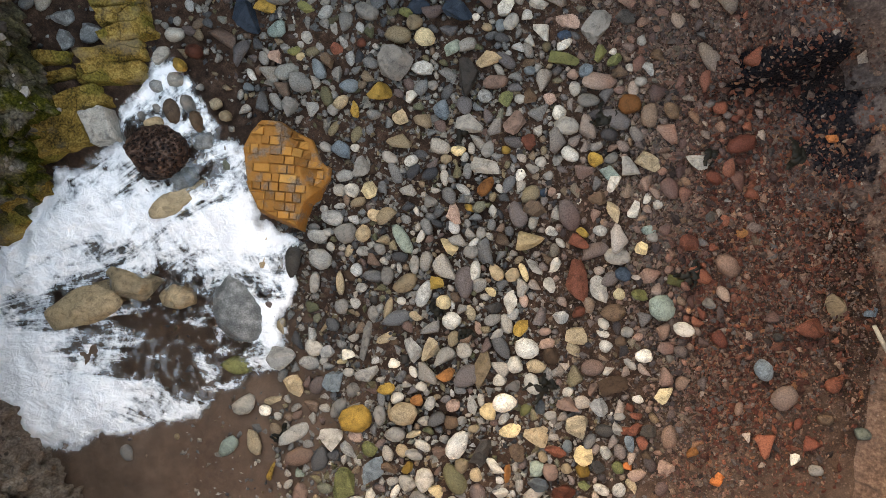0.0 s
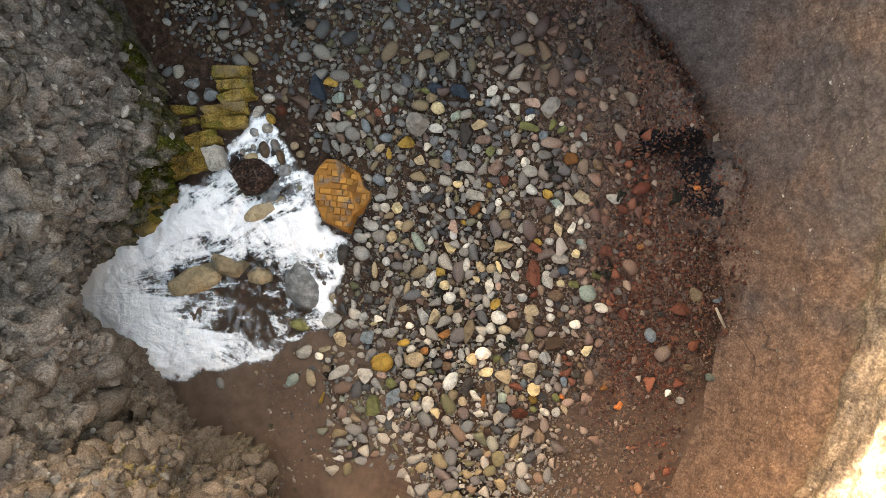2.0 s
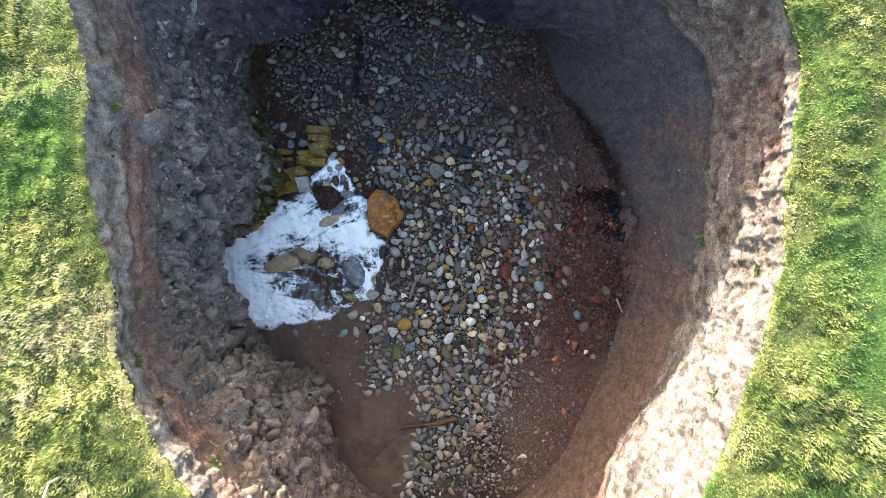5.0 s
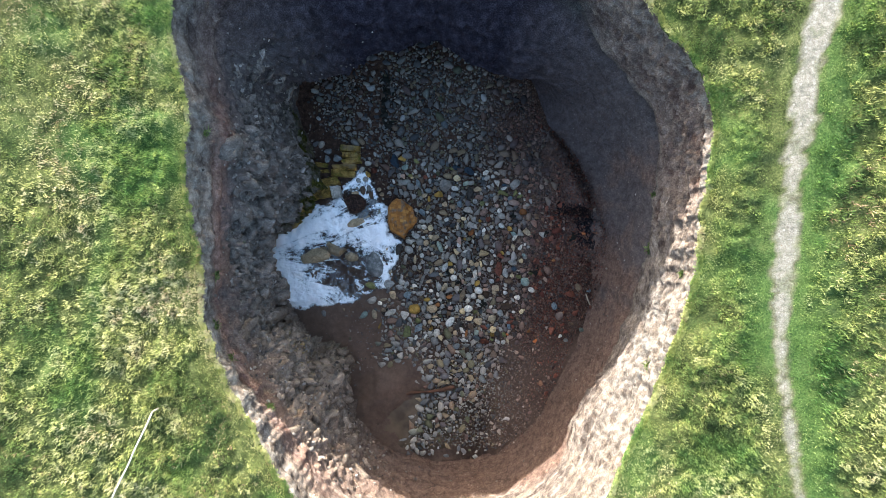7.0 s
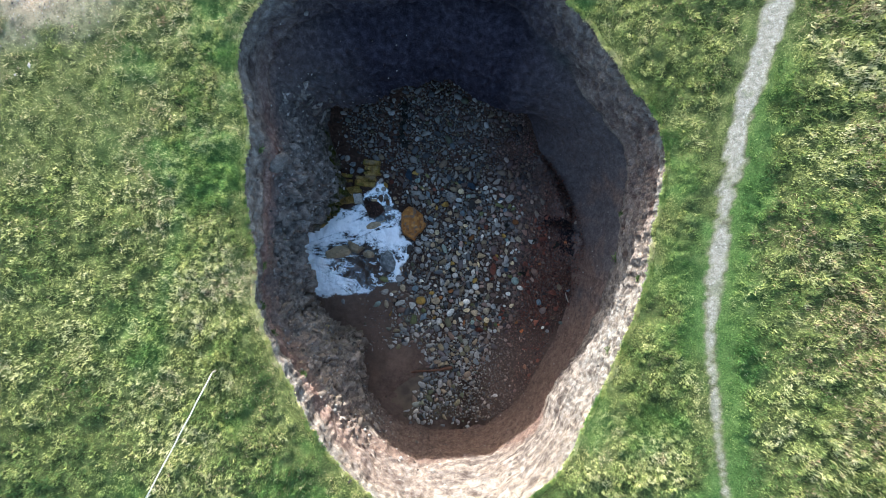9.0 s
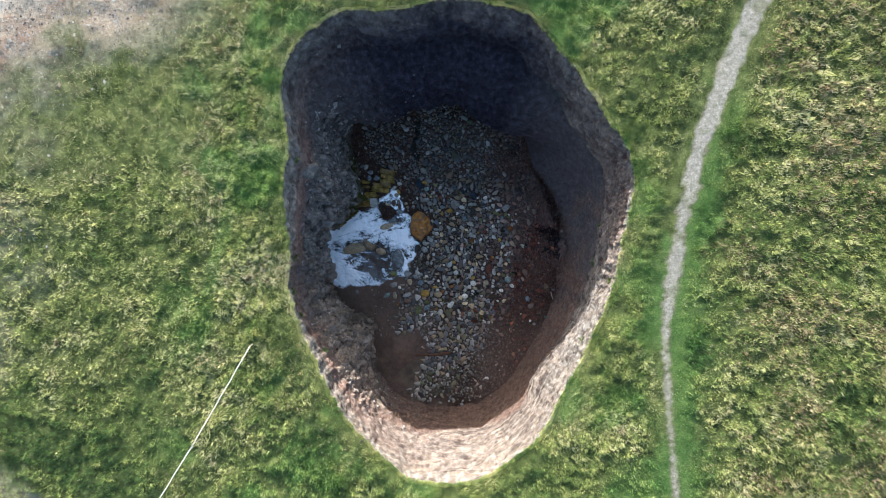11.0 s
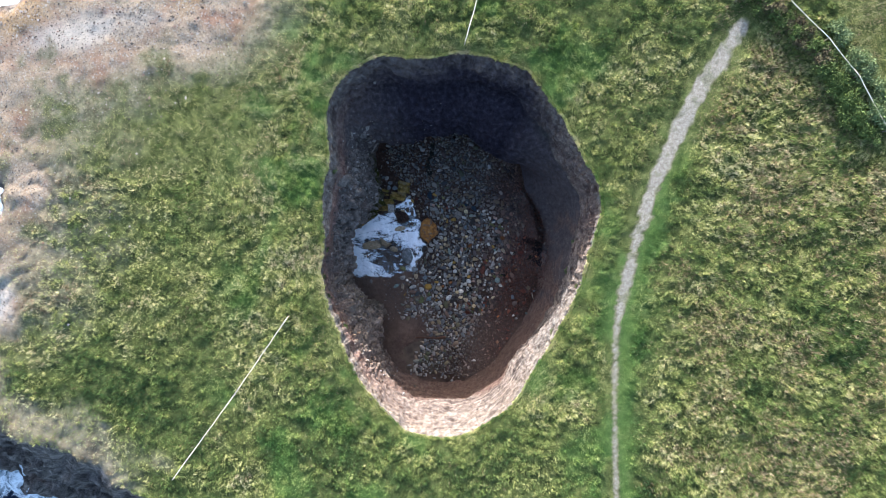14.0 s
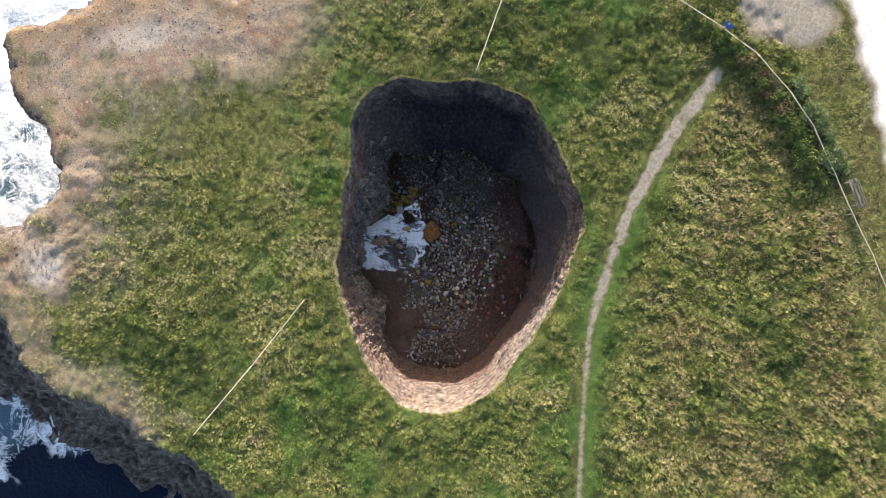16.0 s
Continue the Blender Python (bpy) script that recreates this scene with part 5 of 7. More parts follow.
def build_surge():
    xs, ys = np.arange(-8.2, -1.2, 0.035), np.arange(-2.5, 3.0, 0.035)
    x, y = np.meshgrid(xs, ys)
    d = inside_by(SURGE, x, y) + 0.16 * rough(x, y, 3, 0.7, 4)
    swell = rough(x, y, 12, 0.6, 4)
    z = beach_level(x, y) + 0.05 + 0.05 * smooth(0, 0.35, d)
    upper = near_line([(-7.6, -0.1), (-5.5, 0.5), (-4.1, 1.05), (-3.0, 0.6), (-2.1, 0.5)], x, y)
    lower = near_line([(-6.8, -0.3), (-5.6, -0.9), (-5.6, -1.7), (-4.7, -1.8)], x, y)
    head = near_line([(-3.0, 1.9), (-2.6, 2.5)], x, y)
    ridge = np.exp(-((d - 0.08) / 0.07) ** 2)
    film = smooth(1.15, 0.5, np.hypot((x + 3.3) / 1.35, (y + 1.05) / 0.75) + 0.15 * swell)
    rocks = smooth(1.2, 0.6, np.hypot((x + 3.95) / 1.25, (y + 0.2) / 0.42) + 0.25 * swell)
    froth = 0.42 + 0.4 * smooth(0.75, 0.1, upper) + 0.5 * smooth(1.0, 0.1, lower) + 0.16 * smooth(-3.4, -5.0, x) + 0.1 * smooth(0.4, 0.1, head) + 0.22 * ridge - 0.3 * film - 0.26 * rocks + 0.12 * smooth(-2.6, -2.0, x) * smooth(1.8, 0.4, y)
    z = z + (0.05 * swell + 0.05 * smooth(0.6, 1.0, froth) + 0.03 * rough(x, y, 52, 0.2, 3)) * smooth(0, 0.3, d)
    f = grid_faces(len(ys), len(xs))
    f = f[(d.ravel()[f] > -0.22).all(1)]
    me = mesh_of("surge", np.stack([x, y, z], -1).reshape(-1, 3), f, MAT["foam"], [("froth", froth), ("shore", np.clip(0.5 + d, 0, 1)), ("bearing", np.arctan2(y + 0.25, x + 7.2)), ("run", np.hypot(x + 7.2, y + 0.25))])
    tagged(new("water_surge", me), "white foaming surge of sea water on the beach", "surf", kind="structure")


build_surge()


def mat_mud():
    m = Nodes("muddy_water")
    body = m.ramp(m.noise(1.8, 4), [(0.35, (0.07, 0.05, 0.034)), (0.65, (0.13, 0.095, 0.064))])
    m.bump(m.noise(9, 3), 0.01, 0.3)
    return m.done(body, 0.12)


def build_pool():
    t = np.radians(np.arange(0, 360, 5))
    rings = np.linspace(0, 1, 9)
    k = 1.35 + 0.1 * np.sin(3 * t)
    x = -0.85 + np.outer(rings, 1.3 * k * np.cos(t))
    y = -6.15 + np.outer(rings, 1.0 * k * np.sin(t))
    z = np.full_like(x, POOL_LEVEL)
    me = mesh_of("pool", np.stack([x, y, z], -1).reshape(-1, 3), grid_faces(len(rings), len(t), True), mat_mud())
    tagged(new("water_pool", me), "shallow brown pool of muddy water", "pool", kind="structure")


build_pool()


def tube(path, radii, sides=8, twist=0.0):
    """Vertices and faces of a tube along a path."""
    path = [Vector(p) for p in path]
    verts, faces = [], []
    for i, p in enumerate(path):
        d = (path[min(i + 1, len(path) - 1)] - path[max(i - 1, 0)]).normalized()
        side = d.cross(Vector((0, 0, 1)) if abs(d.z) < 0.9 else Vector((1, 0, 0))).normalized()
        up = side.cross(d)
        for s in range(sides):
            a = math.tau * s / sides + twist * i
            verts.append(p + (side * math.cos(a) + up * math.sin(a)) * radii[i])
    for i in range(len(path) - 1):
        for s in range(sides):
            faces.append([i * sides + s, i * sides + (s + 1) % sides, (i + 1) * sides + (s + 1) % sides, (i + 1) * sides + s])
    n = len(verts)
    verts += [path[0], path[-1]]
    for s in range(sides):
        faces.append([n, (s + 1) % sides, s, s])
        faces.append([n + 1, n - sides + s, n - sides + (s + 1) % sides, n - sides + (s + 1) % sides])
    quads = [f if len(set(f)) == 4 else f for f in faces]
    return np.array([v[:] for v in verts]), quads


def tube_mesh(name, path, radii, material, sides=8):
    v, f = tube(path, radii, sides)
    me = bpy.data.meshes.new(name)
    me.from_pydata([tuple(p) for p in v], [], [list(dict.fromkeys(q)) for q in f])
    me.polygons.foreach_set("use_smooth", np.ones(len(me.polygons), bool))
    me.materials.append(material)
    return me


def build_log():
    ob = thing("driftwood_log", "long dark sodden driftwood log on the shingle", "log", at=(-0.65, -5.0, 0))
    pts, rad = [], []
    for i in range(17):
        k = i / 16
        x, y = -1.62 + 1.95 * k, -5.17 + 0.36 * k + 0.03 * math.sin(7 * k)
        pts.append((x + 0.65, y + 5.0, float(beach_level(x, y)) + 0.11 + 0.04 * k))
        rad.append(0.05 + 0.012 * math.sin(9 * k) + 0.01 * k)
    part("trunk", tube_mesh("trunk", pts, rad, MAT["log"], 9), ob)
    x, y = -1.55, -5.2
    z = float(beach_level(x, y)) + 0.1
    part("branch", tube_mesh("branch", [(x + 0.65, y + 5, z), (x + 0.5, y + 4.85, z), (x + 0.38, y + 4.6, z - 0.02), (x + 0.36, y + 4.42, z - 0.05)], [0.03, 0.025, 0.02, 0.012], MAT["log"], 7), ob)
    STONES.append((-0.65, -5.0, 0.95, 0.08, 10))
    stick = tube_mesh("driftwood_stick", [(4.63, -1.66, 0.95), (4.68, -1.82, 0.95), (4.75, -2.0, 0.93)], [0.02, 0.024, 0.018], MAT["wood"], 7)
    tagged(new("driftwood_stick", stick), "short weathered driftwood stick beside a flat stone", "stick")


build_log()


def kelp(x, y, size, turn):
    """A torn clump of black seaweed: broad flat fronds heaped on one another."""
    ob = thing("seaweed", "torn clump of black seaweed among the stones", "seaweed", "seaweed", (x, y, float(beach_level(x, y)) + 0.06))
    for i in range(5):
        a = radians(turn + dice.uniform(-35, 35) + 180 * (i % 2))
        ox, oy = dice.normal(0, 0.16 * size, 2)
        n = 9
        verts = []
        for k in range(n):
            r = size * (k / (n - 1) - 0.2) * dice.uniform(0.85, 1.1)
            bend = a + 0.7 * math.sin(2.6 * k / n + i)
            w = size * dice.uniform(0.1, 0.26) * (1 - 0.75 * (k / n) ** 2)
            cx, cy, cz = ox + r * math.cos(bend), oy + r * math.sin(bend), 0.02 * math.sin(3 * k / n * math.pi) + 0.02 + 0.008 * i
            for sgn, lift in ((-1, -0.02), (0, 0.012), (1, -0.02)):
                verts.append((cx - sgn * w * math.sin(bend), cy + sgn * w * math.cos(bend), cz + lift))
        part("frond", mesh_of("frond", verts, grid_faces(n, 3), MAT["kelp"]), ob)

# ---- the stones one can tell apart ----
stone(-1.53, 2.97, 0.55, 0.33, -49, "navy", True)
stone(-1.26, 3.03, 0.27, 0.20, -29, "ochre", True)
stone(-1.17, 2.74, 0.26, 0.23, 21, "teal")
stone(-1.10, 2.88, 0.10, 0.08, -9, "pale")
stone(-0.92, 2.77, 0.19, 0.12, -79, "grey")
stone(-0.79, 2.89, 0.30, 0.19, -49, "green", True)
stone(-0.54, 2.81, 0.22, 0.15, 21, "grey")
stone(-0.26, 2.80, 0.13, 0.12, -9, "grey")
stone(-0.06, 2.72, 0.31, 0.20, -24, "grey")
stone(-0.72, 2.63, 0.15, 0.09, -54, "ochre", True)
stone(-0.46, 2.62, 0.19, 0.12, -79, "grey", True)
stone(-0.95, 2.64, 0.11, 0.11, -9, "grey")
stone(-0.81, 2.56, 0.20, 0.14, -54, "grey")
stone(-0.91, 2.53, 0.12, 0.10, -69, "pale")
stone(-0.51, 2.39, 0.22, 0.18, -19, "red", True)
stone(-0.39, 2.43, 0.18, 0.11, -69, "grey")
stone(-0.17, 2.38, 0.12, 0.12, -39, "red")
stone(-0.01, 2.31, 0.09, 0.07, -39, "pale")
stone(-1.00, 2.45, 0.18, 0.11, 1, "green")
stone(-1.11, 2.51, 0.15, 0.10, -19, "grey")
stone(-0.94, 2.37, 0.12, 0.10, 1, "cream")
stone(-1.25, 2.42, 0.21, 0.18, -69, "pink", True)
stone(-1.36, 2.53, 0.11, 0.11, -9, "grey", True)
stone(-0.68, 2.44, 0.12, 0.12, -9, "grey")
stone(-0.60, 2.25, 0.22, 0.18, -79, "brown", True)
stone(-0.74, 2.19, 0.29, 0.18, -69, "blue")
stone(-0.34, 2.24, 0.20, 0.12, -84, "grey")
stone(-1.58, 2.29, 0.21, 0.12, -69, "pale", True)
stone(-1.66, 2.14, 0.14, 0.11, -29, "blue")
stone(0.23, 2.08, 0.52, 0.43, 16, "pale", True)
stone(0.49, 1.92, 0.29, 0.24, -19, "pale", True)
stone(0.49, 2.48, 0.20, 0.19, 31, "tan")
stone(0.58, 2.28, 0.25, 0.23, -29, "cream")
stone(0.55, 2.66, 0.30, 0.20, -9, "navy", True)
stone(0.40, 2.62, 0.19, 0.13, -49, "green", True)
stone(-0.03, 1.76, 0.35, 0.26, -19, "ochre", True)
stone(0.33, 1.66, 0.20, 0.19, 31, "pale", True)
stone(-0.41, 1.93, 0.23, 0.20, -9, "blue")
stone(-0.54, 1.76, 0.21, 0.16, 31, "tan")
stone(-0.66, 1.68, 0.15, 0.14, -69, "grey")
stone(-0.89, 1.75, 0.25, 0.25, -29, "grey", True)
stone(-1.15, 1.80, 0.26, 0.24, -69, "grey", True)
stone(-0.40, 1.59, 0.33, 0.14, -84, "ochre", True)
stone(0.16, 1.45, 0.24, 0.22, -69, "tan", True)
stone(0.59, 1.73, 0.13, 0.12, -9, "grey")
stone(0.66, 1.43, 0.27, 0.20, -69, "blue")
stone(1.02, 2.50, 0.39, 0.29, -49, "navy", True)
stone(1.57, 2.41, 0.26, 0.19, 11, "pale", True)
stone(1.93, 2.38, 0.26, 0.13, -19, "grey", True)
stone(1.21, 2.40, 0.10, 0.09, -9, "white")
stone(1.31, 2.26, 0.13, 0.10, -19, "tan")
stone(1.47, 2.24, 0.16, 0.13, -99, "blue")
stone(1.59, 2.26, 0.22, 0.16, 41, "pale")
stone(1.76, 2.28, 0.18, 0.15, 31, "grey", True)
stone(1.93, 2.08, 0.26, 0.24, -19, "pale", True)
stone(1.78, 2.00, 0.15, 0.12, -69, "pale", True)
stone(2.20, 2.13, 0.29, 0.15, -19, "pink", True)
stone(2.16, 1.99, 0.17, 0.12, -9, "navy")
stone(2.14, 1.89, 0.20, 0.12, 21, "pale")
stone(2.47, 1.97, 0.49, 0.29, 56, "grey", True)
stone(2.53, 1.73, 0.29, 0.14, 51, "green", True)
stone(2.64, 1.59, 0.25, 0.14, 31, "green", True)
stone(2.10, 1.73, 0.39, 0.17, -17, "green", True)
stone(0.87, 2.11, 0.29, 0.21, 41, "teal", True)
stone(1.01, 1.75, 0.50, 0.28, 76, "dark", True)
stone(1.26, 1.90, 0.29, 0.25, -49, "tan", True)
stone(1.31, 1.63, 0.30, 0.18, -4, "pink")
stone(1.18, 1.49, 0.18, 0.16, -29, "grey")
stone(1.39, 1.40, 0.24, 0.18, 31, "green", True)
stone(1.57, 1.38, 0.13, 0.13, -9, "pale")
stone(1.70, 1.39, 0.22, 0.18, 61, "brown", True)
stone(1.75, 1.77, 0.22, 0.10, -4, "brown", True)
stone(1.72, 1.68, 0.14, 0.12, -9, "blue")
stone(2.33, 1.55, 0.17, 0.17, -9, "blue")
stone(2.19, 1.37, 0.17, 0.14, -89, "grey")
stone(2.19, 1.53, 0.13, 0.12, -39, "pink")
stone(2.33, 1.21, 0.27, 0.17, -14, "grey")
stone(2.75, 1.08, 0.25, 0.23, -19, "rust")
stone(2.68, 1.45, 0.19, 0.14, -19, "brown", True)
stone(2.90, 1.30, 0.15, 0.13, -9, "grey")
stone(3.00, 1.43, 0.16, 0.14, -39, "grey", True)
stone(3.10, 1.55, 0.25, 0.21, -29, "brown", True)
stone(2.65, 1.70, 0.09, 0.09, -9, "white")
stone(2.81, 1.49, 0.11, 0.09, -29, "pale")
stone(1.92, 1.31, 0.21, 0.16, -29, "pink", True)
stone(1.98, 1.14, 0.17, 0.17, -9, "pale")
stone(0.96, 1.19, 0.35, 0.27, -19, "pale", True)
stone(1.46, 1.11, 0.29, 0.26, 21, "pink", True)
stone(2.03, 0.98, 0.29, 0.22, -29, "pale")
stone(2.97, 1.76, 0.13, 0.11, -99, "grey")
stone(2.82, 2.05, 0.25, 0.21, -29, "dark", True)
stone(-0.63, 1.19, 0.31, 0.19, -44, "blue")
stone(-0.82, 1.26, 0.18, 0.13, -39, "grey")
stone(-0.46, 1.18, 0.12, 0.10, -9, "white")
stone(-0.41, 0.94, 0.32, 0.21, 51, "grey", True)
stone(-0.28, 0.87, 0.17, 0.11, 61, "brown", True)
stone(-0.64, 0.87, 0.22, 0.15, 1, "grey")
stone(-0.58, 0.68, 0.21, 0.18, -29, "pale")
stone(-0.39, 0.64, 0.26, 0.24, 1, "cream", True)
stone(-0.74, 0.72, 0.17, 0.17, -59, "grey")
stone(-0.04, 0.98, 0.23, 0.15, -44, "white")
stone(0.20, 0.91, 0.18, 0.14, 16, "pale")
stone(-0.91, 0.40, 0.33, 0.20, -24, "grey")
stone(-0.98, 0.52, 0.11, 0.10, -9, "pale")
stone(-0.77, 0.52, 0.14, 0.08, 1, "pale")
stone(-0.35, 0.34, 0.18, 0.17, -29, "tan")
stone(-0.76, 0.18, 0.30, 0.28, -9, "grey")
stone(-0.53, 0.14, 0.22, 0.21, -79, "tan")
stone(-1.12, 0.20, 0.26, 0.20, -29, "grey")
stone(-0.99, 0.23, 0.13, 0.11, -9, "pale")
stone(-1.14, 0.32, 0.16, 0.10, -9, "grey")
stone(-0.98, 0.04, 0.13, 0.11, -69, "pale")
stone(-0.74, -0.04, 0.18, 0.10, 61, "tan")
stone(-0.56, -0.08, 0.21, 0.14, -9, "pale")
stone(-0.35, -0.08, 0.18, 0.13, -59, "grey")
stone(-0.05, -0.02, 0.42, 0.17, -69, "teal")
stone(0.18, -0.01, 0.19, 0.10, 51, "pale")
stone(0.38, 0.37, 0.20, 0.16, -14, "grey", True)
stone(0.17, 0.29, 0.12, 0.07, -79, "white")
stone(-1.50, -0.07, 0.47, 0.20, 76, "dark")
stone(-1.13, -0.08, 0.32, 0.27, -49, "grey")
stone(-1.85, 0.15, 0.51, 0.19, 71, "tan")
stone(1.13, 0.88, 0.21, 0.15, 51, "grey")
stone(0.77, 0.92, 0.20, 0.13, -9, "cream")
stone(0.62, 0.85, 0.14, 0.12, -9, "tan")
stone(1.09, 0.69, 0.41, 0.20, -14, "grey", True)
stone(1.33, 0.83, 0.13, 0.11, -9, "ochre")
stone(1.61, 0.88, 0.22, 0.18, -69, "red", True)
stone(2.04, 0.65, 0.22, 0.17, -39, "pale")
stone(2.30, 0.54, 0.19, 0.17, -49, "ochre")
stone(2.48, 0.52, 0.17, 0.12, 21, "grey")
stone(2.85, 0.42, 0.32, 0.24, -19, "tan", True)
stone(2.66, 0.37, 0.26, 0.23, -99, "pale", True)
stone(2.43, 0.37, 0.23, 0.19, -29, "teal", True)
stone(2.47, 0.23, 0.27, 0.19, 51, "white", True)
stone(1.04, 0.45, 0.27, 0.15, 41, "rust")
stone(1.46, 0.51, 0.17, 0.13, 61, "white")
stone(1.58, 0.57, 0.17, 0.16, -59, "grey", True)
stone(1.70, 0.62, 0.13, 0.13, -9, "pale")
stone(1.90, 0.60, 0.14, 0.14, -9, "grey", True)
stone(1.76, 0.45, 0.13, 0.12, -9, "grey")
stone(0.77, 0.46, 0.20, 0.11, -44, "grey")
stone(1.20, 0.39, 0.15, 0.09, -49, "pale")
stone(1.78, 0.25, 0.12, 0.11, -99, "pink")
stone(1.87, 0.20, 0.13, 0.08, -9, "white")
stone(1.68, 0.26, 0.11, 0.11, -9, "navy")
stone(0.62, 0.18, 0.27, 0.20, -59, "pink", True)
stone(0.81, 0.22, 0.15, 0.11, -29, "ochre", True)
stone(1.07, 0.14, 0.15, 0.11, 51, "pale", True)
stone(1.55, 0.09, 0.27, 0.20, -19, "brown", True)
stone(1.77, -0.01, 0.26, 0.16, 66, "grey", True)
stone(2.08, 0.10, 0.12, 0.08, 31, "white")
stone(2.28, 0.07, 0.25, 0.19, -29, "brown", True)
stone(2.43, -0.09, 0.28, 0.22, 71, "tan", True)
stone(2.65, -0.09, 0.28, 0.14, 66, "pale", True)
stone(2.80, -0.00, 0.14, 0.09, 51, "white")
stone(2.91, -0.09, 0.13, 0.11, -9, "pale")
stone(2.05, -0.26, 0.17, 0.10, -49, "ochre")
stone(2.24, -0.28, 0.16, 0.14, -9, "grey")
stone(2.77, -0.36, 0.19, 0.12, -9, "teal")
stone(1.43, -0.28, 0.39, 0.29, 1, "cream", True)
stone(0.51, -0.22, 0.36, 0.18, -44, "cream", True)
stone(1.71, -0.20, 0.16, 0.11, -29, "pale")
stone(1.79, -0.35, 0.15, 0.09, -49, "pale")
stone(0.81, -0.19, 0.20, 0.09, 31, "pale")
stone(0.90, -0.09, 0.15, 0.12, -99, "grey")
stone(1.13, -0.21, 0.19, 0.17, -9, "brown", True)
stone(2.00, -0.38, 0.25, 0.18, -29, "red", True)
stone(2.38, -0.61, 0.30, 0.23, -9, "pale")
stone(2.68, -0.55, 0.19, 0.18, 41, "cream", True)
stone(2.79, -0.44, 0.13, 0.12, -9, "grey")
stone(0.75, -0.29, 0.19, 0.18, -9, "grey")
stone(-2.56, -1.32, 0.45, 0.26, -19, "green")
stone(-1.27, -0.38, 0.29, 0.15, 71, "grey")
stone(-0.93, -0.42, 0.33, 0.11, -94, "tan")
stone(-0.68, -0.30, 0.18, 0.17, 31, "pale")
stone(-0.66, -0.53, 0.16, 0.13, -9, "grey")
stone(-0.79, -0.35, 0.19, 0.14, -49, "brown")
stone(-0.31, -0.43, 0.24, 0.17, 71, "grey")
stone(-0.10, -0.56, 0.35, 0.21, 21, "tan")
stone(0.11, -0.71, 0.36, 0.18, 61, "pale")
stone(0.04, -0.35, 0.24, 0.14, 76, "grey")
stone(-0.15, -0.36, 0.13, 0.07, -89, "pale")
stone(0.29, -0.60, 0.21, 0.18, -9, "ochre", True)
stone(-0.77, -0.71, 0.17, 0.13, -59, "grey")
stone(-0.56, -0.87, 0.23, 0.16, 71, "grey")
stone(-0.36, -0.83, 0.31, 0.11, 66, "tan")
stone(-0.47, -0.81, 0.14, 0.10, 61, "grey")
stone(-0.53, -0.70, 0.11, 0.10, -39, "dark")
stone(-0.19, -0.76, 0.13, 0.10, -29, "white")
stone(-0.45, -1.19, 0.27, 0.14, 31, "tan")
stone(-0.02, -1.00, 0.20, 0.17, -9, "tan", True)
stone(-1.22, -0.95, 0.22, 0.07, 51, "tan", True)
stone(-0.71, -1.21, 0.54, 0.14, 66, "grey", True)
stone(-1.42, -1.21, 0.24, 0.22, -49, "pale")
stone(-1.23, -1.29, 0.20, 0.18, -19, "grey", True)
stone(-0.98, -1.33, 0.22, 0.17, -9, "white", True)
stone(-1.32, -1.39, 0.13, 0.10, 31, "pale")
stone(-1.51, -1.40, 0.27, 0.19, -19, "grey")
stone(-1.92, -1.27, 0.45, 0.35, 11, "grey", True)
stone(-1.07, -1.43, 0.15, 0.07, -9, "cream")
stone(-0.40, -1.52, 0.17, 0.14, -9, "white")
stone(-0.26, -1.49, 0.13, 0.13, -49, "dark")
stone(-0.13, -1.35, 0.39, 0.21, -84, "grey", True)
stone(0.07, -1.40, 0.31, 0.27, -99, "tan", True)
stone(-0.74, -1.63, 0.33, 0.26, 31, "grey", True)
stone(-1.00, -1.58, 0.16, 0.12, -19, "pale")
stone(-1.22, -1.65, 0.32, 0.29, 51, "blue", True)
stone(-0.17, -1.65, 0.17, 0.11, -69, "white")
stone(-0.55, -1.34, 0.14, 0.14, -9, "brown", True)
stone(-0.35, -1.26, 0.14, 0.10, -29, "brown")
stone(0.16, -0.93, 0.14, 0.12, -99, "blue")
stone(0.76, -0.53, 0.25, 0.15, 76, "pale")
stone(1.01, -0.58, 0.24, 0.16, -69, "tan")
stone(1.19, -0.64, 0.19, 0.16, 31, "tan")
stone(1.33, -0.63, 0.24, 0.09, -79, "cream")
stone(1.44, -0.58, 0.29, 0.13, -59, "grey", True)
stone(1.58, -0.79, 0.27, 0.16, -79, "pale", True)
stone(1.71, -0.60, 0.20, 0.15, 66, "pale", True)
stone(1.62, -0.52, 0.20, 0.13, -69, "brown", True)
stone(1.92, -0.75, 0.58, 0.32, 71, "red", True)
stone(2.13, -0.97, 0.39, 0.20, -79, "grey", True)
stone(2.42, -0.81, 0.19, 0.17, -29, "navy")
stone(2.34, -1.03, 0.16, 0.14, -9, "cream")
stone(2.55, -1.05, 0.26, 0.17, -29, "green", True)
stone(2.77, -1.25, 0.32, 0.30, -29, "teal")
stone(2.24, -1.24, 0.29, 0.21, 1, "brown")
stone(0.92, -0.79, 0.16, 0.14, -39, "cream", True)
stone(1.11, -0.94, 0.28, 0.20, 51, "pale", True)
stone(0.92, -1.00, 0.23, 0.15, 11, "dark", True)
stone(1.28, -0.97, 0.16, 0.11, -89, "pink")
stone(0.33, -0.85, 0.19, 0.18, -9, "cream")
stone(0.49, -0.82, 0.16, 0.11, -59, "brown")
stone(0.40, -1.09, 0.25, 0.23, -39, "pale")
stone(0.64, -1.03, 0.21, 0.12, -79, "tan")
stone(0.69, -1.23, 0.21, 0.12, -69, "pink", True)
stone(1.22, -1.25, 0.31, 0.16, 41, "ochre", True)
stone(1.65, -1.20, 0.25, 0.20, -9, "pale", True)
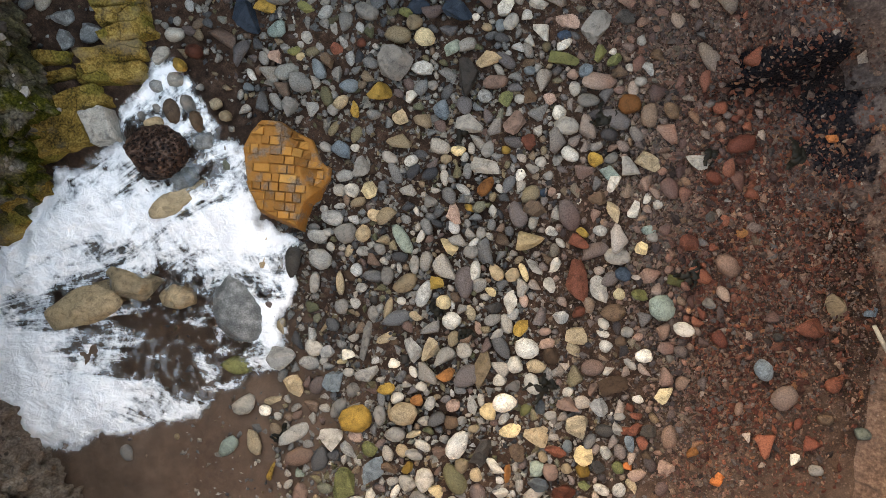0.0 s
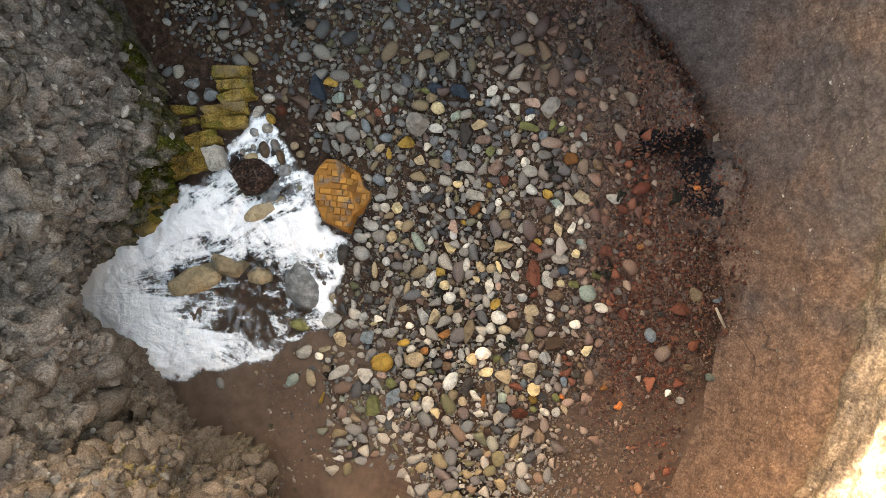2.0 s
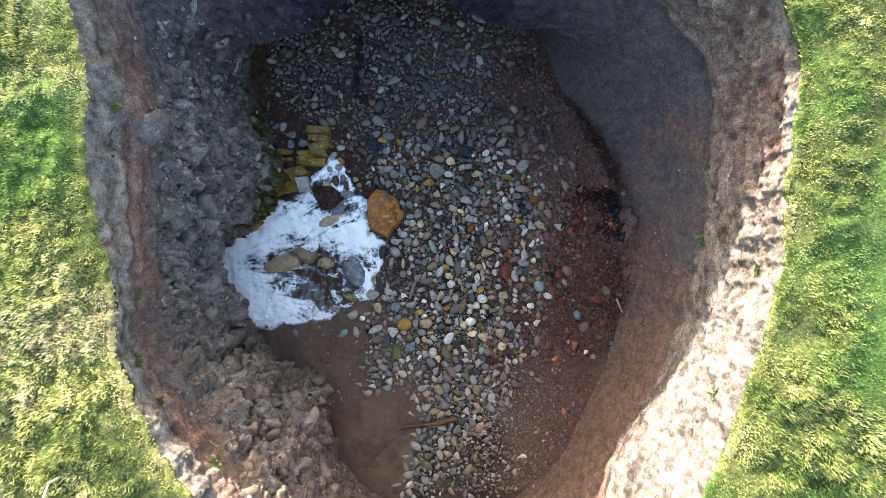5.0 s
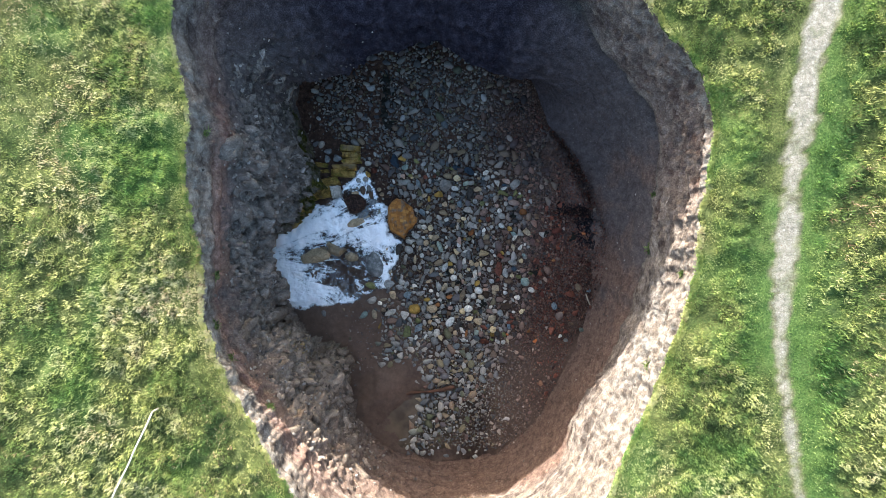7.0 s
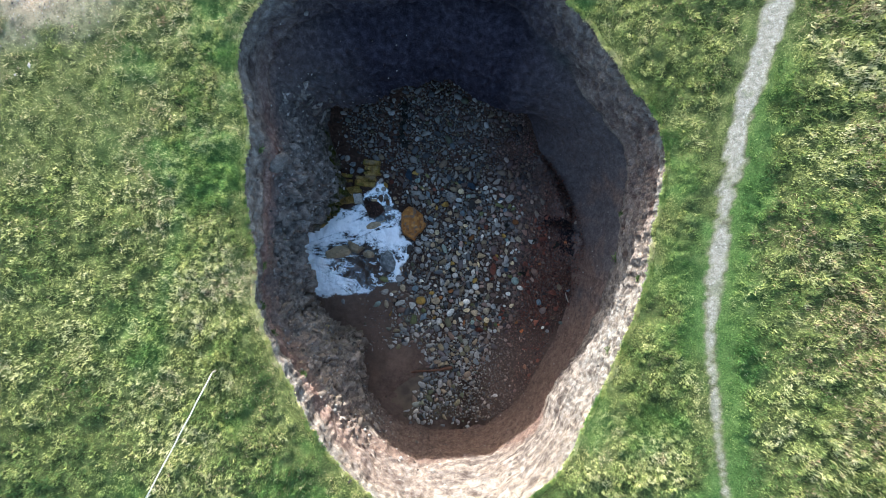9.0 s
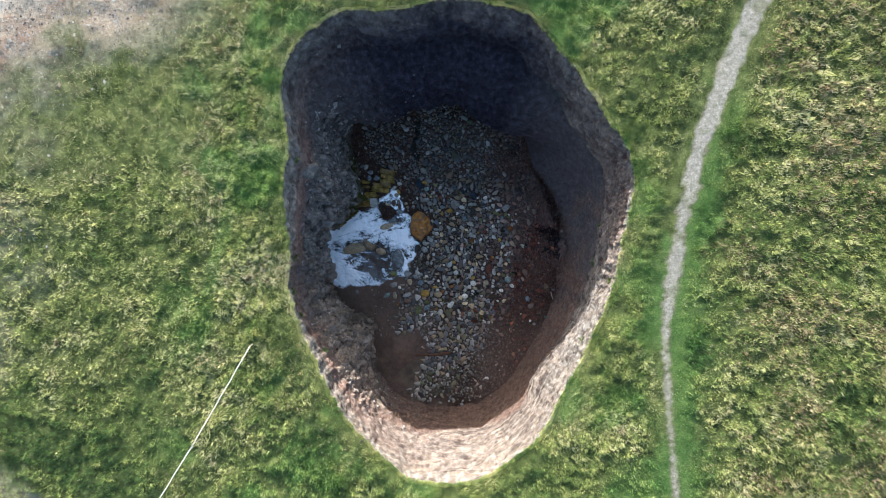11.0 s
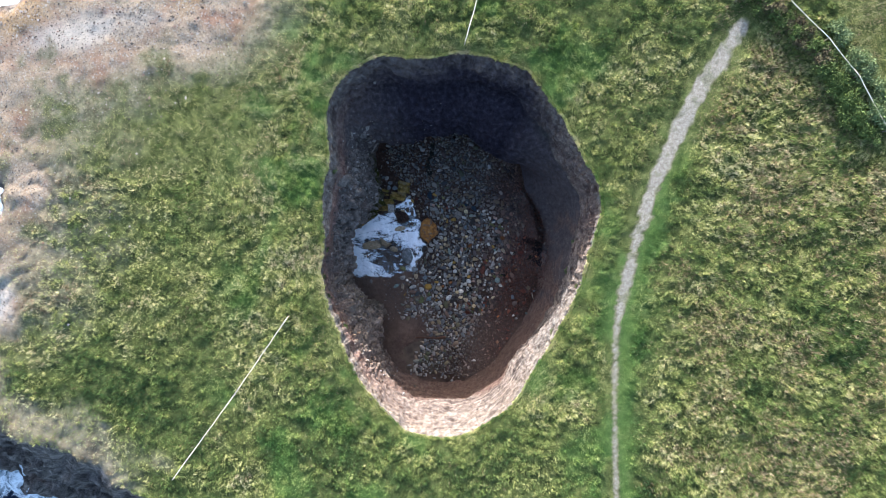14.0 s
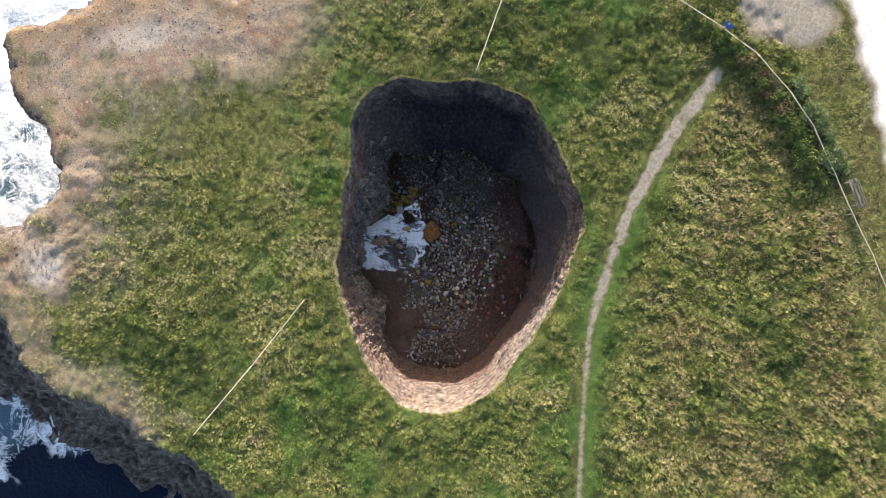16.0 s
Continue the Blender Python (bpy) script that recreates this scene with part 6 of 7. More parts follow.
stone(1.79, -1.42, 0.29, 0.25, -19, "tan", True)
stone(1.85, -1.19, 0.20, 0.17, 51, "red", True)
stone(0.91, -1.34, 0.23, 0.14, 51, "pale", True)
stone(2.13, -1.35, 0.18, 0.12, -49, "pale")
stone(2.12, -1.47, 0.20, 0.10, -19, "grey")
stone(2.37, -1.48, 0.16, 0.13, -9, "grey")
stone(1.47, -1.36, 0.15, 0.11, -9, "pink")
stone(1.47, -1.51, 0.21, 0.15, 1, "pink")
stone(1.23, -1.54, 0.30, 0.27, -29, "white")
stone(1.49, -1.65, 0.23, 0.19, -69, "brown")
stone(0.68, -1.73, 0.51, 0.22, 73, "tan", True)
stone(0.49, -1.46, 0.21, 0.19, -99, "grey")
stone(0.23, -1.75, 0.28, 0.21, -9, "rust", True)
stone(1.75, -1.62, 0.29, 0.16, -29, "tan", True)
stone(2.12, -1.61, 0.17, 0.16, -9, "pale")
stone(2.51, -1.77, 0.21, 0.16, -9, "white")
stone(2.35, -1.85, 0.18, 0.09, -54, "pale")
stone(1.07, -1.70, 0.22, 0.20, -99, "pale")
stone(1.30, -1.76, 0.23, 0.18, -9, "tan")
stone(2.29, -1.58, 0.14, 0.13, -9, "brown")
stone(2.12, -1.89, 0.18, 0.13, -9, "white", True)
stone(-2.83, -2.38, 0.32, 0.21, 41, "teal")
stone(-1.78, -1.65, 0.30, 0.30, -19, "tan", True)
stone(-2.51, -1.85, 0.34, 0.27, 11, "grey")
stone(-2.23, -1.96, 0.18, 0.14, -19, "white")
stone(-2.06, -2.05, 0.12, 0.12, -9, "pale")
stone(-2.13, -1.83, 0.30, 0.12, 6, "tan", True)
stone(-2.44, -2.34, 0.36, 0.20, -79, "tan")
stone(-1.82, -2.27, 0.52, 0.21, 19, "grey")
stone(-1.33, -2.38, 0.37, 0.32, -19, "pale", True)
stone(-1.15, -2.56, 0.26, 0.20, -24, "grey", True)
stone(-1.20, -2.01, 0.31, 0.19, 56, "grey")
stone(-0.98, -2.16, 0.42, 0.35, 11, "ochre")
stone(-0.98, -1.80, 0.20, 0.20, -9, "grey")
stone(-0.55, -1.84, 0.24, 0.16, 11, "ochre")
stone(-0.68, -2.15, 0.27, 0.17, -89, "grey")
stone(-0.36, -2.16, 0.35, 0.31, -9, "tan")
stone(-0.42, -1.96, 0.18, 0.16, 21, "pale")
stone(-0.54, -2.13, 0.26, 0.07, -94, "tan")
stone(-0.53, -2.40, 0.28, 0.19, -19, "grey")
stone(-1.03, -2.39, 0.20, 0.14, -29, "pink")
stone(-0.87, -2.56, 0.22, 0.20, -9, "green")
stone(-0.46, -2.61, 0.18, 0.17, -99, "tan")
stone(-0.32, -2.68, 0.24, 0.14, -29, "pale")
stone(-0.19, -2.58, 0.21, 0.13, -34, "grey")
stone(-0.29, -2.43, 0.21, 0.10, 11, "tan")
stone(-0.65, -2.81, 0.21, 0.20, 21, "brown", True)
stone(-0.42, -2.83, 0.17, 0.17, -9, "ochre", True)
stone(-0.24, -3.00, 0.32, 0.24, 71, "pale")
stone(-0.12, -3.13, 0.31, 0.21, -89, "cream", True)
stone(-0.85, -2.81, 0.43, 0.27, 51, "blue", True)
stone(-1.28, -2.96, 0.51, 0.33, -89, "green", True)
stone(-1.89, -3.04, 0.25, 0.22, -99, "pink")
stone(-2.25, -2.75, 0.25, 0.10, 71, "ochre", True)
stone(-1.87, -2.80, 0.16, 0.15, -9, "teal", True)
stone(-0.95, -3.13, 0.22, 0.14, 41, "pale", True)
stone(-0.46, -3.02, 0.24, 0.18, -49, "grey")
stone(-0.62, -3.11, 0.21, 0.10, 51, "pale")
stone(-0.10, -1.85, 0.14, 0.14, -9, "white")
stone(-0.18, -2.01, 0.17, 0.14, -9, "rust")
stone(-0.02, -2.07, 0.18, 0.14, 51, "grey")
stone(-0.13, -2.27, 0.17, 0.13, -9, "grey")
stone(0.87, -2.15, 0.29, 0.26, -9, "white")
stone(0.67, -2.23, 0.22, 0.22, -9, "cream")
stone(0.90, -2.49, 0.30, 0.18, 1, "cream")
stone(0.84, -2.34, 0.18, 0.11, 41, "grey")
stone(0.23, -2.60, 0.39, 0.25, 51, "white")
stone(0.53, -2.66, 0.48, 0.30, 36, "dark", True)
stone(1.19, -2.56, 0.32, 0.27, -29, "tan", True)
stone(0.48, -2.12, 0.28, 0.15, -69, "grey", True)
stone(0.26, -2.12, 0.19, 0.15, 11, "pink")
stone(0.20, -2.32, 0.19, 0.19, -9, "brown")
stone(0.34, -2.32, 0.12, 0.12, -9, "grey")
stone(0.46, -2.43, 0.15, 0.11, 11, "tan")
stone(0.94, -2.71, 0.27, 0.23, -49, "brown", True)
stone(0.64, -2.91, 0.29, 0.19, -39, "pale", True)
stone(0.25, -2.86, 0.19, 0.18, -99, "tan")
stone(0.41, -2.98, 0.19, 0.17, -99, "tan")
stone(0.78, -2.99, 0.25, 0.10, 76, "rust", True)
stone(1.13, -2.96, 0.20, 0.19, -9, "teal")
stone(1.28, -3.01, 0.23, 0.19, -79, "pink")
stone(1.13, -3.15, 0.31, 0.19, -24, "blue", True)
stone(1.47, -2.99, 0.13, 0.13, -9, "tan")
stone(1.35, -2.78, 0.31, 0.16, -24, "red", True)
stone(1.52, -2.73, 0.15, 0.13, -99, "blue")
stone(1.69, -2.86, 0.25, 0.24, -9, "cream", True)
stone(1.66, -2.52, 0.32, 0.32, -69, "tan", True)
stone(1.58, -2.25, 0.28, 0.23, -9, "pink", True)
stone(1.93, -2.33, 0.26, 0.25, 41, "grey", True)
stone(2.12, -2.09, 0.52, 0.26, 6, "brown", True)
stone(1.91, -2.07, 0.22, 0.12, 41, "pink", True)
stone(1.62, -2.09, 0.15, 0.12, 51, "white")
stone(1.24, -1.96, 0.27, 0.22, -69, "pale")
stone(1.03, -1.95, 0.20, 0.16, -29, "grey", True)
stone(0.86, -1.87, 0.18, 0.16, 21, "pale")
stone(1.11, -2.25, 0.19, 0.12, 31, "green")
stone(1.28, -2.25, 0.18, 0.13, -99, "blue")
stone(1.39, -2.35, 0.16, 0.13, -9, "grey")
stone(1.39, -2.46, 0.09, 0.09, -9, "white")
stone(2.62, -2.24, 0.28, 0.19, 11, "cream", True)
stone(2.38, -2.24, 0.17, 0.14, -29, "pale", True)
stone(2.15, -2.44, 0.14, 0.10, -9, "grey")
stone(2.27, -2.35, 0.12, 0.12, -9, "red", True)
stone(2.33, -2.46, 0.17, 0.12, -39, "red", True)
stone(2.29, -2.59, 0.22, 0.14, 6, "red", True)
stone(2.44, -2.61, 0.23, 0.18, -29, "dark", True)
stone(1.96, -2.58, 0.22, 0.15, -9, "dark")
stone(2.11, -2.58, 0.20, 0.14, -49, "grey", True)
stone(2.34, -2.76, 0.16, 0.13, -69, "red", True)
stone(2.21, -2.77, 0.22, 0.13, -89, "blue", True)
stone(2.36, -2.91, 0.14, 0.13, -29, "brown", True)
stone(2.15, -3.02, 0.13, 0.10, -19, "orange", True)
stone(1.82, -2.98, 0.20, 0.17, -9, "dark", True)
stone(1.93, -2.84, 0.17, 0.13, -69, "grey")
stone(2.04, -3.03, 0.18, 0.13, -69, "green")
stone(1.65, -3.03, 0.20, 0.16, -79, "ochre")
stone(1.64, -3.20, 0.16, 0.13, -9, "green", True)
stone(2.55, -3.06, 0.19, 0.19, -9, "pink", True)
stone(2.16, -3.24, 0.22, 0.10, -59, "tan", True)
stone(2.01, -3.27, 0.17, 0.16, 51, "grey")
stone(1.82, -3.26, 0.20, 0.13, -39, "grey")
stone(1.41, -3.25, 0.33, 0.23, -9, "red", True)
stone(0.63, -3.21, 0.27, 0.16, 1, "pale", True)
stone(0.22, -3.21, 0.21, 0.13, -9, "grey", True)
stone(4.48, -1.45, 0.37, 0.31, -34, "tan", True)
stone(4.20, -1.64, 0.38, 0.27, -4, "red", True)
stone(3.69, -2.06, 0.26, 0.20, -84, "blue")
stone(2.96, -1.53, 0.23, 0.18, -19, "white")
stone(3.39, 0.29, 0.35, 0.21, -29, "pale", True)
stone(3.18, 0.93, 0.21, 0.19, -29, "brown")
stone(4.62, 0.30, 0.17, 0.11, -29, "orange", True)
stone(3.05, -3.22, 0.19, 0.18, -9, "orange", True)
stone(4.50, -2.83, 0.18, 0.14, -9, "teal")
stone(4.33, -2.30, 0.19, 0.18, -9, "red")
stone(3.83, -3.06, 0.17, 0.14, -9, "white", True)
stone(4.19, -2.65, 0.21, 0.13, -19, "brown")
stone(3.12, -0.59, 0.23, 0.28, -49, "red", True)
stone(3.68, -0.55, 0.17, 0.14, 21, "rust", True)
stone(3.44, -0.32, 0.19, 0.15, -9, "dark", True)
stone(3.83, -0.67, 0.16, 0.16, -9, "brown", True)
stone(4.77, -1.58, 0.18, 0.14, -9, "blue", True)
stone(3.27, -1.25, 0.16, 0.16, -39, "grey", True)
stone(2.93, -0.95, 0.22, 0.18, -9, "green", True)
stone(2.20, -2.59, 0.16, 0.13, -9, "red", True)
stone(2.84, -2.90, 0.14, 0.14, -9, "rust", True)
stone(4.02, -3.18, 0.15, 0.13, -9, "grey")
stone(3.59, -0.16, 0.15, 0.12, -9, "grey", True)
stone(3.85, -0.14, 0.16, 0.12, -39, "red")
stone(3.90, -1.73, 0.12, 0.10, -9, "dark")

# stones at the head of the surge
stone(-2.45, 2.91, 0.24, 0.18, 0, "grey", False, 0.2)
stone(-2.68, 2.73, 0.32, 0.18, 70, "grey", True, 0.2)
stone(-2.25, 2.66, 0.22, 0.2, 0, "red", False, 0.22)
stone(-2.44, 2.54, 0.34, 0.2, -55, "ochre", True, 0.24)
stone(-2.57, 2.38, 0.22, 0.2, 0, "grey", False, 0.24)
stone(-2.8, 2.35, 0.2, 0.18, 0, "grey", False, 0.22)
stone(-2.66, 2.01, 0.32, 0.22, -75, "brown", False, 0.3)
stone(-2.45, 2.06, 0.24, 0.17, -70, "grey", False, 0.26)
stone(-2.39, 1.85, 0.3, 0.16, -80, "brown", False, 0.26)
stone(-2.87, 2.09, 0.12, 0.11, 0, "grey", False, 0.2)
stone(-3.09, 2.03, 0.13, 0.1, -70, "grey", False, 0.2)
stone(-2.95, 1.92, 0.26, 0.14, 0, "tan", False, 0.24)
stone(-2.1, 2.01, 0.16, 0.15, 0, "tan", False, 0.2)
stone(-2.02, 1.84, 0.16, 0.15, 0, "tan", False, 0.2)
stone(-2.28, 2.25, 0.1, 0.09, 0, "grey", False, 0.12)
kelp(-2.0, -2.32, 0.2, 20)
for weed_y in (4.15, 4.5, 4.85, 5.2, 5.6):
    kelp(-1.72 + 0.1 * math.sin(weed_y * 5), weed_y, 0.3, 85)
kelp(0.85, 1.1, 0.2, 80)
kelp(0.2, -0.95, 0.16, 130)
kelp(2.45, 0.95, 0.2, 10)
kelp(3.15, -0.95, 0.22, 60)
kelp(1.35, -1.95, 0.24, 160)
kelp(0.55, -1.25, 0.16, 200)
kelp(3.5, 0.35, 0.2, 70)
kelp(4.35, 0.2, 0.24, 100)


def join_small():
    """The hand-sized stones and smaller, in one piece."""
    tones = sorted({t for _, _, t in SMALL})
    verts, faces, slots, total = [], [], [], 0
    for v, f, t in SMALL:
        verts.append(v)
        faces.append(f + total)
        slots += [tones.index(t)] * len(f)
        total += len(v)
    me = mesh_of("small_stones", np.concatenate(verts), np.concatenate(faces), MAT[tones[0]])
    for t in tones[1:]:
        me.materials.append(MAT[t])
    me.polygons.foreach_set("material_index", np.array(slots, np.int32))
    tagged(new("small_stones", me), "small rounded stones of many colours on sand", "stones", kind="stuff")


join_small()


# ---- the shingle between them ----
def build_shingle():
    rng = np.random.default_rng(23)
    cell = 0.3
    taken = {}

    def free(x, y, r):
        i, j = int(x // cell), int(y // cell)
        for a in range(i - 2, i + 3):
            for b in range(j - 2, j + 3):
                for px, py, pl, pw, pt in taken.get((a, b), ()):
                    dx, dy = x - px, y - py
                    u, v = dx * math.cos(pt) + dy * math.sin(pt), -dx * math.sin(pt) + dy * math.cos(pt)
                    if (u / (pl + r * 0.5)) ** 2 + (v / (pw + r * 0.5)) ** 2 < 1:
                        return False
        return True

    def take(x, y, l, w, turn):
        taken.setdefault((int(x // cell), int(y // cell)), []).append((x, y, l, w, turn))

    for x, y, l, w, turn in STONES:
        for k in np.linspace(-1, 1, 1 + 2 * int(l / 0.45)):
            if l < 0.45:
                take(x, y, l, w, radians(turn))
            else:
                take(x + k * (l - 0.2) * math.cos(radians(turn)), y + k * (l - 0.2) * math.sin(radians(turn)), 0.25, w, radians(turn))
    ey = [-7.5, -6.2, -5, -4, -2, -0.6, 0, 1, 2.5, 4, 5, 6.6]
    left = [-1.9, -2.2, -1.9, -2.1, -1.9, -1.3, -0.85, -0.6, -1.9, -3.7, -4.2, -4.0]
    right = [-1.0, -0.4, 1.1, 1.9, 2.9, 3.7, 4.0, 3.9, 3.5, 3.3, 3.0, 2.6]
    protos = {1: [rock_shape(1, k % 3 > 0, 0.16)[0] for k in range(14)], 2: [rock_shape(2, k % 3 > 0, 0.14)[0] for k in range(14)]}
    verts, faces, total = [], [], 0
    n = 95000
    xs, ys = rng.uniform(-4.6, 4.9, n), rng.uniform(-7.2, 7.4, n)
    size = np.sort(np.clip(rng.lognormal(math.log(0.033), 0.62, n), 0.011, 0.14))[::-1]
    patch = rough(xs, ys, 15, 1.0, 3)
    lo, hi = np.interp(ys, ey, left), np.interp(ys, ey, right)
    depth = np.minimum(xs - lo, hi - xs)
    odds = smooth(-0.35, 0.3, depth + 0.3 * patch) * (0.7 + 0.3 * smooth(-0.5, 0.2, patch)) + 0.05
    odds *= 1 - 0.85 * smooth(1.15, 0.7, np.hypot((xs + 0.2) / 0.5, (ys - 1.05) / 0.85) + 0.3 * patch)
    odds *= 1 - 0.85 * smooth(1.15, 0.7, np.hypot((xs + 1.1) / 0.5, (ys + 0.75) / 0.4) + 0.3 * patch)
    odds *= np.where((size > 0.03) & (xs > 2.5), 1 - 0.55 * smooth(2.5, 3.3, xs), 1)
    odds = np.where((xs < -2.2) & (ys < 2.6), odds * 0.25, odds)
    odds *= np.where((size > 0.06) & (ys > 3.0), 0.25, 1)
    odds *= np.where(size > 0.07, 0.5 + 0.5 * smooth(3.4, 2.0, xs), 1)
    roll = rng.random(n)
    ground = floor_level(xs, ys)
    for i in range(n):
        if roll[i] > odds[i] or math.hypot(xs[i], ys[i]) > around(FOOT, math.degrees(math.atan2(ys[i], xs[i])) % 360) - 0.05:
            continue
        r = size[i]
        if not free(xs[i], ys[i], r):
            continue
        l, w = r * rng.uniform(1.0, 1.5), r * rng.uniform(0.75, 1.0)
        turn = rng.uniform(0, 360)
        take(xs[i], ys[i], l, w, radians(turn))
        k = 2 if r > 0.055 else 1
        v = protos[k][rng.integers(14)] * (l, w, w * rng.uniform(0.5, 0.85))
        v[:, 2] += v[:, 0] * rng.normal(0, 0.15)
        v = turned(v, turn) + (xs[i], ys[i], ground[i] + w * 0.42)
        verts.append(v)
        faces.append(BALLS[k][1] + total)
        total += len(v)
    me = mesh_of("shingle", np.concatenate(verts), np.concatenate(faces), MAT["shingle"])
    tagged(new("shingle", me), "mixed grey, cream and red pebbles on sand", "shingle", kind="stuff")


build_shingle()


def build_grit():
    """Coarse grit and broken red stone on the scree and the sand."""
    rng = np.random.default_rng(31)
    n = 85000
    x, y = rng.uniform(-3.5, 5.2, n), rng.uniform(-6.8, 5.8, n)
    keep = rng.random(n) < (0.06 + 0.44 * smooth(-1.9, -1.2, x) * smooth(-0.5, 0.3, rough(x, y, 15, 1.0, 3) + 0.4) + 0.2 * smooth(0.6, 2.6, x + 0.1 * np.abs(y))) * (1 - 0.7 * hollow_shade(x, y))
    # thickest on the red gravel under the eastern side
    ex, ey = rng.uniform(2.2, 5.3, 75000), rng.uniform(-4.6, 4.8, 75000)
    far = np.hypot(ex, ey)
    thick = rng.random(75000) < smooth(2.2, 3.2, ex) * (0.15 + 0.85 * smooth(5.0, 4.3, far)) * (0.45 + 0.55 * smooth(-3.5, -0.5, ey)) * (1 - 0.7 * hollow_shade(ex, ey))
    x, y = np.r_[x[keep], ex[thick]], np.r_[y[keep], ey[thick]]
    far, foot = np.hypot(x, y), around(FOOT, np.degrees(np.arctan2(y, x)) % 360)
    ok = (far < foot + 0.05) | ((x > 2.5) & (far < 5.25))
    x, y, far, foot = x[ok], y[ok], far[ok], foot[ok]
    z = beach_level(x, y) + 0.07 * rough(x, y, 0, 1.4, 3) + 0.02 * rough(x, y, 5, 0.22, 3)
    z = np.where(far > foot, np.maximum(z, scree_level(x, y) + 0.1 * smooth(4.1, 4.8, far)), z)
    z = np.maximum(z, np.where((x > 2.9) & (y > -1.2) & (y < 4.9), terrace_level(x, y), -9))
    n = len(x)
    r = np.clip(rng.lognormal(math.log(0.0135), 0.45, n), 0.006, 0.05) * (1 + 0.3 * smooth(2.2, 0.8, x))
    base, tri = OCTA
    a = rng.uniform(0, math.tau, n)
    s = 1.15 * np.stack([r * rng.uniform(0.9, 1.5, n), r * rng.uniform(0.6, 1, n), r * rng.uniform(0.4, 0.8, n)], -1)
    v = base[None] * s[:, None, :] * rng.uniform(0.7, 1.3, (n, 6, 1)) + rng.normal(0, 0.25, (n, 6, 3)) * r[:, None, None]
    c, d = np.cos(a)[:, None], np.sin(a)[:, None]
    v = np.stack([v[..., 0] * c - v[..., 1] * d, v[..., 0] * d + v[..., 1] * c, v[..., 2]], -1)
    v = v + np.stack([x, y, z + r * 0.25], -1)[:, None, :]
    f = (tri[None] + (np.arange(n) * 6)[:, None, None]).reshape(-1, 3)
    me = mesh_of("grit", v.reshape(-1, 3), f, MAT["grit"], shade=False)
    tagged(new("grit", me), "coarse reddish grit and broken stone", "gravel", kind="stuff")


build_grit()


def build_rubble():
    """Stones that stick out of the till of the western side."""
    rng = np.random.default_rng(41)
    x, y, z, w = [np.ravel(v) for v in SIDE[0]]
    n = 5000
    pick = rng.choice(len(x), n, p=w / w.sum())
    protos = [rock_shape(1, False, 0.3)[0] for _ in range(20)]
    r = np.clip(rng.lognormal(math.log(0.022), 0.55, n), 0.008, 0.075) * np.where(x[pick] > 2.5, 0.5, 1)
    verts, faces = [], []
    for i, k in enumerate(pick):
        v = turned(protos[i % 20] * (r[i] * rng.uniform(1, 1.4), r[i], r[i] * rng.uniform(0.6, 1)), rng.uniform(0, 360))
        back = 0.05 * r[i] / math.hypot(x[k], y[k])
        verts.append(v + (x[k] * (1 - back), y[k] * (1 - back), z[k]))
        faces.append(BALLS[1][1] + len(v) * i)
    me = mesh_of("rubble", np.concatenate(verts), np.concatenate(faces), MAT["rubble"], shade=False)
    tagged(new("rubble", me), "grey-brown stones sticking out of the till", "rubble", kind="stuff")


def build_crags():
    """Knobs and broken ribs of rock that stand out of the western side."""
    rng = np.random.default_rng(47)
    x, y, z, w = [np.ravel(v) for v in SIDE[0]]
    w = np.where(w > 0.25, w, 0)
    n = 3600
    pick = rng.choice(len(x), n, p=w / w.sum())
    protos = []
    for k in range(30):
        v, _ = rock_shape(2, k % 3 > 0, 0.4)
        away = v / np.maximum(np.linalg.norm(v, axis=1), 1e-6)[:, None]
        protos.append(v + away * (0.3 * rough(v[:, 0] + 9 * k, v[:, 1], v[:, 2], 0.7, 3))[:, None])
    r = np.clip(rng.lognormal(math.log(0.075), 0.55, n), 0.03, 0.26)
    verts, faces = [], []
    for i, k in enumerate(pick):
        v = turned(protos[i % 30] * (r[i] * rng.uniform(0.9, 1.7), r[i] * rng.uniform(0.7, 1.0), r[i] * rng.uniform(0.8, 1.5)), rng.uniform(0, 360))
        v[:, 0] += v[:, 2] * rng.normal(0, 0.3)
        back = -0.5 * r[i] / math.hypot(x[k], y[k])
        verts.append(v + (x[k] * (1 - back), y[k] * (1 - back), z[k] - 0.35 * r[i]))
        faces.append(BALLS[2][1] + len(v) * i)
    me = mesh_of("crags", np.concatenate(verts), np.concatenate(faces), MAT["crag"])
    tagged(new("crags", me), "craggy knobs of grey-brown rock in the till", "crags", kind="stuff")


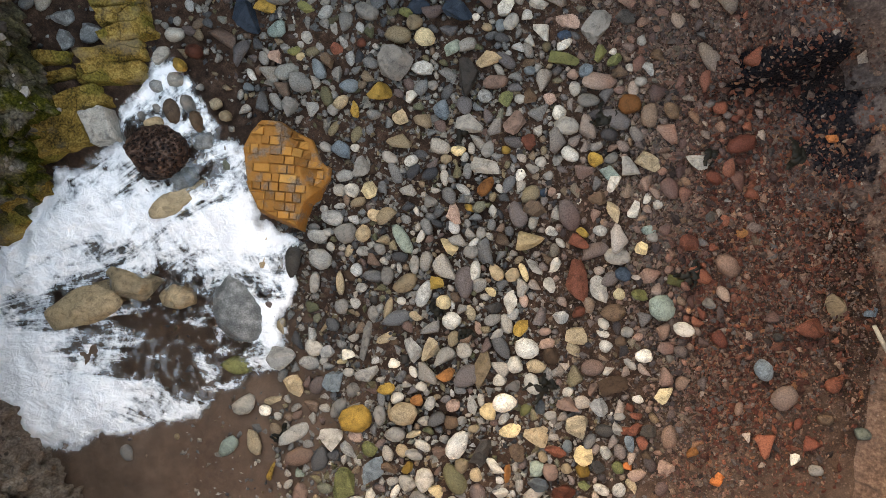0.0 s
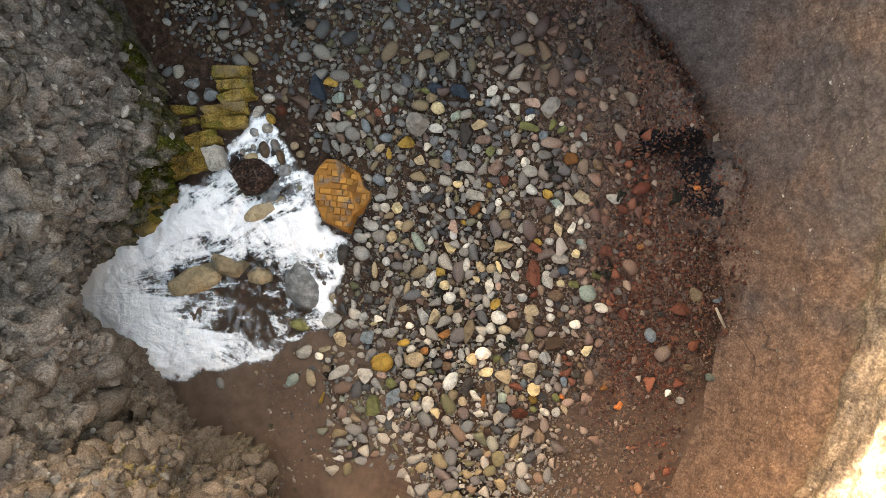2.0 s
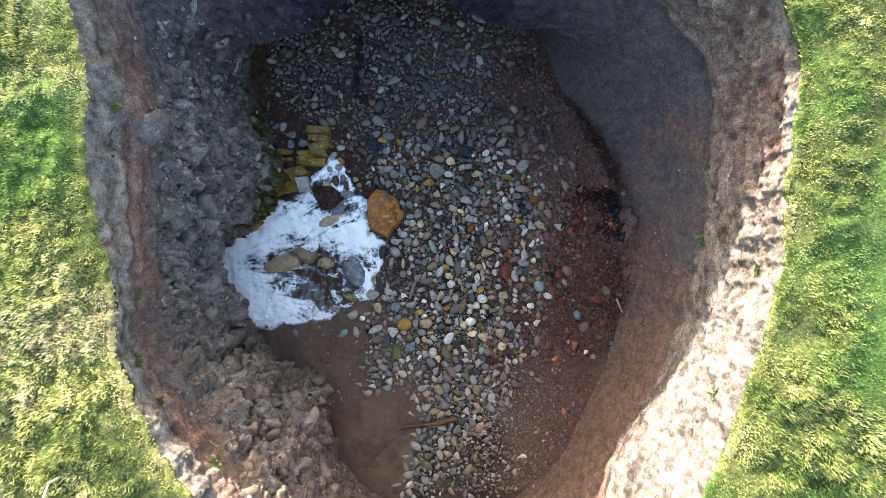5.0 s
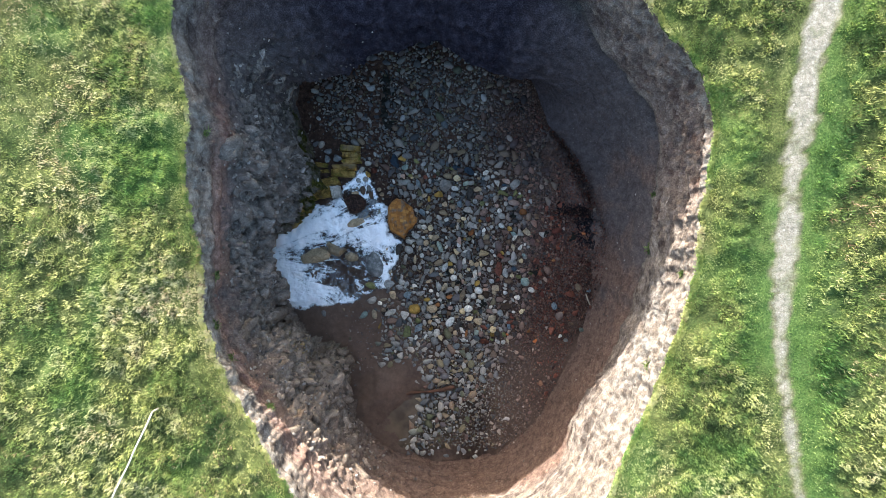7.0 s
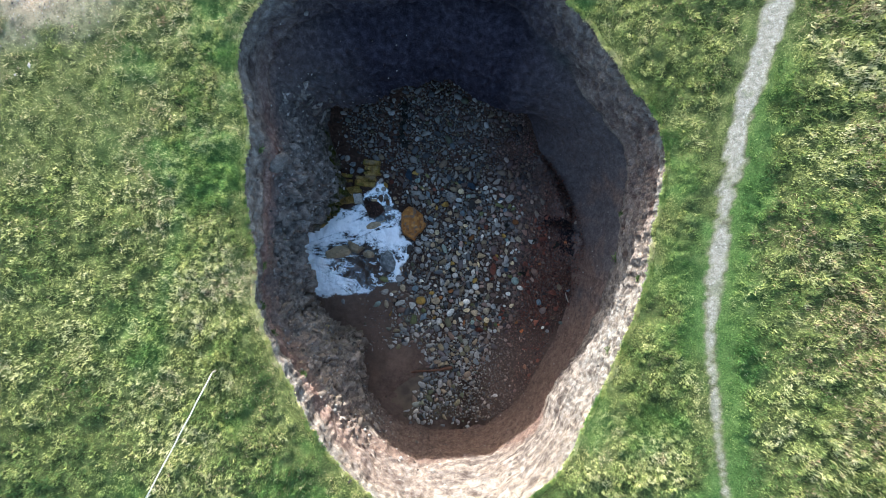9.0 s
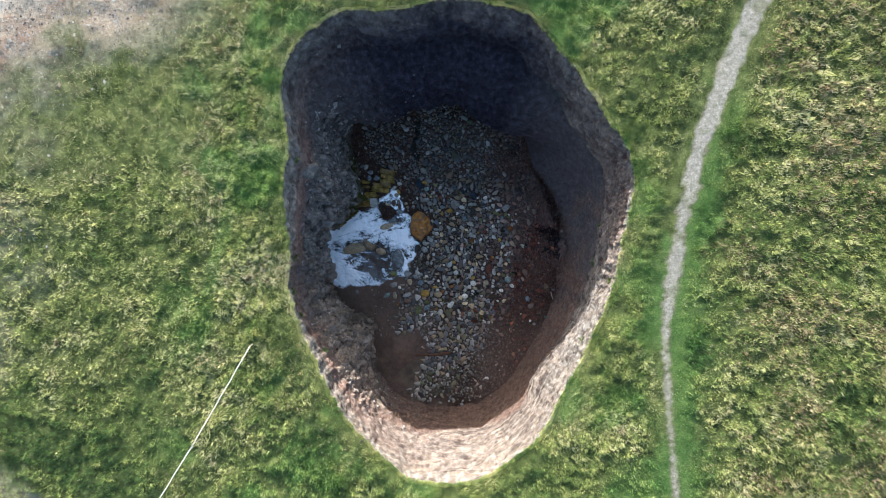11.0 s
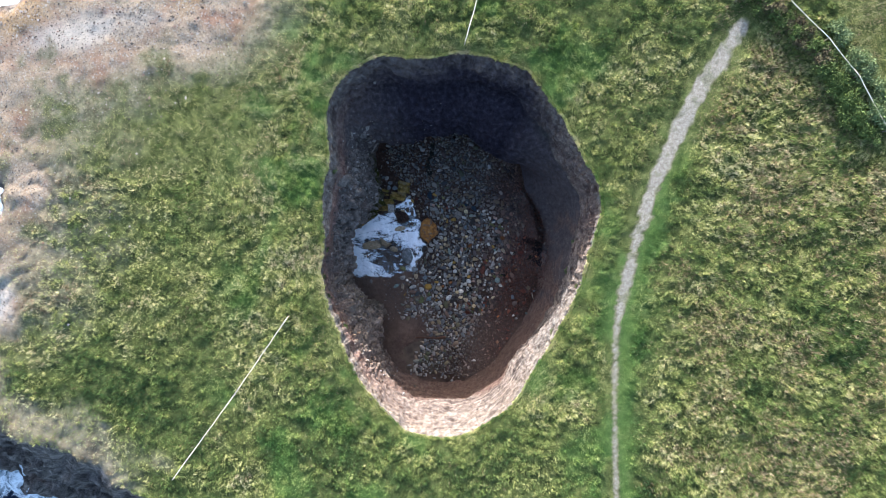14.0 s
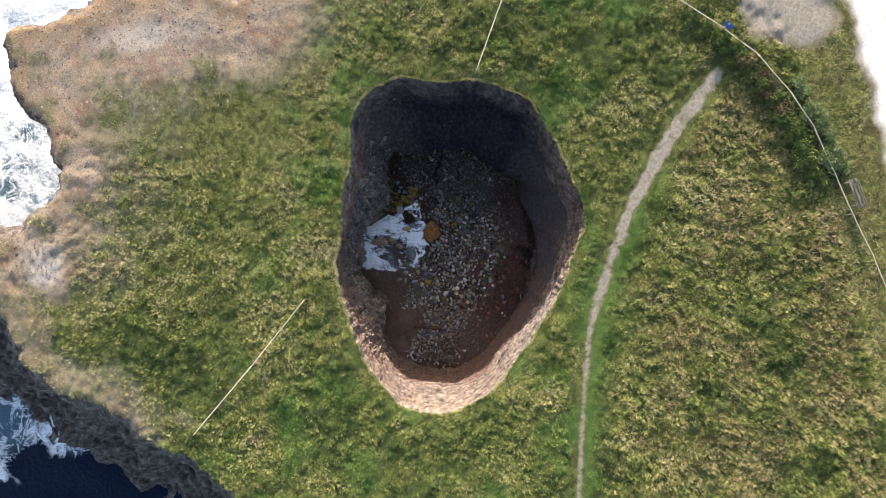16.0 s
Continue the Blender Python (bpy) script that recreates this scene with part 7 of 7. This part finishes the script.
def mat_crag():
    m = Nodes("crag")
    m.bsdf.inputs["Specular IOR Level"].default_value = 0.02
    fine, mid = m.noise(34, 6, 0.68), m.noise(5, 5, 0.6)
    mixed = m.mix(0.35, fine, mid)
    grey = m.ramp(mixed, [(0.36, (0.05, 0.041, 0.035)), (0.5, (0.15, 0.125, 0.107)), (0.64, (0.3, 0.262, 0.228))])
    tan = m.ramp(mixed, [(0.36, (0.09, 0.064, 0.046)), (0.5, (0.2, 0.15, 0.113)), (0.64, (0.33, 0.265, 0.21))])
    body = m.mix(m.ramp(m.math("MULTIPLY", m.axis(1), -0.25), [(0.2, 0.0), (0.6, 1.0)]), grey, tan)
    body = m.mix(1.0, body, m.ramp(m.island(), [(0.0, 0.7), (0.6, 1.0), (1.0, 1.35)]), "MULTIPLY")
    weed = m.math("MULTIPLY", m.math("MULTIPLY", m.ramp(m.math("ADD", m.axis(2), m.math("MULTIPLY", mid, 0.8)), [(0.75, 1.0), (1.0, 0.0)]), m.ramp(m.math("MULTIPLY", m.axis(1), 0.5), [(0.25, 0.0), (0.6, 1.0)])), m.ramp(m.noise(2.6, 4), [(0.36, 0.3), (0.52, 1.0)]))
    body = m.mix(weed, body, m.ramp(mixed, [(0.38, (0.007, 0.0085, 0.002)), (0.52, (0.04, 0.041, 0.008)), (0.66, (0.14, 0.122, 0.022))]))
    m.bump(m.mix(0.5, fine, mid), 0.05)
    return m.done(body, 0.95)


def mat_rubble():
    m = Nodes("till_stones")
    fine = m.noise(40, 4, 0.65)
    body = m.ramp(m.island(), [(0.0, (0.05, 0.04, 0.033)), (0.4, (0.13, 0.107, 0.09)), (0.8, (0.22, 0.19, 0.162)), (1.0, (0.36, 0.32, 0.285))])
    body = m.mix(0.7, body, m.ramp(fine, [(0.25, 0.45), (0.75, 1.35)]), "MULTIPLY")
    m.bump(fine, 0.012)
    return m.done(body, 0.9)


MAT["rubble"], MAT["crag"] = mat_rubble(), mat_crag()
build_crags()
build_rubble()


def build_scatter():
    """Loose stones on the bare ground of the headland and on the footpath."""
    rng = np.random.default_rng(61)
    n = 26000
    x, y = rng.uniform(-26, 19, n), rng.uniform(-13, 17, n)
    ok = (rng.random(n) < bareness(x, y) ** 1.5 * np.where(x < -9, 1.0, 0.06)) & (inside_by(COAST, x, y) > 0.4) & (np.hypot(x, y) > 10 - 3.2 * (x > 5)) & (lane_depth(x, y) < -0.5)
    gx, gy = rng.uniform(-26, -11, 42000), rng.uniform(-6, 12, 42000)
    near = (rng.random(42000) < bareness(gx, gy) ** 1.4) & (inside_by(COAST, gx, gy) > 0.1)
    x, y = np.r_[x[ok], gx[near]], np.r_[y[ok], gy[near]]
    n = len(x)
    r = np.clip(rng.lognormal(math.log(0.021), 0.45, n), 0.01, 0.07) * np.where(x < -9, 1, 0.6)
    base, tri = OCTA
    a = rng.uniform(0, math.tau, n)
    size = np.stack([r * rng.uniform(0.9, 1.5, n), r, r * rng.uniform(0.15, 0.3, n)], -1)
    v = base[None] * size[:, None, :] * rng.uniform(0.75, 1.2, (n, len(base), 1))
    c, d = np.cos(a)[:, None], np.sin(a)[:, None]
    v = np.stack([v[..., 0] * c - v[..., 1] * d, v[..., 0] * d + v[..., 1] * c, v[..., 2]], -1)
    v = v + np.stack([x, y, turf_level(x, y) + hummocks(x, y) + r * 0.2], -1)[:, None, :]
    f = (tri[None] + (np.arange(n) * len(base))[:, None, None]).reshape(-1, 3)
    me = mesh_of("scatter", v.reshape(-1, 3), f, MAT["scatter"], shade=False)
    tagged(new("loose_stones", me), "small pale stones loose on bare ground", "stones", kind="stuff")


def mat_scatter():
    m = Nodes("loose_stones")
    body = m.ramp(m.island(), [(0.0, (0.05, 0.04, 0.033)), (0.3, (0.16, 0.13, 0.105)), (0.6, (0.28, 0.245, 0.2)), (0.88, (0.36, 0.325, 0.275)), (1.0, (0.2, 0.1, 0.07))])
    m.bump(m.noise(50, 4), 0.01)
    return m.done(body, 0.9)


MAT["scatter"] = mat_scatter()
build_scatter()

# ---- on the clifftop ----
def on_turf(x, y):
    return float(turf_level(x, y) + hummocks(np.array([x]), np.array([y]))[0])


def rope_fence(name, label, posts, sag=0.02, height=0.3, thick=0.014):
    """A line of thin posts with a pale rope."""
    ob = thing(name, label, "rope fence", at=(posts[0][0], posts[0][1], on_turf(*posts[0])))
    o = Vector(ob.location)
    tops = []
    for x, y in posts:
        z = on_turf(x, y)
        p = Vector((x, y, z)) - o
        part("post", tube_mesh("post", [p - Vector((0, 0, 0.15)), p + Vector((0.01, 0, height * 0.6)), p + Vector((0.015, 0.01, height + 0.03))], [0.028, 0.026, 0.022], MAT["wood"], 7), ob)
        tops.append(p + Vector((0.012, 0.008, height)))
    for a, b in zip(tops, tops[1:]):
        pts = [a.lerp(b, k / 12) - Vector((0, 0, sag * 4 * (k / 12) * (1 - k / 12))) + Vector((0.008 * math.sin(k * 1.9), 0.006 * math.sin(k * 2.7), 0)) * (0 if k in (0, 12) else 1) for k in range(13)]
        part("rope", tube_mesh("rope", pts, [thick] * 13, MAT["rope"], 6), ob)
    return ob


rope_fence("rope_fence", "pale rope strung from a short stake across the grass", [(-7.18, -3.92), (-9.3, -7.95), (-11.65, -12.2)], 0.05, 0.34, 0.02)
rope_fence("rope_fence", "pale rope strung from a short stake across the grass", [(-0.62, 9.5), (-0.02, 13.4), (0.6, 18.5)], 0.05, 0.34, 0.02)
rope_fence("rope_fence", "pale rope strung between posts along a hedge", [(4.0, 17.2), (8.46, 14.79), (10.75, 13.72), (12.76, 12.57), (14.68, 11.03), (16.03, 9.56), (17.5, 7.41), (18.63, 5.64), (19.87, 3.91), (21.05, 2.0), (23.0, -1.5)], 0.03, 0.36, 0.02)


MAT["bench"] = mat_plain("silvered_wood", (0.17, 0.155, 0.13), 0.85, 40, 0.006)


def build_bench():
    x0, y0 = 18.5, 6.6
    ob = thing("bench", "weathered grey wooden bench with a low back on the grass", "bench", at=(x0, y0, on_turf(x0, y0)))
    ob.rotation_euler = (0, 0, math.atan2(6.13 - 7.34, 19.14 - 18.39))

    def box(name, size, at, bevel=0.008):
        bm = bmesh.new()
        bmesh.ops.create_cube(bm, size=1, matrix=Matrix.LocRotScale(at, None, size))
        bmesh.ops.bevel(bm, geom=bm.edges[:], offset=bevel, segments=1, affect="EDGES")
        me = bpy.data.meshes.new(name)
        bm.to_mesh(me)
        bm.free()
        me.materials.append(MAT["bench"])
        return part(name, me, ob)

    for k in range(2):
        box("seat_slat", (1.45, 0.1, 0.035), (0, -0.02 + k * 0.115, 0.43))
    for k in range(2):
        box("back_slat", (1.45, 0.03, 0.09), (0, 0.17 + 0.012 * k, 0.56 + 0.13 * k))
    for sx in (-0.6, 0.6):
        for sy in (-0.03, 0.15):
            box("leg", (0.06, 0.06, 0.46 if sy < 0 else 0.78), (sx, sy, 0.19 if sy < 0 else 0.36))
        box("rail", (0.05, 0.2, 0.06), (sx, 0.06, 0.38))


build_bench()


def mat_leaves(name, low, high):
    m = Nodes(name)
    col = m.ramp(m.math("ADD", m.math("MULTIPLY", m.island(), 0.7), m.math("MULTIPLY", m.noise(2.5, 3), 0.4)), [(0.15, low), (0.85, high)])
    return m.done(col, 0.6)


MAT["hedge"] = mat_leaves("hedge_leaves", (0.025, 0.05, 0.012), (0.15, 0.19, 0.055))
MAT["bramble"] = mat_leaves("bramble_leaves", (0.02, 0.016, 0.01), (0.16, 0.13, 0.07))
MAT["silver"] = mat_leaves("silver_leaves", (0.04, 0.07, 0.022), (0.22, 0.27, 0.12))


def bush(x, y, wide, tall, tone, label, count=900):
    """A low shrub: a few stems and many small leaves in uneven clumps."""
    z = on_turf(x, y)
    ob = thing("bush", label, "bush", "shrubs along the hedge", (x, y, z))
    heads = [(dice.normal(0, wide * 0.3), dice.normal(0, wide * 0.3), tall * dice.uniform(0.3, 0.8)) for _ in range(9)]
    for hx, hy, hz in heads[:5]:
        part("stem", tube_mesh("stem", [(hx * 0.2, hy * 0.2, -0.1), (hx * 0.6, hy * 0.6, hz * 0.55), (hx, hy, hz)], [0.02, 0.014, 0.006], MAT["log"], 5), ob)
    h = np.array(heads)[dice.integers(len(heads), size=count)]
    c = h + dice.normal(0, 1, (count, 3)) * (wide * 0.15, wide * 0.15, tall * 0.16)
    c[:, 2] = np.maximum(c[:, 2], 0.02)
    a, b = dice.normal(0, 1, (count, 3)), dice.normal(0, 1, (count, 3))
    a /= np.linalg.norm(a, axis=1)[:, None]
    b /= np.linalg.norm(b, axis=1)[:, None]
    s = dice.uniform(0.03, 0.06, (count, 1))
    v = np.stack([c - a * s, c + b * s * 0.6, c + a * s, c - b * s * 0.6], 1).reshape(-1, 3)
    part("leaves", mesh_of("leaves", v, np.arange(4 * count).reshape(-1, 4), MAT[tone], shade=False), ob)


def wall_tuft(deg, height, size):
    """A tuft of green growing from the side of the hole."""
    k = int(deg % 360 / 360 * TURNS)
    x, y, z = [v[:, k] for v in SIDE[0][:3]]
    j = int(np.argmin(np.abs(z - height)))
    ob = thing("grass_tuft", "small green tuft growing from the bare earth side", "grass tuft", "tufts on the sides", (float(x[j]), float(y[j]), float(z[j])))
    n = 90
    a = dice.uniform(0, math.tau, n)
    lean = dice.uniform(0.1, 1.2, n)
    long = size * dice.uniform(0.4, 1.0, n)
    base = dice.normal(0, size * 0.25, (n, 3)) * (1, 1, 0.4)
    tip = base + np.stack([np.cos(a) * np.sin(lean), np.sin(a) * np.sin(lean), np.cos(lean)], -1) * long[:, None]
    w = np.stack([-np.sin(a), np.cos(a), 0 * a], -1) * 0.012
    part("foliage", mesh_of("foliage", np.stack([base - w, base + w, tip], 1).reshape(-1, 3), np.arange(3 * n).reshape(-1, 3), MAT["hedge"], shade=False), ob)


for tuft_at, tuft_up, tuft_size in [(-2, 3.7, 0.22), (186, 4.3, 0.2), (153, 4.6, 0.24), (207, 4.4, 0.2), (198, 4.6, 0.22), (-31, 5.4, 0.22), (-8, 5.6, 0.18), (12, 4.0, 0.16), (178, 3.1, 0.15), (222, 4.2, 0.2)]:
    wall_tuft(tuft_at, tuft_up, tuft_size)
HEDGE = [(11.2, 13.2), (11.7, 12.9), (12.2, 12.5), (12.6, 12.25), (13.0, 12.0), (13.3, 11.6), (13.7, 11.4), (14.0, 11.0), (14.3, 10.8), (14.6, 10.4), (14.9, 10.1), (15.15, 9.7), (15.4, 9.5), (15.65, 9.1), (15.9, 8.7), (16.2, 8.4), (16.5, 7.9), (16.9, 7.4)]
for i, (px, py) in enumerate(HEDGE):
    dark = 2 <= i <= 9
    bush(px - 0.12, py - 0.12, 0.75, 0.42, "bramble" if dark and i % 2 else "hedge", "dark tangled bramble below the rope" if dark and i % 2 else "dark green shrub below the rope", 2000)
for px, py in [(17.3, 8.6), (17.7, 7.9), (16.9, 8.2), (16.5, 9.6), (15.2, 11.2), (16.0, 10.2)]:
    bush(px, py, 0.8, 0.4, "silver", "pale silvery-green shrub beside the rope", 2000)
for px, py in [(9.5, 13.9), (10.2, 13.5), (15.7, 7.9)]:
    bush(px, py, 0.6, 0.3, "hedge", "low dark green shrub in the long grass", 1800)


def build_sign():
    x, y = 11.0, 13.56
    ob = thing("notice_post", "small blue notice on a short post by the rope", "sign", at=(x, y, on_turf(x, y)))
    part("post", tube_mesh("post", [(0, 0, -0.2), (0, 0, 0.5), (0, 0, 1.0)], [0.04, 0.04, 0.038], MAT["wood"], 8), ob)
    bm = bmesh.new()
    bmesh.ops.create_cube(bm, size=1, matrix=Matrix.LocRotScale((0.02, -0.05, 0.92), Euler((radians(-65), 0, radians(-35))), (0.42, 0.03, 0.26)))
    bmesh.ops.bevel(bm, geom=bm.edges[:], offset=0.006, segments=1, affect="EDGES")
    me = bpy.data.meshes.new("board")
    bm.to_mesh(me)
    bm.free()
    me.materials.append(mat_plain("blue_enamel", (0.03, 0.09, 0.24), 0.4, 30, 0.002, 0, 0.2))
    part("board", me, ob, "blue enamelled board")


build_sign()
